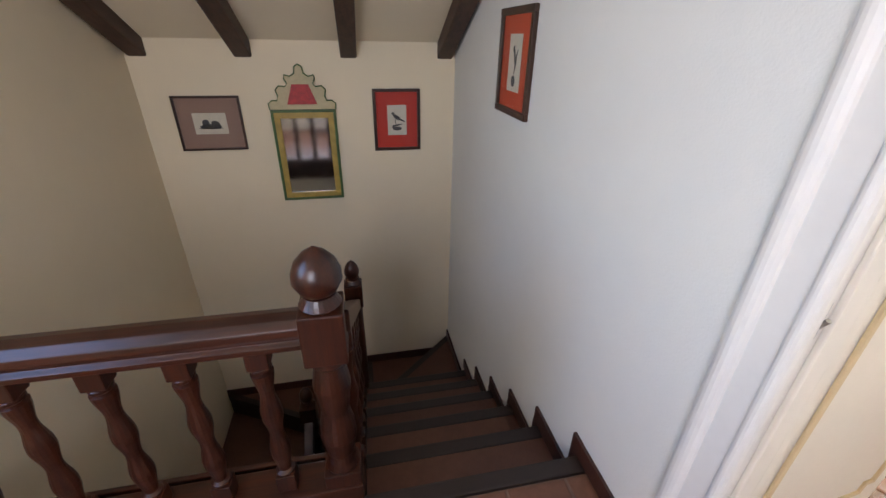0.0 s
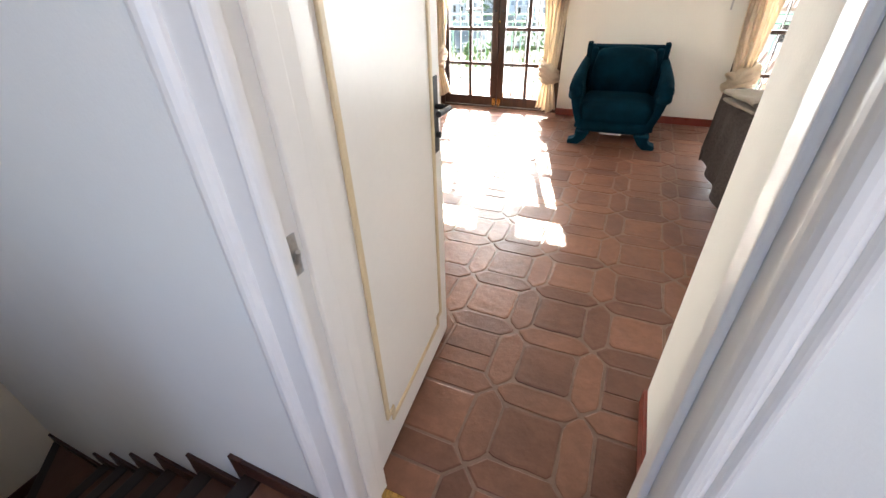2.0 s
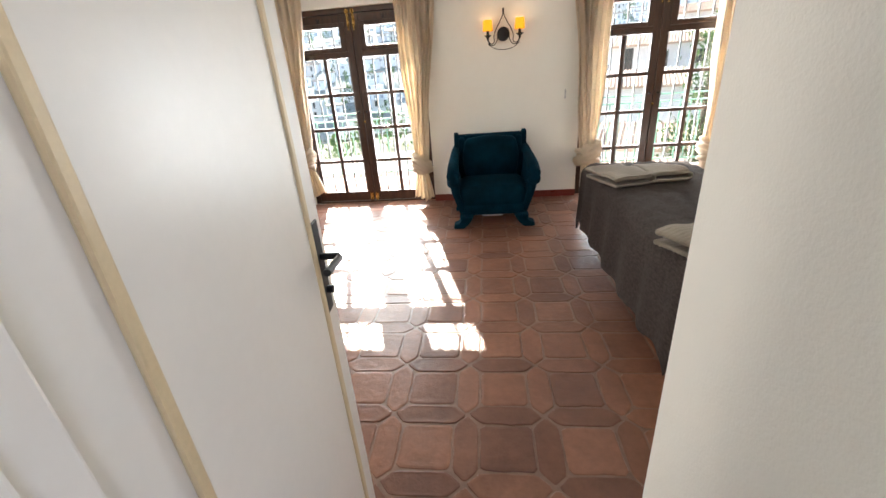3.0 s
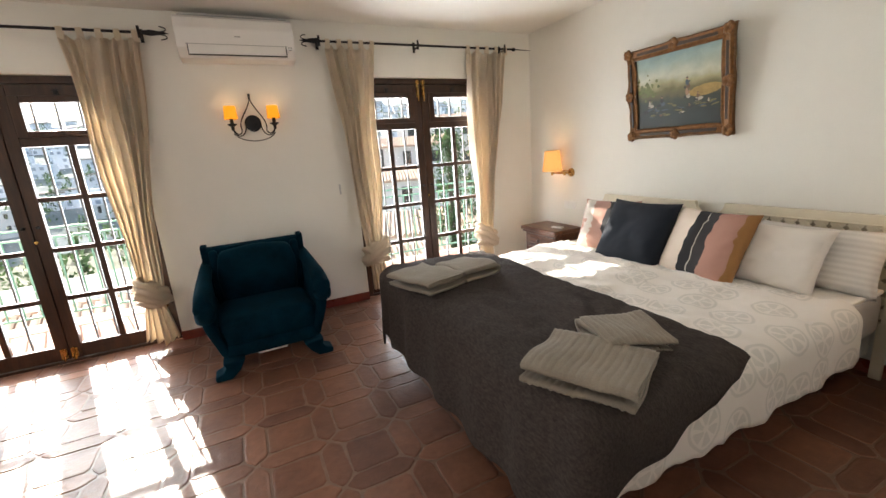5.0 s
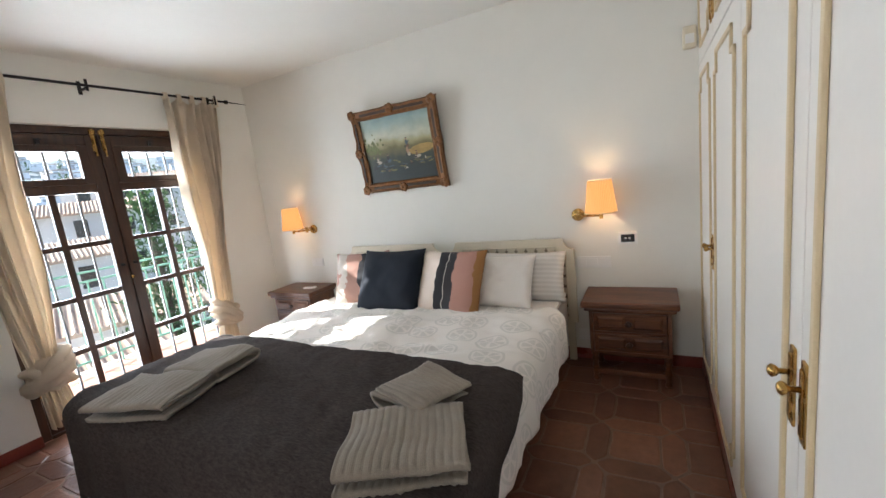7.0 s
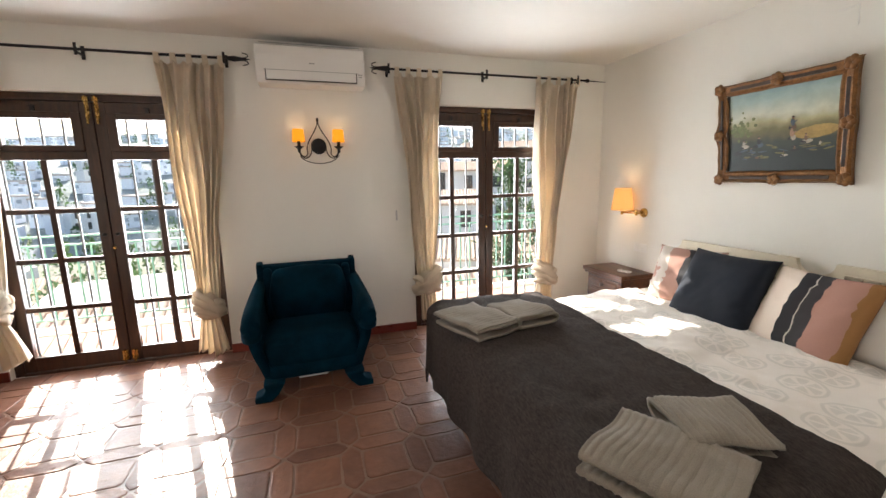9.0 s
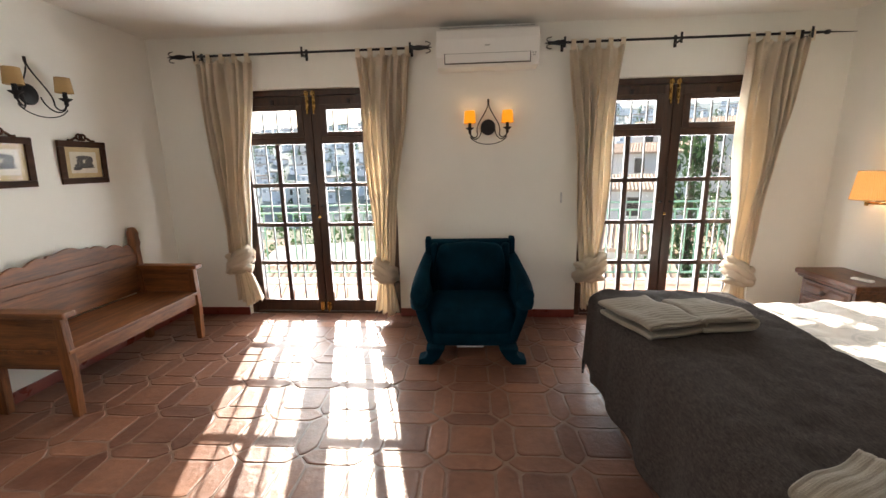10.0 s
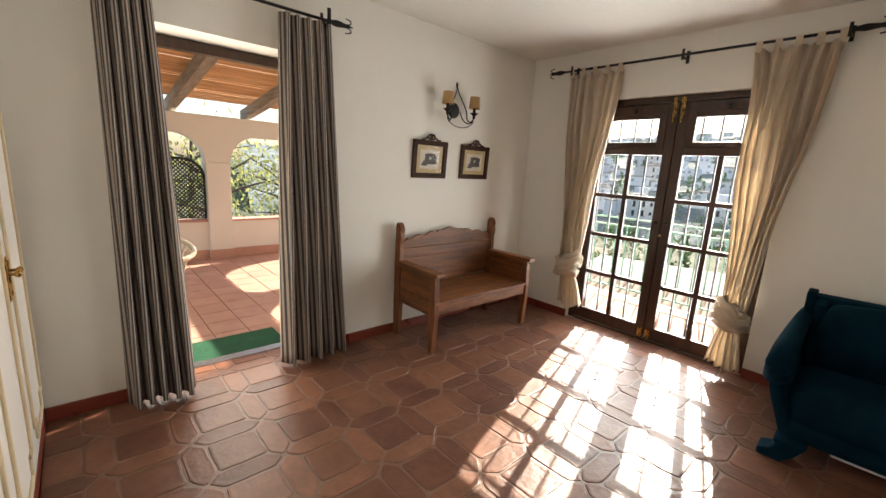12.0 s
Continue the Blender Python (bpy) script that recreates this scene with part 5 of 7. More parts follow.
# painting over the bed, leaning out at the top
def painting_material():
    """A soft country scene: sky, ochre hill, dark green ground."""
    m, t, b = nodes_of("oil_paint", 0.45)
    v = coords(t)
    sep = t.nodes.new("ShaderNodeSeparateXYZ")
    nz = add_node(t, "ShaderNodeTexNoise", Scale=7.0, Detail=6.0, Roughness=0.6)
    t.links.new(v, nz.inputs[0])
    t.links.new(mixed(t, 0.12, v, nz.outputs[1], "ADD"), sep.inputs[0])
    mr = add_node(t, "ShaderNodeMapRange")
    mr.inputs[1].default_value, mr.inputs[2].default_value = -0.10, 0.36
    t.links.new(sep.outputs[2], mr.inputs[0])
    c = ramp(t, mr.outputs[0], [(0.0, (0.02, 0.03, 0.028)), (0.22, (0.04, 0.052, 0.036)), (0.36, (0.17, 0.15, 0.06)), (0.46, (0.40, 0.37, 0.20)), (0.58, (0.56, 0.58, 0.46)), (0.78, (0.36, 0.46, 0.43)), (1.0, (0.16, 0.27, 0.29))])
    c = mixed(t, 0.35, c, ramp(t, noise_of(t, v, 9.0, 6.0), [(0.35, (0.45, 0.5, 0.45)), (0.6, (1, 1, 1))]), "MULTIPLY")
    t.links.new(c, b.inputs["Base Color"])
    bumped(t, b, noise_of(t, v, 70.0, 5.0), 0.4, 0.003)
    return m


pw, ph = 0.82, 0.69
paint = thing("painting", "oil painting of a country picnic in an ornate gilt frame", "painting", pose(E_X - 0.004, -1.752, 1.345, 0, 0, -90) @ pose(0, 0, 0, 6.5, 0, 0) @ Matrix.Translation((0, 0, ph / 2)))
bar = 0.10
outer = []
for i in range(160):
    t = i / 160 * 4
    k, f = int(t), t - int(t)
    wav = (0.010 * math.cos(f * 2 * math.pi * 2) + 0.006 * math.cos(f * 2 * math.pi * 4)) * (1.0 if k == 3 else 0.25)
    c0 = [(-pw / 2, -ph / 2), (pw / 2, -ph / 2), (pw / 2, ph / 2), (-pw / 2, ph / 2)]
    a, q = c0[k], c0[(k + 1) % 4]
    nx, nz2 = (0, -1), (1, 0)
    nrm = [(0, -1), (1, 0), (0, 1), (-1, 0)][k]
    outer.append((a[0] + (q[0] - a[0]) * f + nrm[0] * (wav - 0.012), a[1] + (q[1] - a[1]) * f + nrm[1] * (wav - 0.012)))


def scaled(pts, inset):
    return [(x * (pw / 2 - inset) / (pw / 2), z * (ph / 2 - inset) / (ph / 2)) for x, z in pts]


bm = bmesh.new()
loops = []
for inset, y in ((0.0, 0.0), (0.0, -0.03), (0.012, -0.045), (0.03, -0.036), (0.055, -0.028), (0.07, -0.032), (0.08, -0.026)):
    loops.append([bm.verts.new((x, y, z)) for x, z in scaled(outer, inset)])
for a, q in zip(loops, loops[1:]):
    for i in range(160):
        bm.faces.new((a[i], a[(i + 1) % 160], q[(i + 1) % 160], q[i]))
part("frame", bm, GILT, paint, "ornate antique gilt frame")
bm = bmesh.new()
for x, z, w, h in ((0, ph / 2 - 0.042, 0.60, 0.032), (0, -ph / 2 + 0.042, 0.60, 0.032), (-pw / 2 + 0.042, 0, 0.032, 0.48), (pw / 2 - 0.042, 0, 0.032, 0.48)):
    box(x - w / 2, x + w / 2, -0.0385, -0.02, z - h / 2, z + h / 2, 0.004, bm)
part("dark_hollow", bm, DARKGILT, paint)
for x, z in ((-1, -1), (1, -1), (1, 1), (-1, 1), (0, 1), (0, -1), (-1, 0), (1, 0)):
    bm = bmesh.new()
    for i in range(5):
        a = i * 2 * math.pi / 5
        bmesh.ops.create_icosphere(bm, subdivisions=2, radius=1, matrix=Matrix.Translation((x * (pw / 2 - 0.035) + 0.02 * math.cos(a), -0.042, z * (ph / 2 - 0.035) + 0.02 * math.sin(a))) @ Matrix.Diagonal((0.021, 0.010, 0.021, 1)))
    part("ornament", bm, GILT, paint, smooth=True)
part("inner_moulding", frame_bm(pw - 0.15, ph - 0.15, 0.014, 0.024), DARKGILT, paint)
canvas = part("canvas", box(-pw / 2 + 0.08, pw / 2 - 0.08, -0.014, -0.004, -ph / 2 + 0.08, ph / 2 - 0.08), painting_material(), paint, "landscape with small pale shapes")
FIGTREE = plain("green_oil_dabs", (0.13, 0.15, 0.05), 0.5, vary=0.4, scale=30)
DABS = [plain("oil_dab_" + n, c, 0.5, vary=0.35, scale=60) for n, c in (("cream", (0.42, 0.37, 0.28)), ("brown", (0.13, 0.075, 0.04)), ("blue", (0.06, 0.085, 0.10)), ("skin", (0.36, 0.21, 0.13)), ("olive", (0.14, 0.13, 0.05)), ("black", (0.02, 0.02, 0.02)))]


def dab(x, z, w, h, turn, colour, order):
    return shapes("dab", canvas, [(x, z, w, h, turn)], DABS[colour], -0.0150 - order * 0.00005)


# seated and standing shapes: x, z, height, coat, skirt, spread
order = 0
for x, z, h, coat, skirt, spread in ((-0.215, -0.075, 0.062, 0, 0, 1.3), (-0.115, -0.065, 0.075, 5, 2, 0.8), (-0.165, -0.12, 0.045, 2, 2, 1.8), (0.083, -0.03, 0.085, 3, 0, 0.45), (0.085, 0.035, 0.085, 2, 1, 0.4), (0.16, -0.065, 0.06, 1, 0, 1.5), (0.235, -0.10, 0.04, 0, 4, 1.6), (0.04, -0.15, 0.035, 4, 0, 1.7), (0.10, -0.12, 0.035, 1, 5, 2.2)):
    for dx, dz, w, hh, turn, colour in ((0.1, -0.30, 0.75 * spread, 0.42, 6, skirt), (-0.2, -0.36, 0.4 * spread, 0.22, -12, 5), (0, 0.0, 0.30, 0.5, 8, coat), (0.16, 0.05, 0.34, 0.1, 35, coat), (0.01, 0.33, 0.17, 0.19, 0, 3), (0.0, 0.40, 0.19, 0.10, 0, 5)):
        dab(x + dx * h, z + dz * h, w * h, hh * h, turn, colour, order)
        order += 1
rnd = random.Random(4)
for k in range(34):
    dab(rnd.uniform(-0.28, 0.28), -0.09 - abs(rnd.gauss(0, 0.045)), rnd.uniform(0.02, 0.07), rnd.uniform(0.006, 0.016), rnd.uniform(-15, 15), rnd.choice((1, 2, 4, 4, 5, 5)), 0)
bm = bmesh.new()
rnd = random.Random(8)
for i in range(60):
    x, z = -0.24 + rnd.gauss(0, 0.04), 0.02 + rnd.gauss(0, 0.045)
    if -0.315 < x < 0 and -0.2 < z < 0.2:
        bmesh.ops.create_circle(bm, cap_ends=True, segments=6, radius=rnd.uniform(0.006, 0.014), matrix=pose(x, -0.0148 - i * 1e-5, z, 90, 0, 0))
tagged(part("foliage_dabs", bm, FIGTREE, canvas), kind="stuff")
OCHRE = plain("ochre_oil_hill", (0.36, 0.24, 0.07), 0.5, vary=0.4, scale=14)
shapes("hill_dab", canvas, [(0.21, -0.03, 0.24, 0.075, 6)], OCHRE, -0.0146)

# mirror over the stairs
mir = thing("mirror", "mirror in a green and ochre frame with a carved painted crest", "mirror", WEST(MX, -5.678, 0.62))
mw, mh = 0.44, 0.66
part("outer_frame", frame_bm(mw, mh, 0.018, 0.028), GREENPAINT, mir)
bm = frame_bm(mw - 0.036, mh - 0.036, 0.040, 0.024)
part("inner_frame", bm, YELLOWPAINT, mir)
part("glass", box(-mw / 2 + 0.055, mw / 2 - 0.055, -0.012, -0.004, -mh / 2 + 0.055, mh / 2 - 0.055), MIRROR, mir)
crest = [(0.0, 0.29), (0.025, 0.275), (0.03, 0.235), (0.06, 0.215), (0.095, 0.225), (0.10, 0.20), (0.085, 0.17), (0.10, 0.15), (0.14, 0.155), (0.165, 0.13), (0.155, 0.09), (0.165, 0.06), (0.20, 0.06), (0.225, 0.04), (0.22, 0.0)]
full = crest + [(-x, z) for x, z in crest[::-1]][:-1]
zt = mh / 2 + 0.001
part("crest", slab([(x, z + zt) for x, z in full], 0.018, "y", -0.02, 0.003), CREAMPAINT, mir, "carved cream painted crest")
part("crest_edge", tube([(x, -0.019, z + zt) for x, z in crest], 0.005, 6, tube([(-x, -0.019, z + zt) for x, z in crest], 0.005, 6)), GREENPAINT, mir)
part("crest_panel", slab([(-0.10, 0.035 + zt), (0.10, 0.035 + zt), (0.055, 0.165 + zt), (-0.055, 0.165 + zt)], 0.004, "y", -0.0245), REDPAINT, mir, "worn red painted panel")


# ---- wardrobes ----
def moulding_line(w, h, s):
    """A rectangle whose upper and lower corners step in."""
    a, c = s, s * 1.3
    p = [(w / 2, -h / 2 + c), (w / 2, h / 2 - c), (w / 2 - a, h / 2 - c), (w / 2 - a, h / 2), (-w / 2 + a, h / 2), (-w / 2 + a, h / 2 - c), (-w / 2, h / 2 - c), (-w / 2, -h / 2 + c), (-w / 2 + a, -h / 2 + c), (-w / 2 + a, -h / 2), (w / 2 - a, -h / 2), (w / 2 - a, -h / 2 + c)]
    return p + p[:1]


def moulded(name, root_part, w, h, s, y):
    bm = bmesh.new()
    pts = moulding_line(w, h, s)
    for (xa, za), (xb, zb) in zip(pts, pts[1:]):
        x0, x1, z0, z1 = min(xa, xb) - 0.009, max(xa, xb) + 0.009, min(za, zb) - 0.009, max(za, zb) + 0.009
        box(x0, x1, y - 0.010, y, z0, z1, 0.004, bm)
    return part(name, bm, CREAM, root_part)


def pull_handle(parent, x, z, y):
    bm = box(x - 0.016, x + 0.016, y - 0.006, y, z - 0.085, z + 0.085, 0.005)
    box(x - 0.009, x + 0.009, y - 0.010, y - 0.005, z - 0.07, z + 0.07, 0.003, bm)
    handle = part("handle", bm, BRASS, parent, "polished brass back plate with knob")
    lathe_bm = lathe([(0.006, 0.0), (0.006, 0.018), (0.011, 0.022), (0.014, 0.03), (0.009, 0.036), (0.001, 0.038)], 16, None, pose(x, y - 0.008, z + 0.03, 90, 0, 0))
    part("knob", lathe_bm, BRASS, handle, smooth=True)


def wardrobe(x0, x1, edges, label, pairs):
    """A built-in row of doors; the front faces +y."""
    root = thing("wardrobe", label, "wardrobe", pose((x0 + x1) / 2, S_Y, 0, 0, 0, 180), kind="")
    w = (x1 - x0) / 2
    c = (x0 + x1) / 2
    part("plinth", box(-w, w, -0.0, 0.02, 0.0, 0.075, 0.002), BASERED, root)
    bm = box(-w, w, 0.0225, 0.04, 0.075, 0.10, 0)
    part("carcass", box(-w, w, 0.045, 0.6, 0.0, H - 0.002), PAINT, root)
    for e in edges:
        xx = c - e
        part("upright", box(max(-w, xx - 0.02), min(w, xx + 0.02), 0.022, 0.044, 0.076, H - 0.003), PAINT, root)
    part("cross_rail", box(-w + 0.02, w - 0.02, 0.0215, 0.043, 1.845, 1.875), PAINT, root)
    part("top_rail", box(-w + 0.02, w - 0.02, 0.0215, 0.043, 2.44, H - 0.003), PAINT, root)
    for i, (ea, eb) in enumerate(zip(edges, edges[1:])):
        xa, xb = c - eb + 0.002, c - ea - 0.002
        for za, zb, hz in ((0.085, 1.856, 0.90), (1.864, 2.452, 2.02)):
            d = part("door", box(-(xb - xa) / 2, (xb - xa) / 2, -0.0, 0.02, -(zb - za) / 2, (zb - za) / 2, 0.003), PAINT, root)
            d.matrix_basis = Matrix.Translation(((xa + xb) / 2, 0, (za + zb) / 2))
            moulded("moulding", d, (xb - xa) - 0.17, (zb - za) - 0.15, 0.06, 0.0)
            side = 1 if i % 2 else -1
            pull_handle(d, side * ((xb - xa) / 2 - 0.035), hz - (za + zb) / 2, 0.0)
    return root


wardrobe(0.802, E_X, (0.802, 1.385, 2.03, 2.70, E_X), "built-in white wardrobe with cream mouldings and brass handles", ())
wardrobe(W_X, -0.182, (W_X, -1.87, -1.31, -0.75, -0.182), "built-in white wardrobe with cream mouldings", ())

# ---- door between landing and bedroom ----
door = thing("door_3", "white painted door with cream moulding, standing open", "door", pose(-0.030, -4.435, 0, 0, 0, 90 + 5.0), kind="structure")
leaf = part("leaf", box(0, 0.71, 0.0, 0.04, 0.012, 2.04, 0.003), PAINT, door)
sub = part("panel", box(0.10, 0.61, -0.003, 0.0015, 0.15, 1.95), PAINT, leaf)
mo = moulded("moulding", leaf, 0.52, 1.80, 0.035, 0.0)
mo.matrix_basis = Matrix.Translation((0.355, 0.0, 1.05))
for s in (-1, 1):
    y = 0.0 if s < 0 else 0.04
    bm = box(0.63, 0.675, min(y, y + s * 0.006), max(y, y + s * 0.006), 0.88, 1.12, 0.003)
    tube([(0.652, y, 1.03), (0.652, y + s * 0.05, 1.03), (0.64, y + s * 0.055, 1.03), (0.55, y + s * 0.05, 1.035)], 0.009, 10, bm)
    rod((0.652, y, 0.94), (0.652, y + s * 0.022, 0.94), 0.010, None, 10, bm)
    part("door_handle", bm, IRON, leaf, "black iron lever handle")
part("edge_plate", box(0.7085, 0.7125, 0.012, 0.028, 0.85, 1.15, 0.001), IRON, leaf)
for z in (0.25, 1.8):
    part("hinge", rod((-0.006, 0.0, z - 0.04), (-0.006, 0.0, z + 0.04), 0.007, None, 10), STEEL, leaf)

def bead(x, r, deep, z1, bm):
    """An upright half-round moulding on the landing's side of the wall."""
    o = [(x + r * math.cos(math.pi * k / 10), -4.5905 - deep * math.sin(math.pi * k / 10)) for k in range(11)]
    return slab(o, z1, "z", 0.0, 0.0, bm)


bm = box(DX0, 0.004, -4.585, -4.452, 0.0, 2.06, 0.003)
box(0.004, 0.018, -4.545, -4.50, 0.0, 2.045, 0.004, bm)
box(0.636, DX1, -4.585, -4.452, 0.0, 2.06, 0.003, bm)
box(0.622, 0.636, -4.545, -4.50, 0.0, 2.045, 0.004, bm)
box(-0.118, 0.0, -4.602, -4.5905, 0.0, 2.13, 0.003, bm)
bead(-0.088, 0.028, 0.030, 2.13, bm)
bead(0.008, 0.017, 0.024, 2.07, bm)
box(0.640, 0.695, -4.602, -4.5905, 0.0, 2.13, 0.003, bm)
bead(0.651, 0.019, 0.026, 2.07, bm)
bead(0.684, 0.012, 0.022, 2.13, bm)
for u0, u1, p in ((-0.010, 0.018, 0.0245), (0.018, 0.045, 0.0115), (0.045, 0.075, 0.028)):
    box(-0.118, 0.697, -4.5905 - p, -4.591, 2.06 + u0, 2.06 + u1, 0.004, bm)
structure("door_frame_3", bm, PAINT, "white painted moulded door frame", "door frame")
st = tagged(part("door_latch", box(0.003, 0.0065, -4.575, -4.555, 0.94, 1.02, 0.001, rod((0.005, -4.565, 0.965), (0.022, -4.572, 0.995), 0.0045))  , STEEL), "small steel latch on the door frame", "latch")
structure("threshold", box(DX0, DX1, -4.50, -4.462, -0.003, 0.006, 0.003), BRASS, "brass threshold strip in the doorway", "threshold")
wp = wall_plate("light_switch", pose(0.752, -4.295, 0.86, 0, 0, -90), 0.052, 0.058, 0, "brass light switch on the wall by the door")
wp.children[0].data = wp.children[0].data.copy()
wp.children[0].data.materials[0] = BRASS
part("rocker", box(-0.010, 0.010, -0.014, -0.008, -0.016, 0.016, 0.003), IRON, wp)


# ---- stairs ----
RISE, RUN, SX = 0.205, 0.31, -0.45
FY0, FY1 = -5.40, -4.59
stairs = thing("staircase", "stairs of brown tiles with dark wooden edges going down", "stairs", kind="structure")
for i in range(6):
    z = -RISE * i
    x = SX - RUN * i
    if i:
        part("tread", box(x + 0.055, x + RUN, FY0, FY1, z - 0.03, z, 0.003), TREAD, stairs)
    if i < 6:
        part("nosing", box(x - 0.012, x + 0.055, FY0, FY1, z - 0.045, z + 0.003, 0.008), STEPWOOD, stairs)
        part("riser", box(x + 0.0, x + 0.02, FY0, FY1, z - RISE, z - 0.045), STEPWOOD, stairs)
CX, CY = SX - RUN * 5 + 0.02, FY0 + 0.01
turns = [((CX, FY1), (MX, FY1), -RISE * 6), ((MX, FY1), (MX, CY), -RISE * 7), ((MX, CY), (MX, SY), -RISE * 8), ((MX, SY), (CX, SY), -RISE * 9)]
for (a, q, z) in turns:
    part("winder_tread", slab([(CX, CY), a, q], -0.04, "z", z, 0.0), TREAD, stairs)
    way = (Vector((*q, 0)) - Vector((CX, CY, 0)))
    bm = box(0, way.length, -0.045, 0.012, -0.045, 0.003, 0.006)
    bm.transform(Matrix.Translation((CX, CY, z)) @ pose(0, 0, 0, 0, 0, math.degrees(math.atan2(way.y, way.x))))
    part("nosing", bm, STEPWOOD, stairs)
    bm = box(0, way.length, -0.02, 0.0, -RISE, -0.045)
    bm.transform(Matrix.Translation((CX, CY, z)) @ pose(0, 0, 0, 0, 0, math.degrees(math.atan2(way.y, way.x))))
    part("riser", bm, STEPWOOD, stairs)
for i in range(4):
    z = -RISE * (10 + i)
    x = CX + RUN * i
    part("tread", box(x, x + RUN, SY, -5.72, z - 0.03, z, 0.003), TREAD, stairs)
    part("nosing", box(x + RUN - 0.055, x + RUN + 0.012, SY, -5.72, z - 0.045, z + 0.003, 0.008), STEPWOOD, stairs)
    part("riser", box(x + RUN - 0.02, x + RUN, SY, -5.72, z - RISE, z - 0.045), STEPWOOD, stairs)
# stringer of the open side
part("stringer", slab([(SX, -0.30), (SX, 0.0), (CX, -RISE * 5), (CX, -RISE * 7 - 0.2)], -0.03, "y", FY0, 0.003), POSTWOOD, stairs)
part("stringer", slab([(CX, -RISE * 10 - 0.25), (CX, -RISE * 9), (CX + RUN * 4, -RISE * 13), (CX + RUN * 4, -RISE * 14.5)], 0.03, "y", -5.72, 0.003), POSTWOOD, stairs)
# stepped skirting along the wall
for i in range(6):
    z = -RISE * i
    x = SX - RUN * i
    if i < 5:
        structure("baseboard", slab([(x + 0.02, z + 0.003), (x + 0.02, z - RISE + 0.003), (x - RUN - 0.05, z - RISE + 0.003), (x - RUN - 0.05, z - RISE + 0.085), (x - 0.055, z - RISE + 0.085), (x - 0.055, z + 0.003)] if i else [(x + 0.02, z), (x + 0.02, z - RISE), (x - RUN - 0.05, z - RISE), (x - RUN - 0.05, z - RISE + 0.085), (x - 0.055, z - RISE + 0.085), (x - 0.055, z + 0.0775), (x + 0.0, z + 0.0775)], -0.014, "y", -4.5905, 0.002), SKIRTDARK, "dark brown stepped skirting along the stairs", "skirting")
structure("baseboard", box(MX, CX, -4.604, -4.59, -RISE * 6, -RISE * 6 + 0.08, 0.002), SKIRTDARK, "dark brown skirting along the stairs", "skirting")
structure("baseboard", box(MX, MX + 0.014, CY, -4.604, -RISE * 7, -RISE * 7 + 0.08, 0.002), SKIRTDARK, "dark brown skirting along the stairs", "skirting")
structure("baseboard", box(MX, MX + 0.014, SY, CY, -RISE * 8, -RISE * 8 + 0.08, 0.002), SKIRTDARK, "dark brown skirting along the stairs", "skirting")


# ---- balustrade ----
def newel(parent, x, y, z, h, ball=0.066):
    bm = box(-0.06, 0.06, -0.06, 0.06, 0.0, 0.12, 0.006)
    lathe([(0.055, 0.12), (0.058, 0.13), (0.05, 0.15), (0.045, 0.18), (0.058, 0.26), (0.055, 0.31), (0.043, 0.37), (0.05, 0.43), (0.057, 0.48), (0.05, 0.53), (0.044, 0.56), (0.055, 0.575), (0.05, h - 0.17)], 24, bm)
    box(-0.06, 0.06, -0.06, 0.06, h - 0.17, h, 0.006, bm)
    lathe([(0.05, h), (0.058, h + 0.008), (0.05, h + 0.02), (0.042, h + 0.035), (0.046, h + 0.04)], 24, bm)
    bm.transform(Matrix.Translation((x, y, z)))
    post = part("newel_post", bm, POSTWOOD, parent)
    z0 = z + h + 0.035
    prof = [(0.03, 0), (ball * 0.75, 0.012), (ball, 0.045), (ball * 0.98, 0.07), (ball * 0.8, 0.10), (ball * 0.45, 0.125), (ball * 0.12, 0.138), (0.001, 0.142)]
    part("ball", lathe(prof, 28, None, Matrix.Translation((x, y, z0))), POSTWOOD, post, smooth=True)


def baluster(parent, x, y, z0, z1):
    h = z1 - z0
    bm = box(-0.03, 0.03, -0.03, 0.03, 0.0, 0.07, 0.004)
    prof = [(0.022, 0.068), (0.03, 0.075), (0.03, 0.083), (0.02, 0.09)]
    n = 26
    for i in range(n + 1):
        u = i / n
        prof.append((0.021 + 0.011 * (0.5 - 0.5 * math.cos(u * 2 * math.pi * 2.5)), 0.095 + (h - 0.19) * u))
    prof += [(0.022, h - 0.09), (0.03, h - 0.083), (0.03, h - 0.075), (0.022, h - 0.068)]
    lathe(prof, 18, bm)
    box(-0.03, 0.03, -0.03, 0.03, h - 0.07, h, 0.004, bm)
    bm.transform(Matrix.Translation((x, y, z0)))
    part("baluster", bm, POSTWOOD, parent)


RX = -0.525
rail = thing("balustrade", "polished mahogany balustrade with turned balusters around the stair well", "railing")
part("base_rail", box(RX - 0.055, RX + 0.07, SY, -5.40, -0.004, 0.062, 0.006), RAILWOOD, rail)
part("fascia", box(RX - 0.095, RX - 0.076, SY, -5.40, -0.19, 0.05, 0.004), RAILWOOD, rail)
bm = slab([(-0.055, 0.0), (-0.06, 0.02), (-0.045, 0.03), (-0.052, 0.045), (-0.05, 0.065), (-0.03, 0.085), (0.0, 0.092), (0.03, 0.085), (0.05, 0.065), (0.052, 0.045), (0.045, 0.03), (0.06, 0.02), (0.055, 0.0)], SY + 5.52, "y", -5.52, 0.004)
bm.transform(Matrix.Translation((RX, 0, 0.66)))
part("handrail", bm, RAILWOOD, rail)
newel(rail, RX, -5.462, 0.0, 0.765)
for y in (-5.645, -5.842, -6.04, -6.24, -6.44, -6.62):
    baluster(rail, RX + 0.01, y, 0.062, 0.662)
newel(rail, CX - 0.02, CY - 0.04, -RISE * 7 - 0.1, RISE * 7 + 0.02, 0.05)
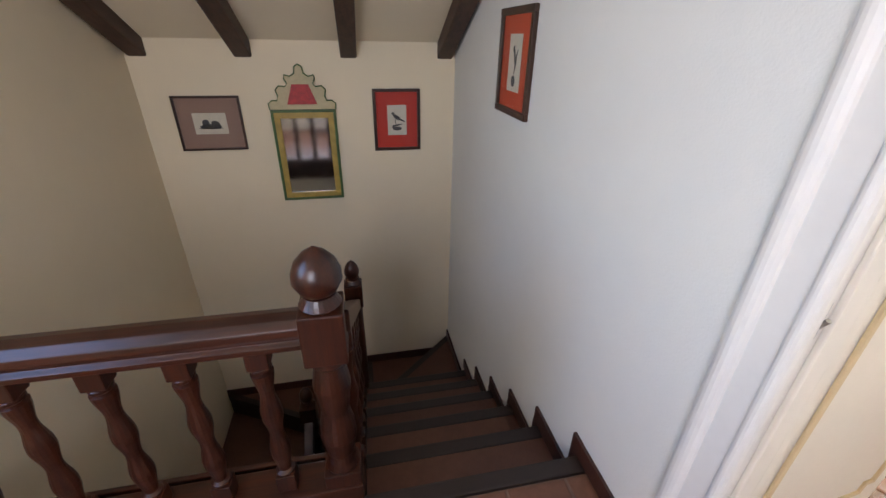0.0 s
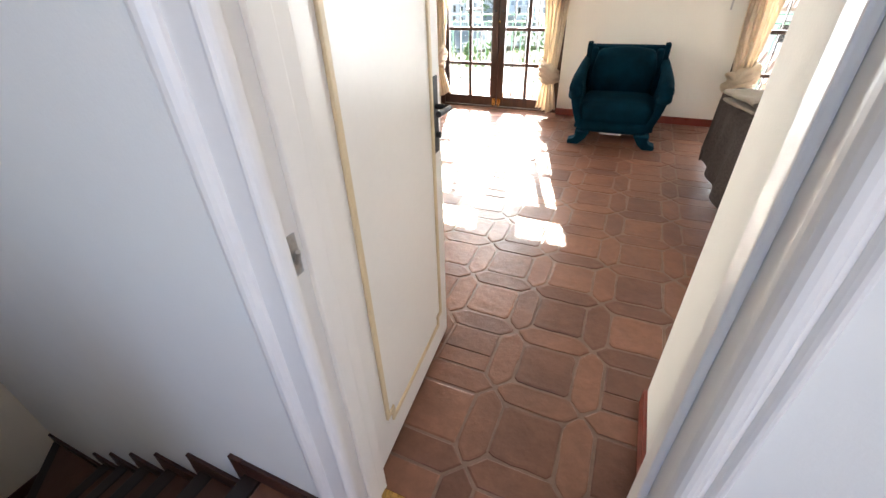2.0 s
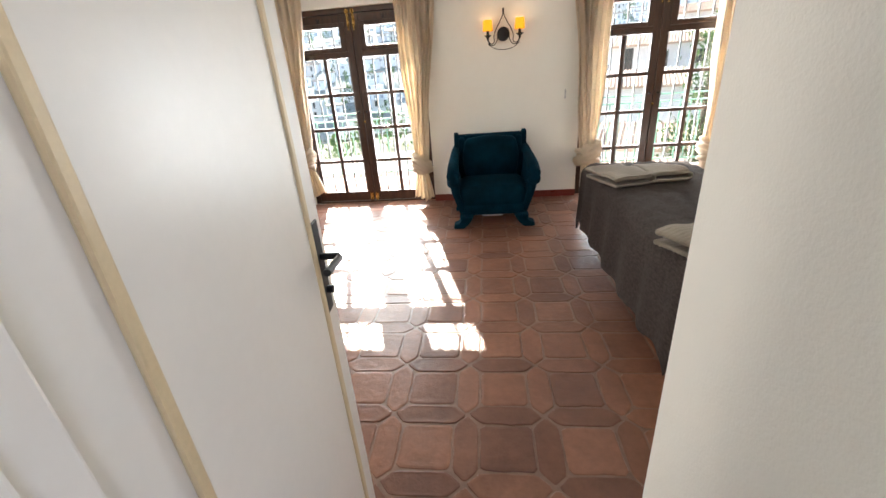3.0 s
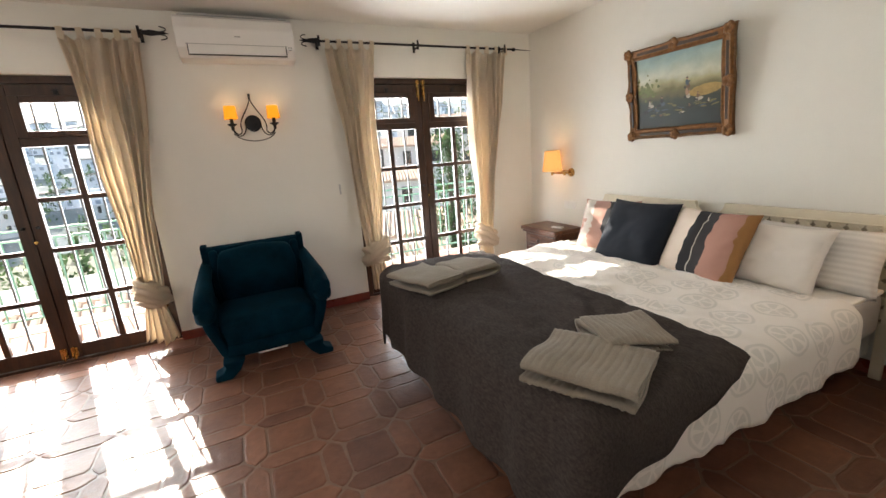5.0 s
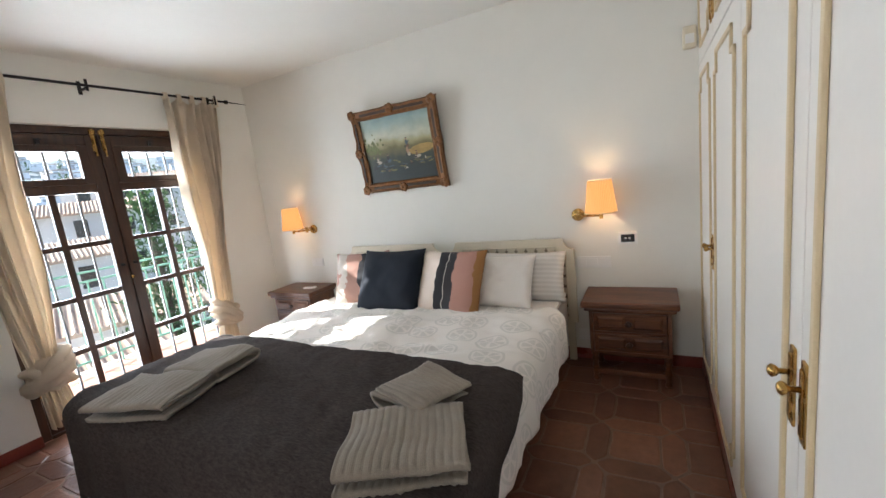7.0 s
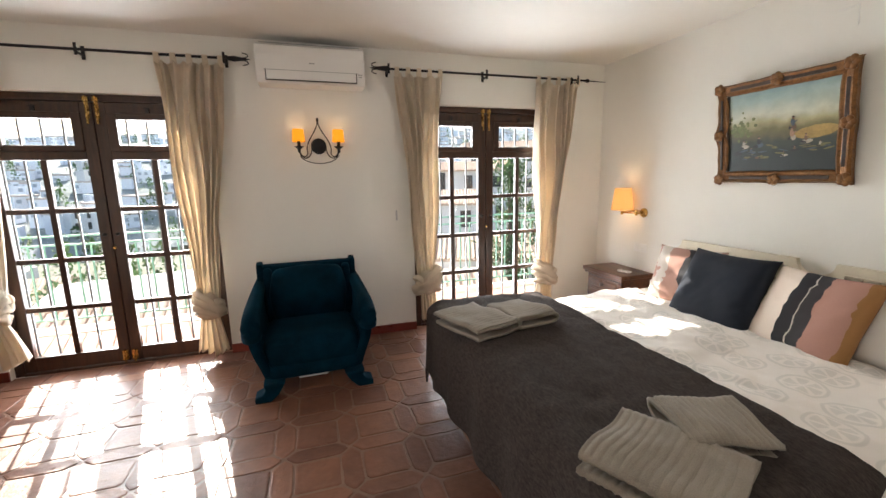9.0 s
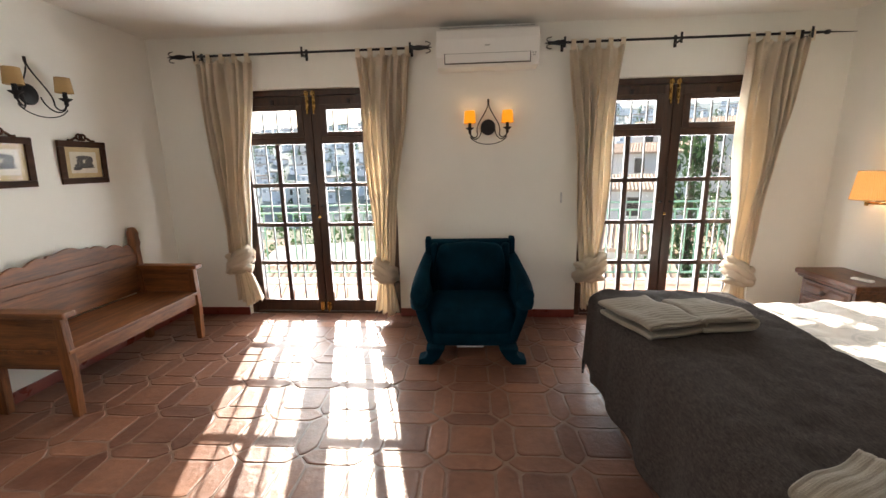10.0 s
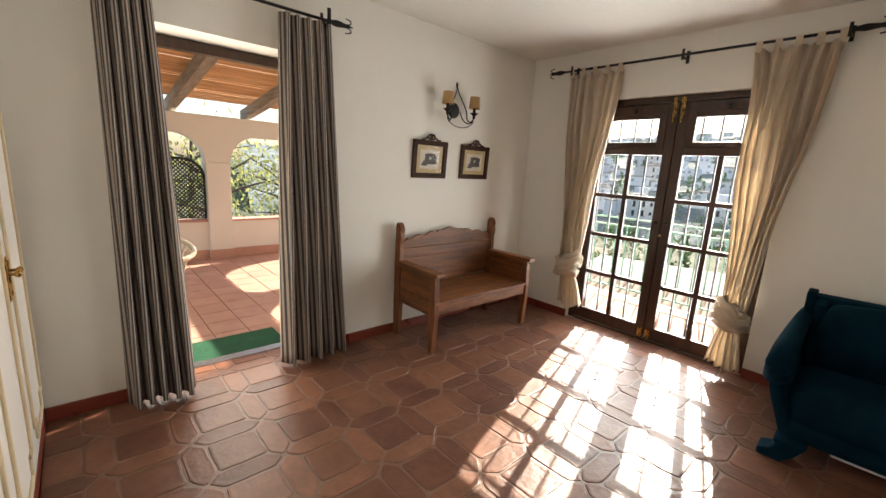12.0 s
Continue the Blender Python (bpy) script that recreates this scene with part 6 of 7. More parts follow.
bm = slab([(RX, 0.66), (RX, 0.74), (CX, -0.20), (CX, -0.28)], 0.08, "y", CY - 0.08, 0.008)
part("handrail", bm, RAILWOOD, rail)
for i in range(1, 6):
    x = RX - 0.2 * i
    zt = 0.66 + (x - RX) / (CX - RX) * (-0.94)
    zb = (x - SX) / RUN * RISE
    if x > CX + 0.1:
        baluster(rail, x, CY - 0.04, zb, zt)
# the lower flight's post and rail
newel(rail, CX, -5.86, -RISE * 9, 0.72, 0.05)
bm = slab([(CX, -1.30), (CX, -1.22), (CX + RUN * 4, -2.05), (CX + RUN * 4, -2.13)], 0.07, "y", -5.90, 0.008)
part("handrail", bm, RAILWOOD, rail)

# ---- balcony outside the two doors ----
structure("balcony_floor", box(-2.8, 3.7, 0.3, 1.32, -0.22, -0.03), TERR_TILE, "terracotta balcony floor", "floor")
structure("balcony_edge", box(-2.8, 3.7, 1.32, 1.40, -0.32, -0.02, 0.01), WALL, "white edge of the balcony", "edge")
rl = thing("balcony_railing", "pale green iron railing along the balcony", "railing", Matrix.Translation((0, 1.30, -0.02)))
for z in (0.86, 0.95):
    part("rail", box(-2.8, 3.7, -0.012, 0.012, z - 0.010, z + 0.010, 0.003), GREENRAIL, rl)
part("rail", box(-2.8, 3.7, -0.012, 0.012, 0.09, 0.11, 0.003), GREENRAIL, rl)
for i in range(51):
    x = -2.75 + i * 0.128
    part("post" if i % 10 == 0 else "bar", box(x - 0.007, x + 0.007, -0.007, 0.007, 0.0 if i % 10 == 0 else 0.11, 0.85), GREENRAIL, rl)

# ---- terrace west of the bedroom ----
TZ = -0.035
TX = -6.0
structure("terrace_floor", box(-6.4, W_X - 0.272, -4.42, 0.4, -0.3, TZ - 0.008), TERR_GROUT, "terracotta terrace floor", "floor")
b = bmesh.new()
rnd = random.Random(3)
vs, fs = [], []
for i in range(14):
    for j in range(18):
        x0, y0 = -2.72 - 0.26 * (i + 1), -4.42 + 0.26 * j
        g, z = 0.006, TZ + rnd.uniform(-0.001, 0.001)
        n = len(vs)
        vs += [(x0 + g, y0 + g, z), (x0 + 0.26 - g, y0 + g, z), (x0 + 0.26 - g, y0 + 0.26 - g, z), (x0 + g, y0 + 0.26 - g, z), (x0, y0, z - 0.008), (x0 + 0.26, y0, z - 0.008), (x0 + 0.26, y0 + 0.26, z - 0.008), (x0, y0 + 0.26, z - 0.008)]
        fs += [(n, n + 1, n + 2, n + 3)] + [(n + 4 + k, n + 4 + (k + 1) % 4, n + (k + 1) % 4, n + k) for k in range(4)]
me = bpy.data.meshes.new("terrace_tiles")
me.from_pydata(vs, [], fs)
me.materials.append(TERR_TILE)
tt = tagged(new("terrace_tiles", me), "square terracotta tiles of the terrace", "tiles", kind="stuff")
structure("terrace_sill", box(-2.72, -2.64, TD0, TD1, -0.1, 0.004, 0.004), STEEL, "metal sill of the terrace door", "sill")


def arcade(m, pillars, lo, hi):
    """The low wall, pillars and segment arches at the terrace's edge."""
    root = thing("terrace_arcade", "whitewashed terrace wall with pillars and arched openings", "arcade", m, "terrace arcades", kind="structure")
    hw = 0.15
    part("parapet", box(-0.14, 0.0, lo, hi, TZ, 0.49, 0.01), WALL, root)
    part("parapet_cap", box(-0.17, 0.025, lo, hi, 0.491, 0.52, 0.008), TERR_TILE, root)
    part("skirting", box(0.001, 0.014, lo, hi, TZ, 0.10, 0.003), TERR_TILE, root)
    for p in pillars:
        part("pillar", box(-0.19, 0.05, p - hw, p + hw, TZ, 1.30, 0.02), WALL, root)
        part("pillar_skirting", box(0.051, 0.064, p - hw, p + hw, TZ, 0.10, 0.003), TERR_TILE, root)
    for a, q in zip(pillars, pillars[1:]):
        y0, y1 = a + hw, q - hw
        r = 0.36
        o = [(a, 1.30), (y0, 1.30)]
        for i in range(11):
            t = math.pi / 2 * i / 10
            o.append((y0 + r * (1 - math.cos(t)), 1.30 + r * math.sin(t)))
        for i in range(11):
            t = math.pi / 2 * (1 - i / 10)
            o.append((y1 - r * (1 - math.cos(t)), 1.30 + r * math.sin(t)))
        o += [(q, 1.30), (q, 1.90), (a, 1.90)]
        clean = [o[0]]
        for p in o[1:]:
            if math.dist(p, clean[-1]) > 1e-4:
                clean.append(p)
        part("arch", slab(clean, -0.24, "x", 0.05, 0.0), WALL, root)
    return root


arcade(Matrix.Translation((TX, 0, 0)), (-5.31, -3.72, -2.13, -0.54), -5.31, -0.15)
# the arcade that carries on along the balcony side
arcade(pose(0, 0.05, 0, 0, 0, -90), (-6.22, -4.66, -3.09), -6.3, -2.75)
# black lattice in one arch
lat = thing("lattice_screen", "black lattice screen with a rounded corner in the arch", "screen", Matrix.Translation((TX - 0.06, 0, 0)))
ly0, ly1, lz0, lz1 = -3.56, -2.29, 0.53, 1.33
bm = bmesh.new()
step = 0.05
for s in (1, -1):
    k = -40
    while k < 60:
        c = k * step
        pts = []
        for i in range(121):
            y = ly0 + (ly1 - ly0) * i / 120
            z = lz0 + s * (y - ly0) + c
            corner = y > ly1 - 0.25 and z > lz1 - 0.25 and math.hypot(y - ly1 + 0.25, z - lz1 + 0.25) > 0.25
            if lz0 < z < lz1 and not corner:
                pts.append((y, z))
        if len(pts) > 2:
            (ya, za), (yb, zb) = pts[0], pts[-1]
            way = Vector((0, yb - ya, zb - za))
            b2 = bmesh.new()
            bmesh.ops.create_cube(b2, size=1)
            b2.transform(Matrix.Translation((0.003 * s, (ya + yb) / 2, (za + zb) / 2)) @ way.to_track_quat("Z", "X").to_matrix().to_4x4() @ Matrix.Diagonal((0.014, 0.014, way.length, 1)))
            joined(bm, b2)
        k += 1
part("slats", bm, LATTICE, lat)
edge = [(ly1, lz0), (ly1, lz1 - 0.25)] + [(ly1 - 0.25 + 0.25 * math.cos(t), lz1 - 0.25 + 0.25 * math.sin(t)) for t in [i * math.pi / 16 for i in range(9)]] + [(ly0, lz1)]
part("frame", tube([(0, y, z) for y, z in edge], 0.018, 8), LATTICE, lat)

perg = thing("pergola_roof", "cane mat roof on grey wooden beams over the terrace", "pergola")
def pz(x):
    return 1.93 + (x - TX) / 3.25 * 0.42
for y in (-4.4, -3.5, -2.62, -1.70, -0.8, 0.1):
    bm = slab([(TX - 0.25, pz(TX - 0.25)), (W_X - 0.28, pz(W_X - 0.28)), (W_X - 0.28, pz(W_X - 0.28) + 0.14), (TX - 0.25, pz(TX - 0.25) + 0.14)], 0.10, "y", y - 0.05, 0.008)
    part("beam", bm, PERGOLA, perg)
bm = bmesh.new()
rnd = random.Random(11)
for i in range(140):
    x = TX + 0.05 + 3.2 * i / 140
    z = pz(x) + 0.155 + rnd.uniform(0, 0.012)
    rod((x, -4.9, z + rnd.uniform(-0.006, 0.006)), (x + rnd.uniform(-0.02, 0.02), 0.35, z + rnd.uniform(-0.006, 0.006)), 0.011, 0.009, 5, bm)
part("cane_mat", bm, plain("split_cane", (0.60, 0.36, 0.18), 0.7, vary=0.5, scale=3, stretch=(18, 0.6, 18)), perg).visible_shadow = True

hd = tagged(part("door_header", box(W_X - 0.30, W_X - 0.23, TD0, TD1, 1.995, 2.055, 0.004), DARKWOOD), "dark wooden head of the terrace door", "door head", kind="structure")
mat_ = tagged(part("doormat", box(-3.10, -2.735, -3.30, -2.44, TZ, TZ + 0.022, 0.006), GREENMAT), "dark green bristle doormat on the terrace", "doormat")

# rattan tub chair on the terrace
ch = thing("rattan_chair", "round whitewashed rattan tub chair on the terrace", "chair", pose(-4.22, -3.12, TZ))
for i in range(28):
    a = 2 * math.pi * i / 28
    r0, r1, z1 = 0.22, 0.33, 0.58 + 0.10 * math.cos(a + 2.4)
    pts = [(r0 * math.cos(a), r0 * math.sin(a), 0.03), (0.20 * math.cos(a), 0.20 * math.sin(a), 0.22), (0.26 * math.cos(a), 0.26 * math.sin(a), 0.42), (r1 * math.cos(a), r1 * math.sin(a), z1)]
    part("cane", tube(pts, 0.013, 6), RATTAN, ch)
part("rim", tube([(0.33 * math.cos(2 * math.pi * i / 40), 0.33 * math.sin(2 * math.pi * i / 40), 0.59 + 0.10 * math.cos(2 * math.pi * i / 40 + 2.4)) for i in range(41)], 0.024, 8), RATTAN, ch)
part("foot_ring", tube([(0.225 * math.cos(2 * math.pi * i / 30), 0.225 * math.sin(2 * math.pi * i / 30), 0.022) for i in range(31)], 0.022, 8), RATTAN, ch)
part("seat", lathe([(0.001, 0.36), (0.20, 0.36), (0.23, 0.38), (0.22, 0.41), (0.1, 0.425), (0.001, 0.428)], 28), SHEET, ch)

# ---- ground, town and trees outside ----
def height(x, y):
    d = math.hypot(x * 0.8 + 3, y)
    z = -5.5 - 0.16 * min(d, 45)
    z -= 0.06 * max(0, min(d, 160) - 70)
    return z + 1.5 * noise.noise((x * 0.03, y * 0.03, 2))


HILL = plain("hillside_scrub", (0.085, 0.10, 0.06), 0.9, vary=0.45, scale=0.08, grain=1.5)
b = bmesh.new()
ring = [0, 8, 16, 26, 38, 52, 70, 95, 130, 180, 250, 350, 500, 800, 1500, 3000]
grid = []
for r in ring:
    row = []
    for k in range(72):
        a = 2 * math.pi * k / 72
        x, y = r * math.sin(a) * 1.0, r * math.cos(a)
        row.append(b.verts.new((x, y, height(x, y) if r > 5 else -6.0)))
    grid.append(row)
for g, q in zip(grid, grid[1:]):
    for k in range(72):
        b.faces.new((g[k], g[(k + 1) % 72], q[(k + 1) % 72], q[k]))
# distance haze put into the hill's bluish colour and a faint glow
HAZE, t_, b_ = nodes_of("haze_tinted_hill", 0.95)
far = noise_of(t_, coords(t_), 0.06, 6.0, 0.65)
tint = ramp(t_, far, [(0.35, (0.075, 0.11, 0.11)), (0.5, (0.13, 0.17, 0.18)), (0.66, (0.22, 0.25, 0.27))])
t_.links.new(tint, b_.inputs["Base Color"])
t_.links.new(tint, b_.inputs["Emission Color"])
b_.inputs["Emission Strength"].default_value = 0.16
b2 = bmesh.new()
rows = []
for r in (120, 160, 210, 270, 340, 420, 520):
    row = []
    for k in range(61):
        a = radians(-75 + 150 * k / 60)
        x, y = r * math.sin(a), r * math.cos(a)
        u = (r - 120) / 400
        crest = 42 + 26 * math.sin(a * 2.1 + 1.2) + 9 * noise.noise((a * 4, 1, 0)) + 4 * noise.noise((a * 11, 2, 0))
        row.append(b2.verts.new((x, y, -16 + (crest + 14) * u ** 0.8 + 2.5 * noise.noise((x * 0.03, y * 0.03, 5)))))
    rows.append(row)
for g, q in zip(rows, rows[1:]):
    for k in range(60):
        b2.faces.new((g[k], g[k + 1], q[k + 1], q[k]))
structure("backdrop", b2, HAZE, "pale hillside with distant town across the valley, haze in its colour and glow", "hill")
structure("ground", b, HILL, "green and brown hillside below the house", "ground")

WHITEWASH = plain("whitewash", (0.70, 0.70, 0.70), 0.85, vary=0.06, scale=0.8, grain=12)
ROOFTILE = plain("clay_roof_tile", (0.50, 0.37, 0.28), 0.8, vary=0.35, scale=1.5, grain=14, stretch=(6, 1, 1))
GREYROOF = plain("grey_flat_roof", (0.30, 0.29, 0.28), 0.8, vary=0.15, scale=1)
WINDOWDARK = plain("dark_window", (0.03, 0.035, 0.04), 0.2, vary=0.2)


def house(x, y, w, d, h, turn, roof, seed, base=None, label="white village house with a clay tile roof"):
    rnd = random.Random(seed)
    z = height(x, y) - 1.5 if base is None else base
    root = thing("house", label, "house", pose(x, y, z, 0, 0, turn), "village houses")
    part("wall", box(-w / 2, w / 2, -d / 2, d / 2, 0, h, 0.03), WHITEWASH, root)
    if roof == "tile":
        rh = d * 0.16
        bm = slab([(-d / 2 - 0.3, h - 0.02), (d / 2 + 0.3, h - 0.02), (d / 2 + 0.3, h + 0.1), (0, h + rh), (-d / 2 - 0.3, h + 0.1)], w + 0.4, "x", -w / 2 - 0.2)
        n = int(w / 0.22)
        for i in range(n):
            xx = -w / 2 + (i + 0.5) * w / n
            for s in (-1, 1):
                rod((xx, s * (d / 2 + 0.3), h + 0.12), (xx, 0, h + rh + 0.02), 0.055, None, 6, bm)
        part("roof", bm, ROOFTILE, root)
    else:
        bm = box(-w / 2, w / 2, -d / 2, d / 2, h + 0.001, h + 0.06)
        part("roof", bm, GREYROOF, root)
        part("roof_edge", box(-w / 2 - 0.08, w / 2 + 0.08, -d / 2 - 0.08, -d / 2 + 0.15, h - 0.1, h + 0.3, 0.02), WHITEWASH, root)
    for floor in range(int(h // 2.8)):
        zz = h - 1.0 - 2.8 * floor
        n = max(1, int(w // 2.4))
        for i in range(n):
            xx = -w / 2 + (i + 0.5) * w / n + rnd.uniform(-0.2, 0.2)
            hh = rnd.choice((0.5, 0.6, 0.9))
            win = part("window", box(xx - 0.48, xx + 0.48, -d / 2 - 0.05, -d / 2 + 0.05, zz - hh - 0.06, zz + hh + 0.06, 0.02), WHITEWASH, root)
            part("pane", box(xx - 0.38, xx + 0.38, -d / 2 - 0.07, -d / 2 - 0.045, zz - hh, zz + hh), WINDOWDARK, win)
    return root


# the near roofs below the balcony
house(-3.2, 8.5, 6.5, 5.0, 4.4, 8, "tile", 21, -6.8)
house(-6.0, 17.0, 8.5, 6.0, 5.5, 14, "flat", 22, -8.6, "white village house with a grey flat roof")
house(3.6, 9.5, 5.5, 4.5, 4.5, -12, "tile", 23, -6.9)
house(7.5, 16.0, 7.0, 5.0, 6.0, -20, "tile", 24, -8.3)
house(10.0, 27.0, 7.0, 6.0, 8.5, -16, "tile", 25, -9.0)
house(15.5, 35.0, 8.0, 6.0, 11.0, -22, "tile", 27, -9.0)
house(22.0, 41.0, 9.0, 6.0, 13.5, -30, "tile", 26, -9.0)
rnd = random.Random(5)
for i in range(70):
    a = radians(rnd.uniform(-48, 38))
    r = rnd.uniform(34, 90) if i < 16 else rnd.uniform(125, 300)
    x, y = r * math.sin(a), r * math.cos(a)
    base = None
    if r > 100:
        u = (r - 120) / 400
        base = -16 + (56 + 26 * math.sin(a * 2.1 + 1.2)) * u ** 0.8 - 1.0
    house(x, y, rnd.uniform(6, 12), rnd.uniform(5, 8), rnd.choice((3.5, 6.0, 6.2)), -math.degrees(a) + rnd.uniform(-25, 25), rnd.choice(("tile", "flat", "flat")), 100 + i, base)


LEAFS = [plain("leaf_green_%s" % n, c, 0.7, vary=0.4, scale=2.0) for n, c in (("dark", (0.06, 0.11, 0.045)), ("olive", (0.26, 0.29, 0.13)), ("light", (0.38, 0.40, 0.15)))]
for m in LEAFS:
    t = m.node_tree
    tr, mx = t.nodes.new("ShaderNodeBsdfTranslucent"), t.nodes.new("ShaderNodeMixShader")
    bs = t.nodes["Principled BSDF"]
    t.links.new(bs.inputs["Base Color"].links[0].from_socket, tr.inputs[0])
    mx.inputs[0].default_value = 0.5
    t.links.new(bs.outputs[0], mx.inputs[1])
    t.links.new(tr.outputs[0], mx.inputs[2])
    t.links.new(mx.outputs[0], t.nodes["Material Output"].inputs[0])
BARK = plain("grey_brown_bark", (0.12, 0.095, 0.07), 0.9, vary=0.35, scale=12, bump=0.6, depth=0.01)


def tree(x, y, z, h, spread, leaf, seed, slim=1.0, leaves=2600, size=0.09, low=0.3, label="leafy olive green tree beyond the terrace"):
    """A tapered trunk, limbs and a crown of loose leaves in clumps."""
    rnd = random.Random(seed)
    root = thing("tree", label, "tree", pose(x, y, z), "trees")
    bm = bmesh.new()
    top = Vector((rnd.uniform(-0.2, 0.2) * spread, rnd.uniform(-0.2, 0.2) * spread, h * 0.8))
    r0 = 0.022 * h
    mid = [Vector((0, 0, -0.4)), top * 0.3 + Vector((rnd.uniform(-0.1, 0.1), rnd.uniform(-0.1, 0.1), 0)), top * 0.6, top]
    tube(curve_pts(*mid, 10), r0, 8, bm, r0 * 0.25)
    clumps = []
    for i in range(22):
        t = rnd.uniform(low, 0.98)
        p = curve_pts(*mid, 20)[int(t * 20)]
        a = rnd.uniform(0, 2 * math.pi)
        ln = spread * rnd.uniform(0.4, 1.0) * (1 - slim * max(0, t - 0.3) * 0.9)
        q = p + Vector((math.cos(a) * ln, math.sin(a) * ln, rnd.uniform(0.1, 0.6) * ln))
        tube(curve_pts(p, p + (q - p) * 0.3 + Vector((0, 0, 0.1 * ln)), p + (q - p) * 0.7, q, 6), r0 * 0.28, 5, bm, r0 * 0.06)
        clumps += [q, p + (q - p) * 0.6, p + (q - p) * 0.8]
    part("trunk", bm, BARK, root)
    vs, fs = [], []
    for i in range(leaves):
        c = rnd.choice(clumps)
        s = spread * 0.24
        p = c + Vector((rnd.gauss(0, s), rnd.gauss(0, s), rnd.gauss(0, s * 0.7)))
        e = Euler((rnd.uniform(0, 6.28), rnd.uniform(0, 6.28), rnd.uniform(0, 6.28))).to_matrix()
        k = size * rnd.uniform(0.6, 1.4)
        n = len(vs)
        vs += [tuple(p + e @ Vector(w)) for w in ((-k, 0, 0), (0, -k * 0.4, 0), (k, 0, 0.1 * k), (0, k * 0.4, 0))]
        fs.append((n, n + 1, n + 2, n + 3))
    me = bpy.data.meshes.new("crown")
    me.from_pydata(vs, [], fs)
    me.materials.append(leaf)
    cr = new("crown", me)
    cr.parent = root
    return root


def hill_height(x, y):
    r, a = math.hypot(x, y), math.atan2(x, y)
    u = max(0.0, (r - 120) / 400)
    return -16 + (56 + 26 * math.sin(a * 2.1 + 1.2)) * u ** 0.8


def far_town(seed, count):
    """Hundreds of small blocks, haze-paled walls, openings and clay roofs, on the hillside across the valley."""
    rnd = random.Random(seed)
    vs, fs, ms = [], [], []
    for _ in range(count):
        a, r = radians(rnd.uniform(-55, 55)), rnd.uniform(140, 430)
        x, y = r * math.sin(a), r * math.cos(a)
        z, turn = hill_height(x, y) - 1.5, rnd.uniform(-0.5, 0.5) - a
        w, d, h = rnd.uniform(3, 7.5), rnd.uniform(3, 6), rnd.uniform(2.8, 5.5)
        co, si = math.cos(turn), math.sin(turn)

        def block(x0, x1, y0, y1, z0, z1, slot):
            n = len(vs)
            for zz in (z0, z1):
                vs.extend((x + u * co - v * si, y + u * si + v * co, z + zz) for u, v in ((x0, y0), (x1, y0), (x1, y1), (x0, y1)))
            fs.extend([(n + 4, n + 5, n + 6, n + 7)] + [(n + k, n + (k + 1) % 4, n + 4 + (k + 1) % 4, n + 4 + k) for k in range(4)])
            ms.extend([slot] * 5)

        block(-w / 2, w / 2, -d / 2, d / 2, 0, h, 0)
        if rnd.random() < 0.6:
            block(-w / 2 - 0.3, w / 2 + 0.3, -d / 2 - 0.3, d / 2 + 0.3, h, h + 0.5, 1)
        for k in range(int(w // 2.2)):
            for zz in (h - 1.9, h - 4.3):
                if zz > 0.6 and rnd.random() < 0.85:
                    u = -w / 2 + 1.1 + 2.2 * k
                    block(u - 0.55, u + 0.55, -d / 2 - 0.08, -d / 2 + 0.1, zz, zz + 1.1, 2)
    me = bpy.data.meshes.new("far_town")
    me.from_pydata(vs, [], fs)
    # air haze painted in: bluish walls, greyed roofs, pale openings
    for m in (plain("hazed_whitewash", (0.80, 0.83, 0.88), 0.9, vary=0.1, scale=0.05), plain("hazed_roof", (0.48, 0.42, 0.38), 0.9, vary=0.2, scale=0.1), plain("hazed_window", (0.36, 0.41, 0.47), 0.6)):
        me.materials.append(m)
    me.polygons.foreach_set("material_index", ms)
    return tagged(new("far_town", me), "distant white town on the hillside across the valley", "town", kind="stuff")


def far_woods(seed, clumps):
    """Dark leaf masses between the far houses."""
    rnd = random.Random(seed)
    vs, fs = [], []
    for _ in range(clumps):
        a, r = radians(rnd.uniform(-60, 60)), rnd.uniform(60, 380)
        x, y = r * math.sin(a), r * math.cos(a)
        z = hill_height(x, y) if r > 120 else height(x, y)
        tall, wide = rnd.uniform(3, 8), rnd.uniform(2, 6)
        for _ in range(70):
            k = rnd.uniform(0.25, 0.6)
            h = rnd.random()
            p = Vector((x + rnd.gauss(0, wide * 0.4) * (1.15 - h), y + rnd.gauss(0, wide * 0.4) * (1.15 - h), z - 0.5 + tall * h))
            e = Euler((rnd.uniform(0, 6.28), rnd.uniform(0, 6.28), rnd.uniform(0, 6.28))).to_matrix()
            n = len(vs)
            vs += [tuple(p + e @ Vector(w)) for w in ((-k, 0, 0), (0, -k * 0.6, 0), (k, 0, 0.1 * k), (0, k * 0.6, 0))]
            fs.append((n, n + 1, n + 2, n + 3))
    me = bpy.data.meshes.new("far_woods")
    me.from_pydata(vs, [], fs)
    me.materials.append(LEAFS[0])
    return tagged(new("far_woods", me), "dark green woods between the distant houses", "woods", kind="stuff")


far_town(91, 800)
far_woods(92, 420)

# the dark conifer seen from the eastern balcony door
tree(8.5, 12.0, -7.0, 11.5, 1.5, LEAFS[0], 31, 1.0, 4500, 0.10, 0.15, "tall dark green conifer below the balcony")
tree(12.6, 15.0, -7.5, 10.0, 2.2, LEAFS[0], 32, 0.8, 3000, 0.12, 0.2, "dark green tree between the houses")
tree(-13.0, 26.0, -9.5, 6.5, 2.6, LEAFS[0], 33, 0.3, 3500, 0.16, 0.3, "dark green tree among the village roofs")
tree(-4.5, 30.0, -10.0, 6.0, 2.4, LEAFS[1], 34, 0.3, 3000, 0.16, 0.3, "green tree among the village roofs")
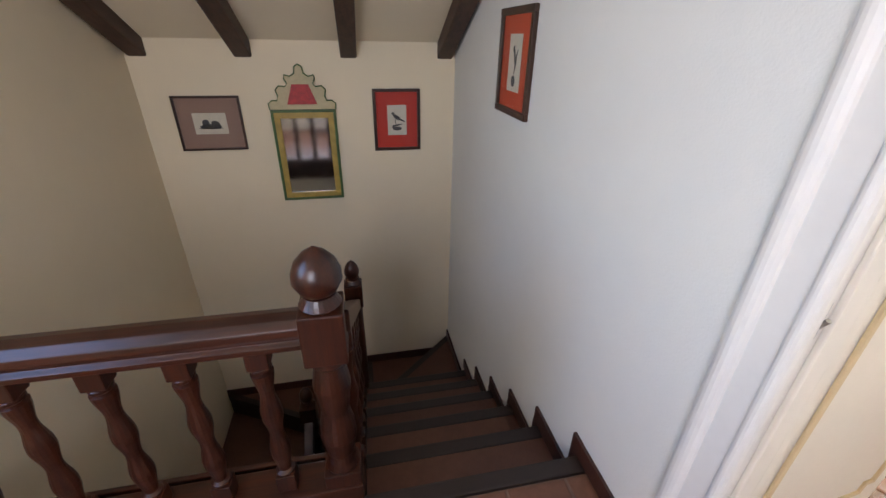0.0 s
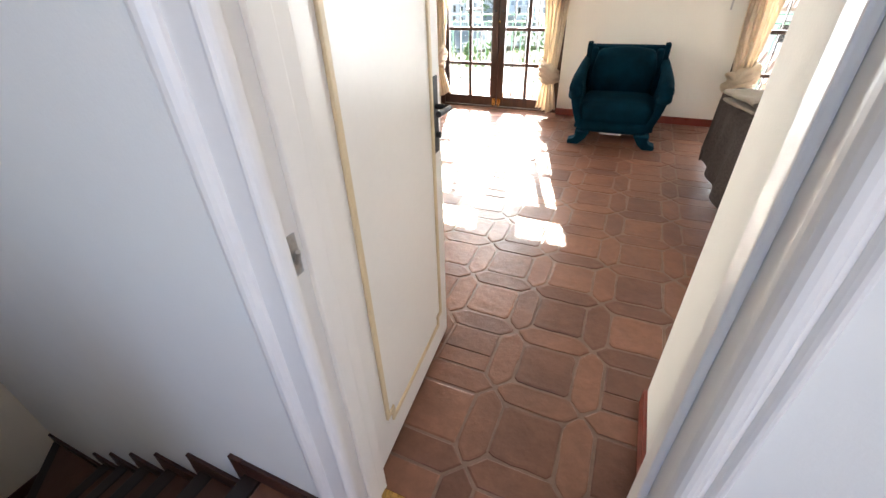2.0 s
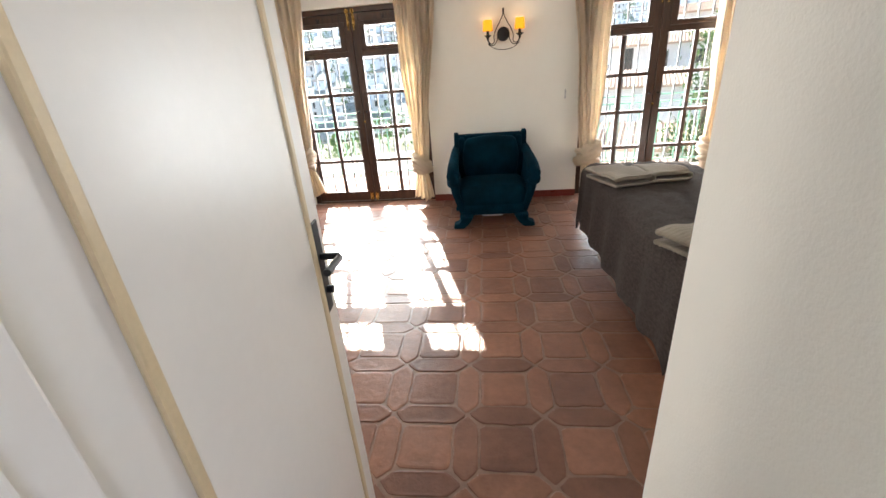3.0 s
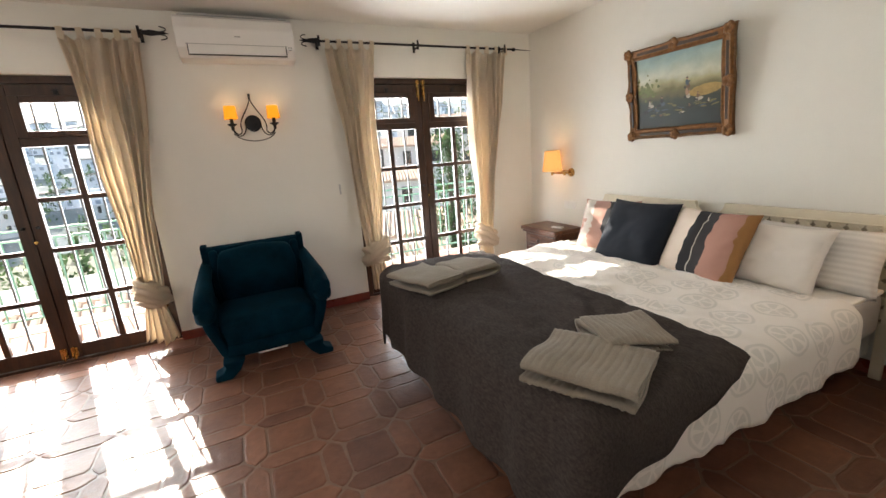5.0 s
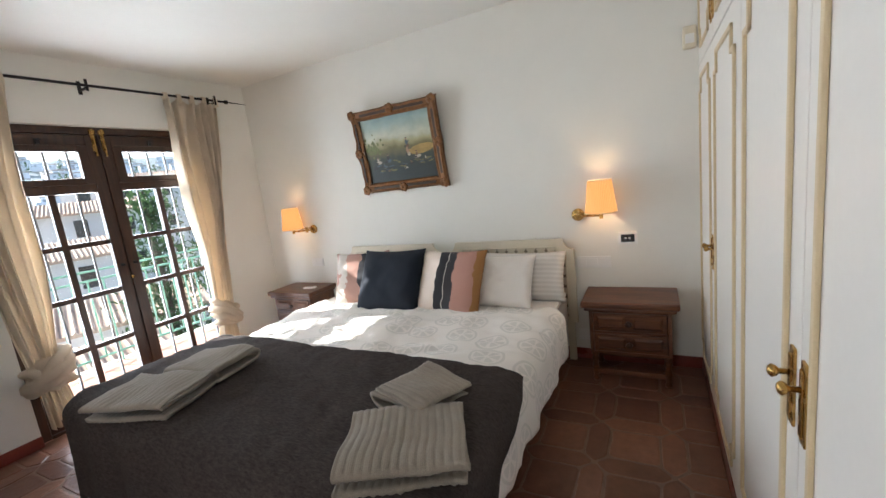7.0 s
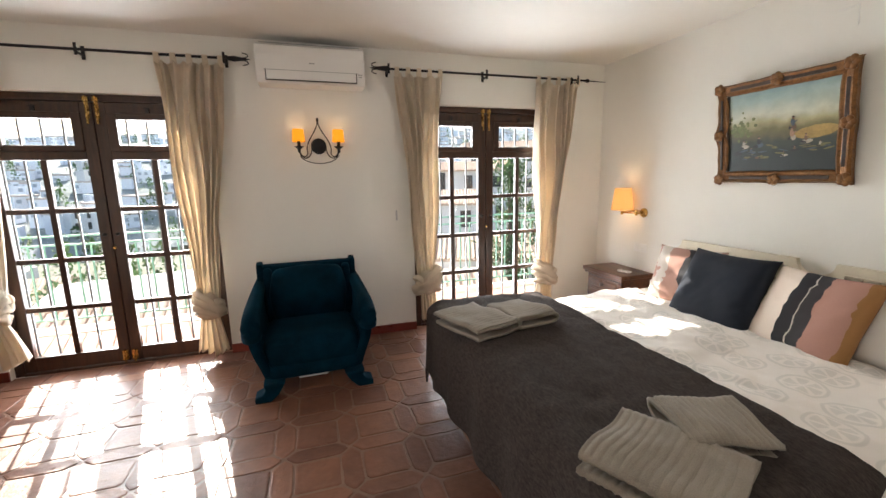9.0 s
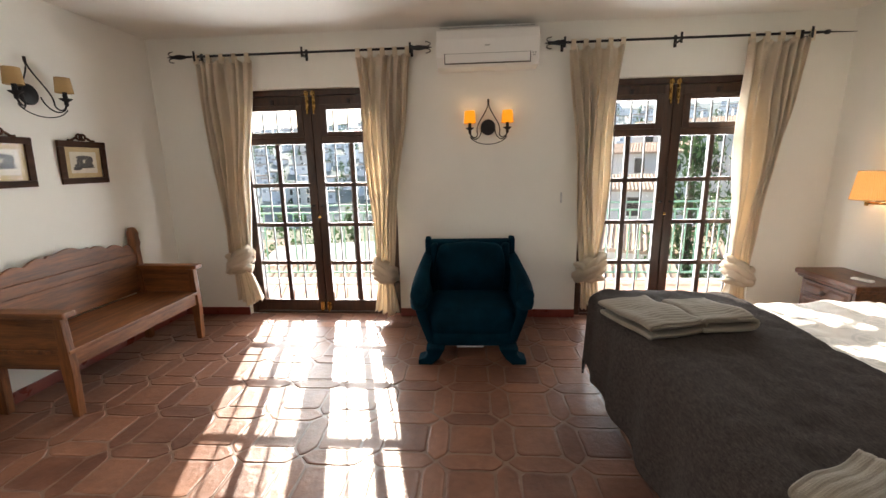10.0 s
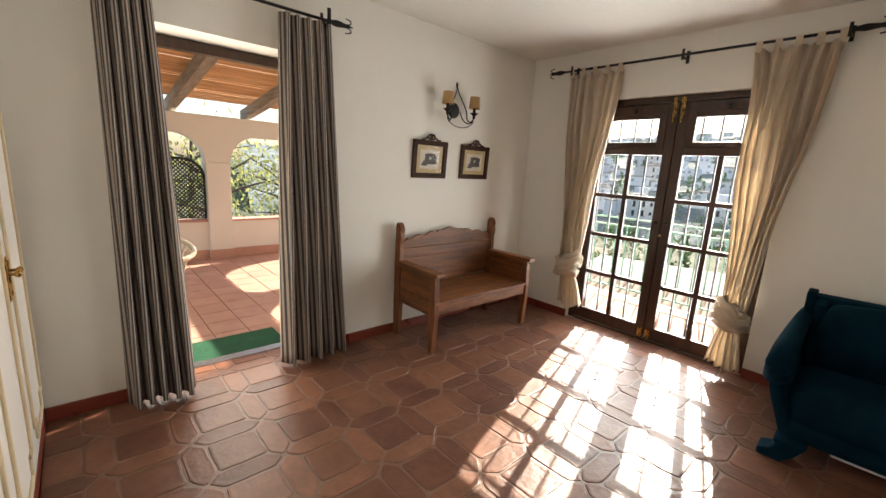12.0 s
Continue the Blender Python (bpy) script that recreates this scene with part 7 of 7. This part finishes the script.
# trees beyond the terrace
for i, (x, y, h, sp, k) in enumerate(((-9.6, -1.2, 7.4, 2.3, 2), (-10.5, 0.8, 7.0, 2.2, 1), (-11.5, -2.9, 7.6, 2.4, 1), (-13.5, -5.0, 8.2, 2.6, 0), (-13.0, 2.6, 8.0, 2.4, 1), (-16.0, -1.0, 9.0, 3.0, 0), (-15.0, -8.0, 8.0, 2.6, 1), (-8.8, 2.2, 5.4, 1.8, 2), (-12.5, 6.0, 8.0, 2.8, 0))):
    tree(x, y, -4.8, h, sp, LEAFS[k], 50 + i, 0.2, 2000, 0.065, 0.35)

# ---- floor tiles: squares framed by pointed hexagons ----
P, OX, OY = 0.338, 0.21, -3.615
structure_floor = structure("floor", box(-2.713, E_X, -4.4495, 0.05, -0.2, -0.0046), GROUT, "waxed terracotta tile floor of squares and pointed hexagons", "floor")
landing = structure("floor_landing", box(SX + 0.06, 1.6, SY, -4.592, -0.16, -0.0046), GROUT, "terracotta tile floor of the landing", "floor")

structure("landing_edge", box(-0.60, SX + 0.06, SY, -5.40, -0.16, -0.0052), GROUT, "tiled edge of the landing under the balustrade", "floor")


def tile_mesh(name, outline, seed):
    """A worn tile: rim, eased edge and slightly hollow top."""
    rnd = random.Random(seed)
    soft = []
    for (xa, ya), (xb, yb) in zip(outline, outline[1:] + outline[:1]):
        soft += [(xa * 0.86 + xb * 0.14, ya * 0.86 + yb * 0.14), (xa * 0.14 + xb * 0.86, ya * 0.14 + yb * 0.86)]
    n = len(soft)
    jig = [(x + rnd.uniform(-0.0035, 0.0035), y + rnd.uniform(-0.0035, 0.0035)) for x, y in soft]
    vs = []
    for k, z in ((1.0, -0.007), (0.965, -0.0018), (0.88, -0.0008), (0.70, -0.0016)):
        vs += [(x * k, y * k, z) for x, y in jig]
    fs = []
    for r in range(3):
        for i in range(n):
            fs.append((r * n + i, r * n + (i + 1) % n, (r + 1) * n + (i + 1) % n, (r + 1) * n + i))
    fs.append(tuple(range(3 * n, 4 * n)))
    me = bpy.data.meshes.new(name)
    me.from_pydata(vs, [], fs)
    me.materials.append(TILE)
    return me


hw, g = 0.054, 0.0052
sq = P / 2 - hw - g
square = [(-sq, -sq), (0, -sq), (sq, -sq), (sq, 0), (sq, sq), (0, sq), (-sq, sq), (-sq, 0)]
tip = P / 2 - g * 0.8
hexa = [(-tip, 0), (-tip + hw, -hw + g * 0.3), (0, -hw + g * 0.3), (tip - hw, -hw + g * 0.3), (tip, 0), (tip - hw, hw - g * 0.3), (0, hw - g * 0.3), (-tip + hw, hw - g * 0.3)]
squares = [tile_mesh("tile", square, i) for i in range(5)]
hexes = [tile_mesh("tile", hexa, 20 + i) for i in range(5)]
rnd = random.Random(77)
spots = []
for i in range(-10, 12):
    for j in range(-11, 13):
        x, y = OX + P * i, OY + P * j
        spots.append((x + P / 2, y + P / 2, 0, 0))
        spots.append((x + P / 2, y, 1, 0))
        spots.append((x, y + P / 2, 1, 90))


def inside(x, y, m):
    room = (W_X + 0.14 + m < x < E_X - 0.14 - m and S_Y + 0.14 + m < y < -0.09 - m) or (0.04 + m < x < 0.58 - m and -4.30 + m < y < S_Y + m + 0.2)
    return room


def on_landing(x, y, m):
    return SX + 0.20 + m < x < 1.41 - m and SY + 0.14 + m < y < -4.74 - m


singles, rest = [], {0: [], 1: []}
for x, y, kind, turn in spots:
    if inside(x, y, 0.03):
        (singles if (-1.15 < x < 1.2 and -3.9 < y < -0.3) else rest[0]).append((x, y, kind, turn, 0))
    elif on_landing(x, y, 0.03):
        singles.append((x, y, kind, turn, 1))


def clipped(pts, x0, x1, y0, y1):
    """The part of a convex outline inside a rectangle."""
    for axis, limit, sign in ((0, x0, 1), (0, x1, -1), (1, y0, 1), (1, y1, -1)):
        out = []
        for p, q in zip(pts, pts[1:] + pts[:1]):
            a, c = sign * (p[axis] - limit), sign * (q[axis] - limit)
            if a >= 0:
                out.append(p)
            if a * c < 0:
                k = a / (a - c)
                out.append((p[0] + (q[0] - p[0]) * k, p[1] + (q[1] - p[1]) * k))
        pts = out
        if len(pts) < 3:
            return []
    return pts


cut = {0: [], 1: []}
RECTS = ((W_X, E_X, S_Y, 0.048, 0), (-0.13, 0.75, -4.462, S_Y, 0), (-2.64, W_X, TD0, TD1, 0), (SX + 0.06, 1.58, SY, -4.60, 1), (-0.452, SX + 0.06, SY, -5.40, 1), (DX0 + 0.056, DX1 - 0.018, -4.60, -4.50, 1))
for x, y, kind, turn in spots:
    if inside(x, y, 0.03) or on_landing(x, y, 0.03):
        continue
    base = hexa if kind else square
    shape = [(x + (a if not turn else -c), y + (c if not turn else a)) for a, c in base]
    for x0, x1, y0, y1, where in RECTS:
        part_of = clipped(shape, x0, x1, y0, y1)
        if part_of:
            xs, ys = [p[0] for p in part_of], [p[1] for p in part_of]
            if max(xs) - min(xs) > 0.012 and max(ys) - min(ys) > 0.012:
                cut[where].append(part_of)
for x, y, kind, turn, where in singles:
    ob = new("tile", rnd.choice(hexes if kind else squares))
    ob.parent = landing if where else structure_floor
    ob.matrix_basis = pose(x, y, rnd.uniform(-0.0015, 0.001), rnd.uniform(-0.35, 0.35), rnd.uniform(-0.35, 0.35), turn + rnd.choice((0, 180)) + rnd.uniform(-0.7, 0.7))
for where, parent in ((0, structure_floor), (1, landing)):
    vs, fs = [], []
    for x, y, kind, turn, _ in rest[where]:
        me = rnd.choice(hexes if kind else squares)
        m = pose(x, y, rnd.uniform(-0.0015, 0.001), rnd.uniform(-0.35, 0.35), rnd.uniform(-0.35, 0.35), turn + rnd.uniform(-0.7, 0.7))
        n = len(vs)
        vs += [tuple(m @ v.co) for v in me.vertices]
        fs += [tuple(n + k for k in p.vertices) for p in me.polygons]
    if where:
        for pts in cut[1]:
            cx, cy, k = sum(p[0] for p in pts) / len(pts), sum(p[1] for p in pts) / len(pts), len(pts)
            me = bpy.data.meshes.new("tile")
            ring_ = [((a - cx) * q, (c - cy) * q, z) for q, z in ((1.0, -0.009), (0.97, -0.0035), (0.92, -0.001)) for a, c in pts]
            me.from_pydata(ring_, [], [(r * k + i, r * k + (i + 1) % k, (r + 1) * k + (i + 1) % k, (r + 1) * k + i) for r in range(2) for i in range(k)] + [tuple(range(2 * k, 3 * k))])
            me.materials.append(TILE)
            ob = new("tile", me)
            ob.parent = parent
            ob.location = (cx, cy, 0)
        continue
    for pts in cut[where]:
        cx, cy = sum(p[0] for p in pts) / len(pts), sum(p[1] for p in pts) / len(pts)
        n, k = len(vs), len(pts)
        for q, z in ((1.0, -0.009), (0.97, -0.0035), (0.92, -0.001)):
            vs += [(cx + (a - cx) * q, cy + (c - cy) * q, z) for a, c in pts]
        for r in range(2):
            fs += [(n + r * k + i, n + r * k + (i + 1) % k, n + (r + 1) * k + (i + 1) % k, n + (r + 1) * k + i) for i in range(k)]
        fs.append(tuple(n + 2 * k + i for i in range(k)))
    me = bpy.data.meshes.new("tiles_rest")
    me.from_pydata(vs, [], fs)
    me.materials.append(TILE)
    ob = new("tiles_rest", me)
    ob.parent = parent
    tagged(ob, kind="stuff")

structure("floor_threshold", box(-0.1, 0.75, -4.60, -4.4495, -0.2, -0.0056), GROUT, "grouted strip of floor under the doorway", "floor")
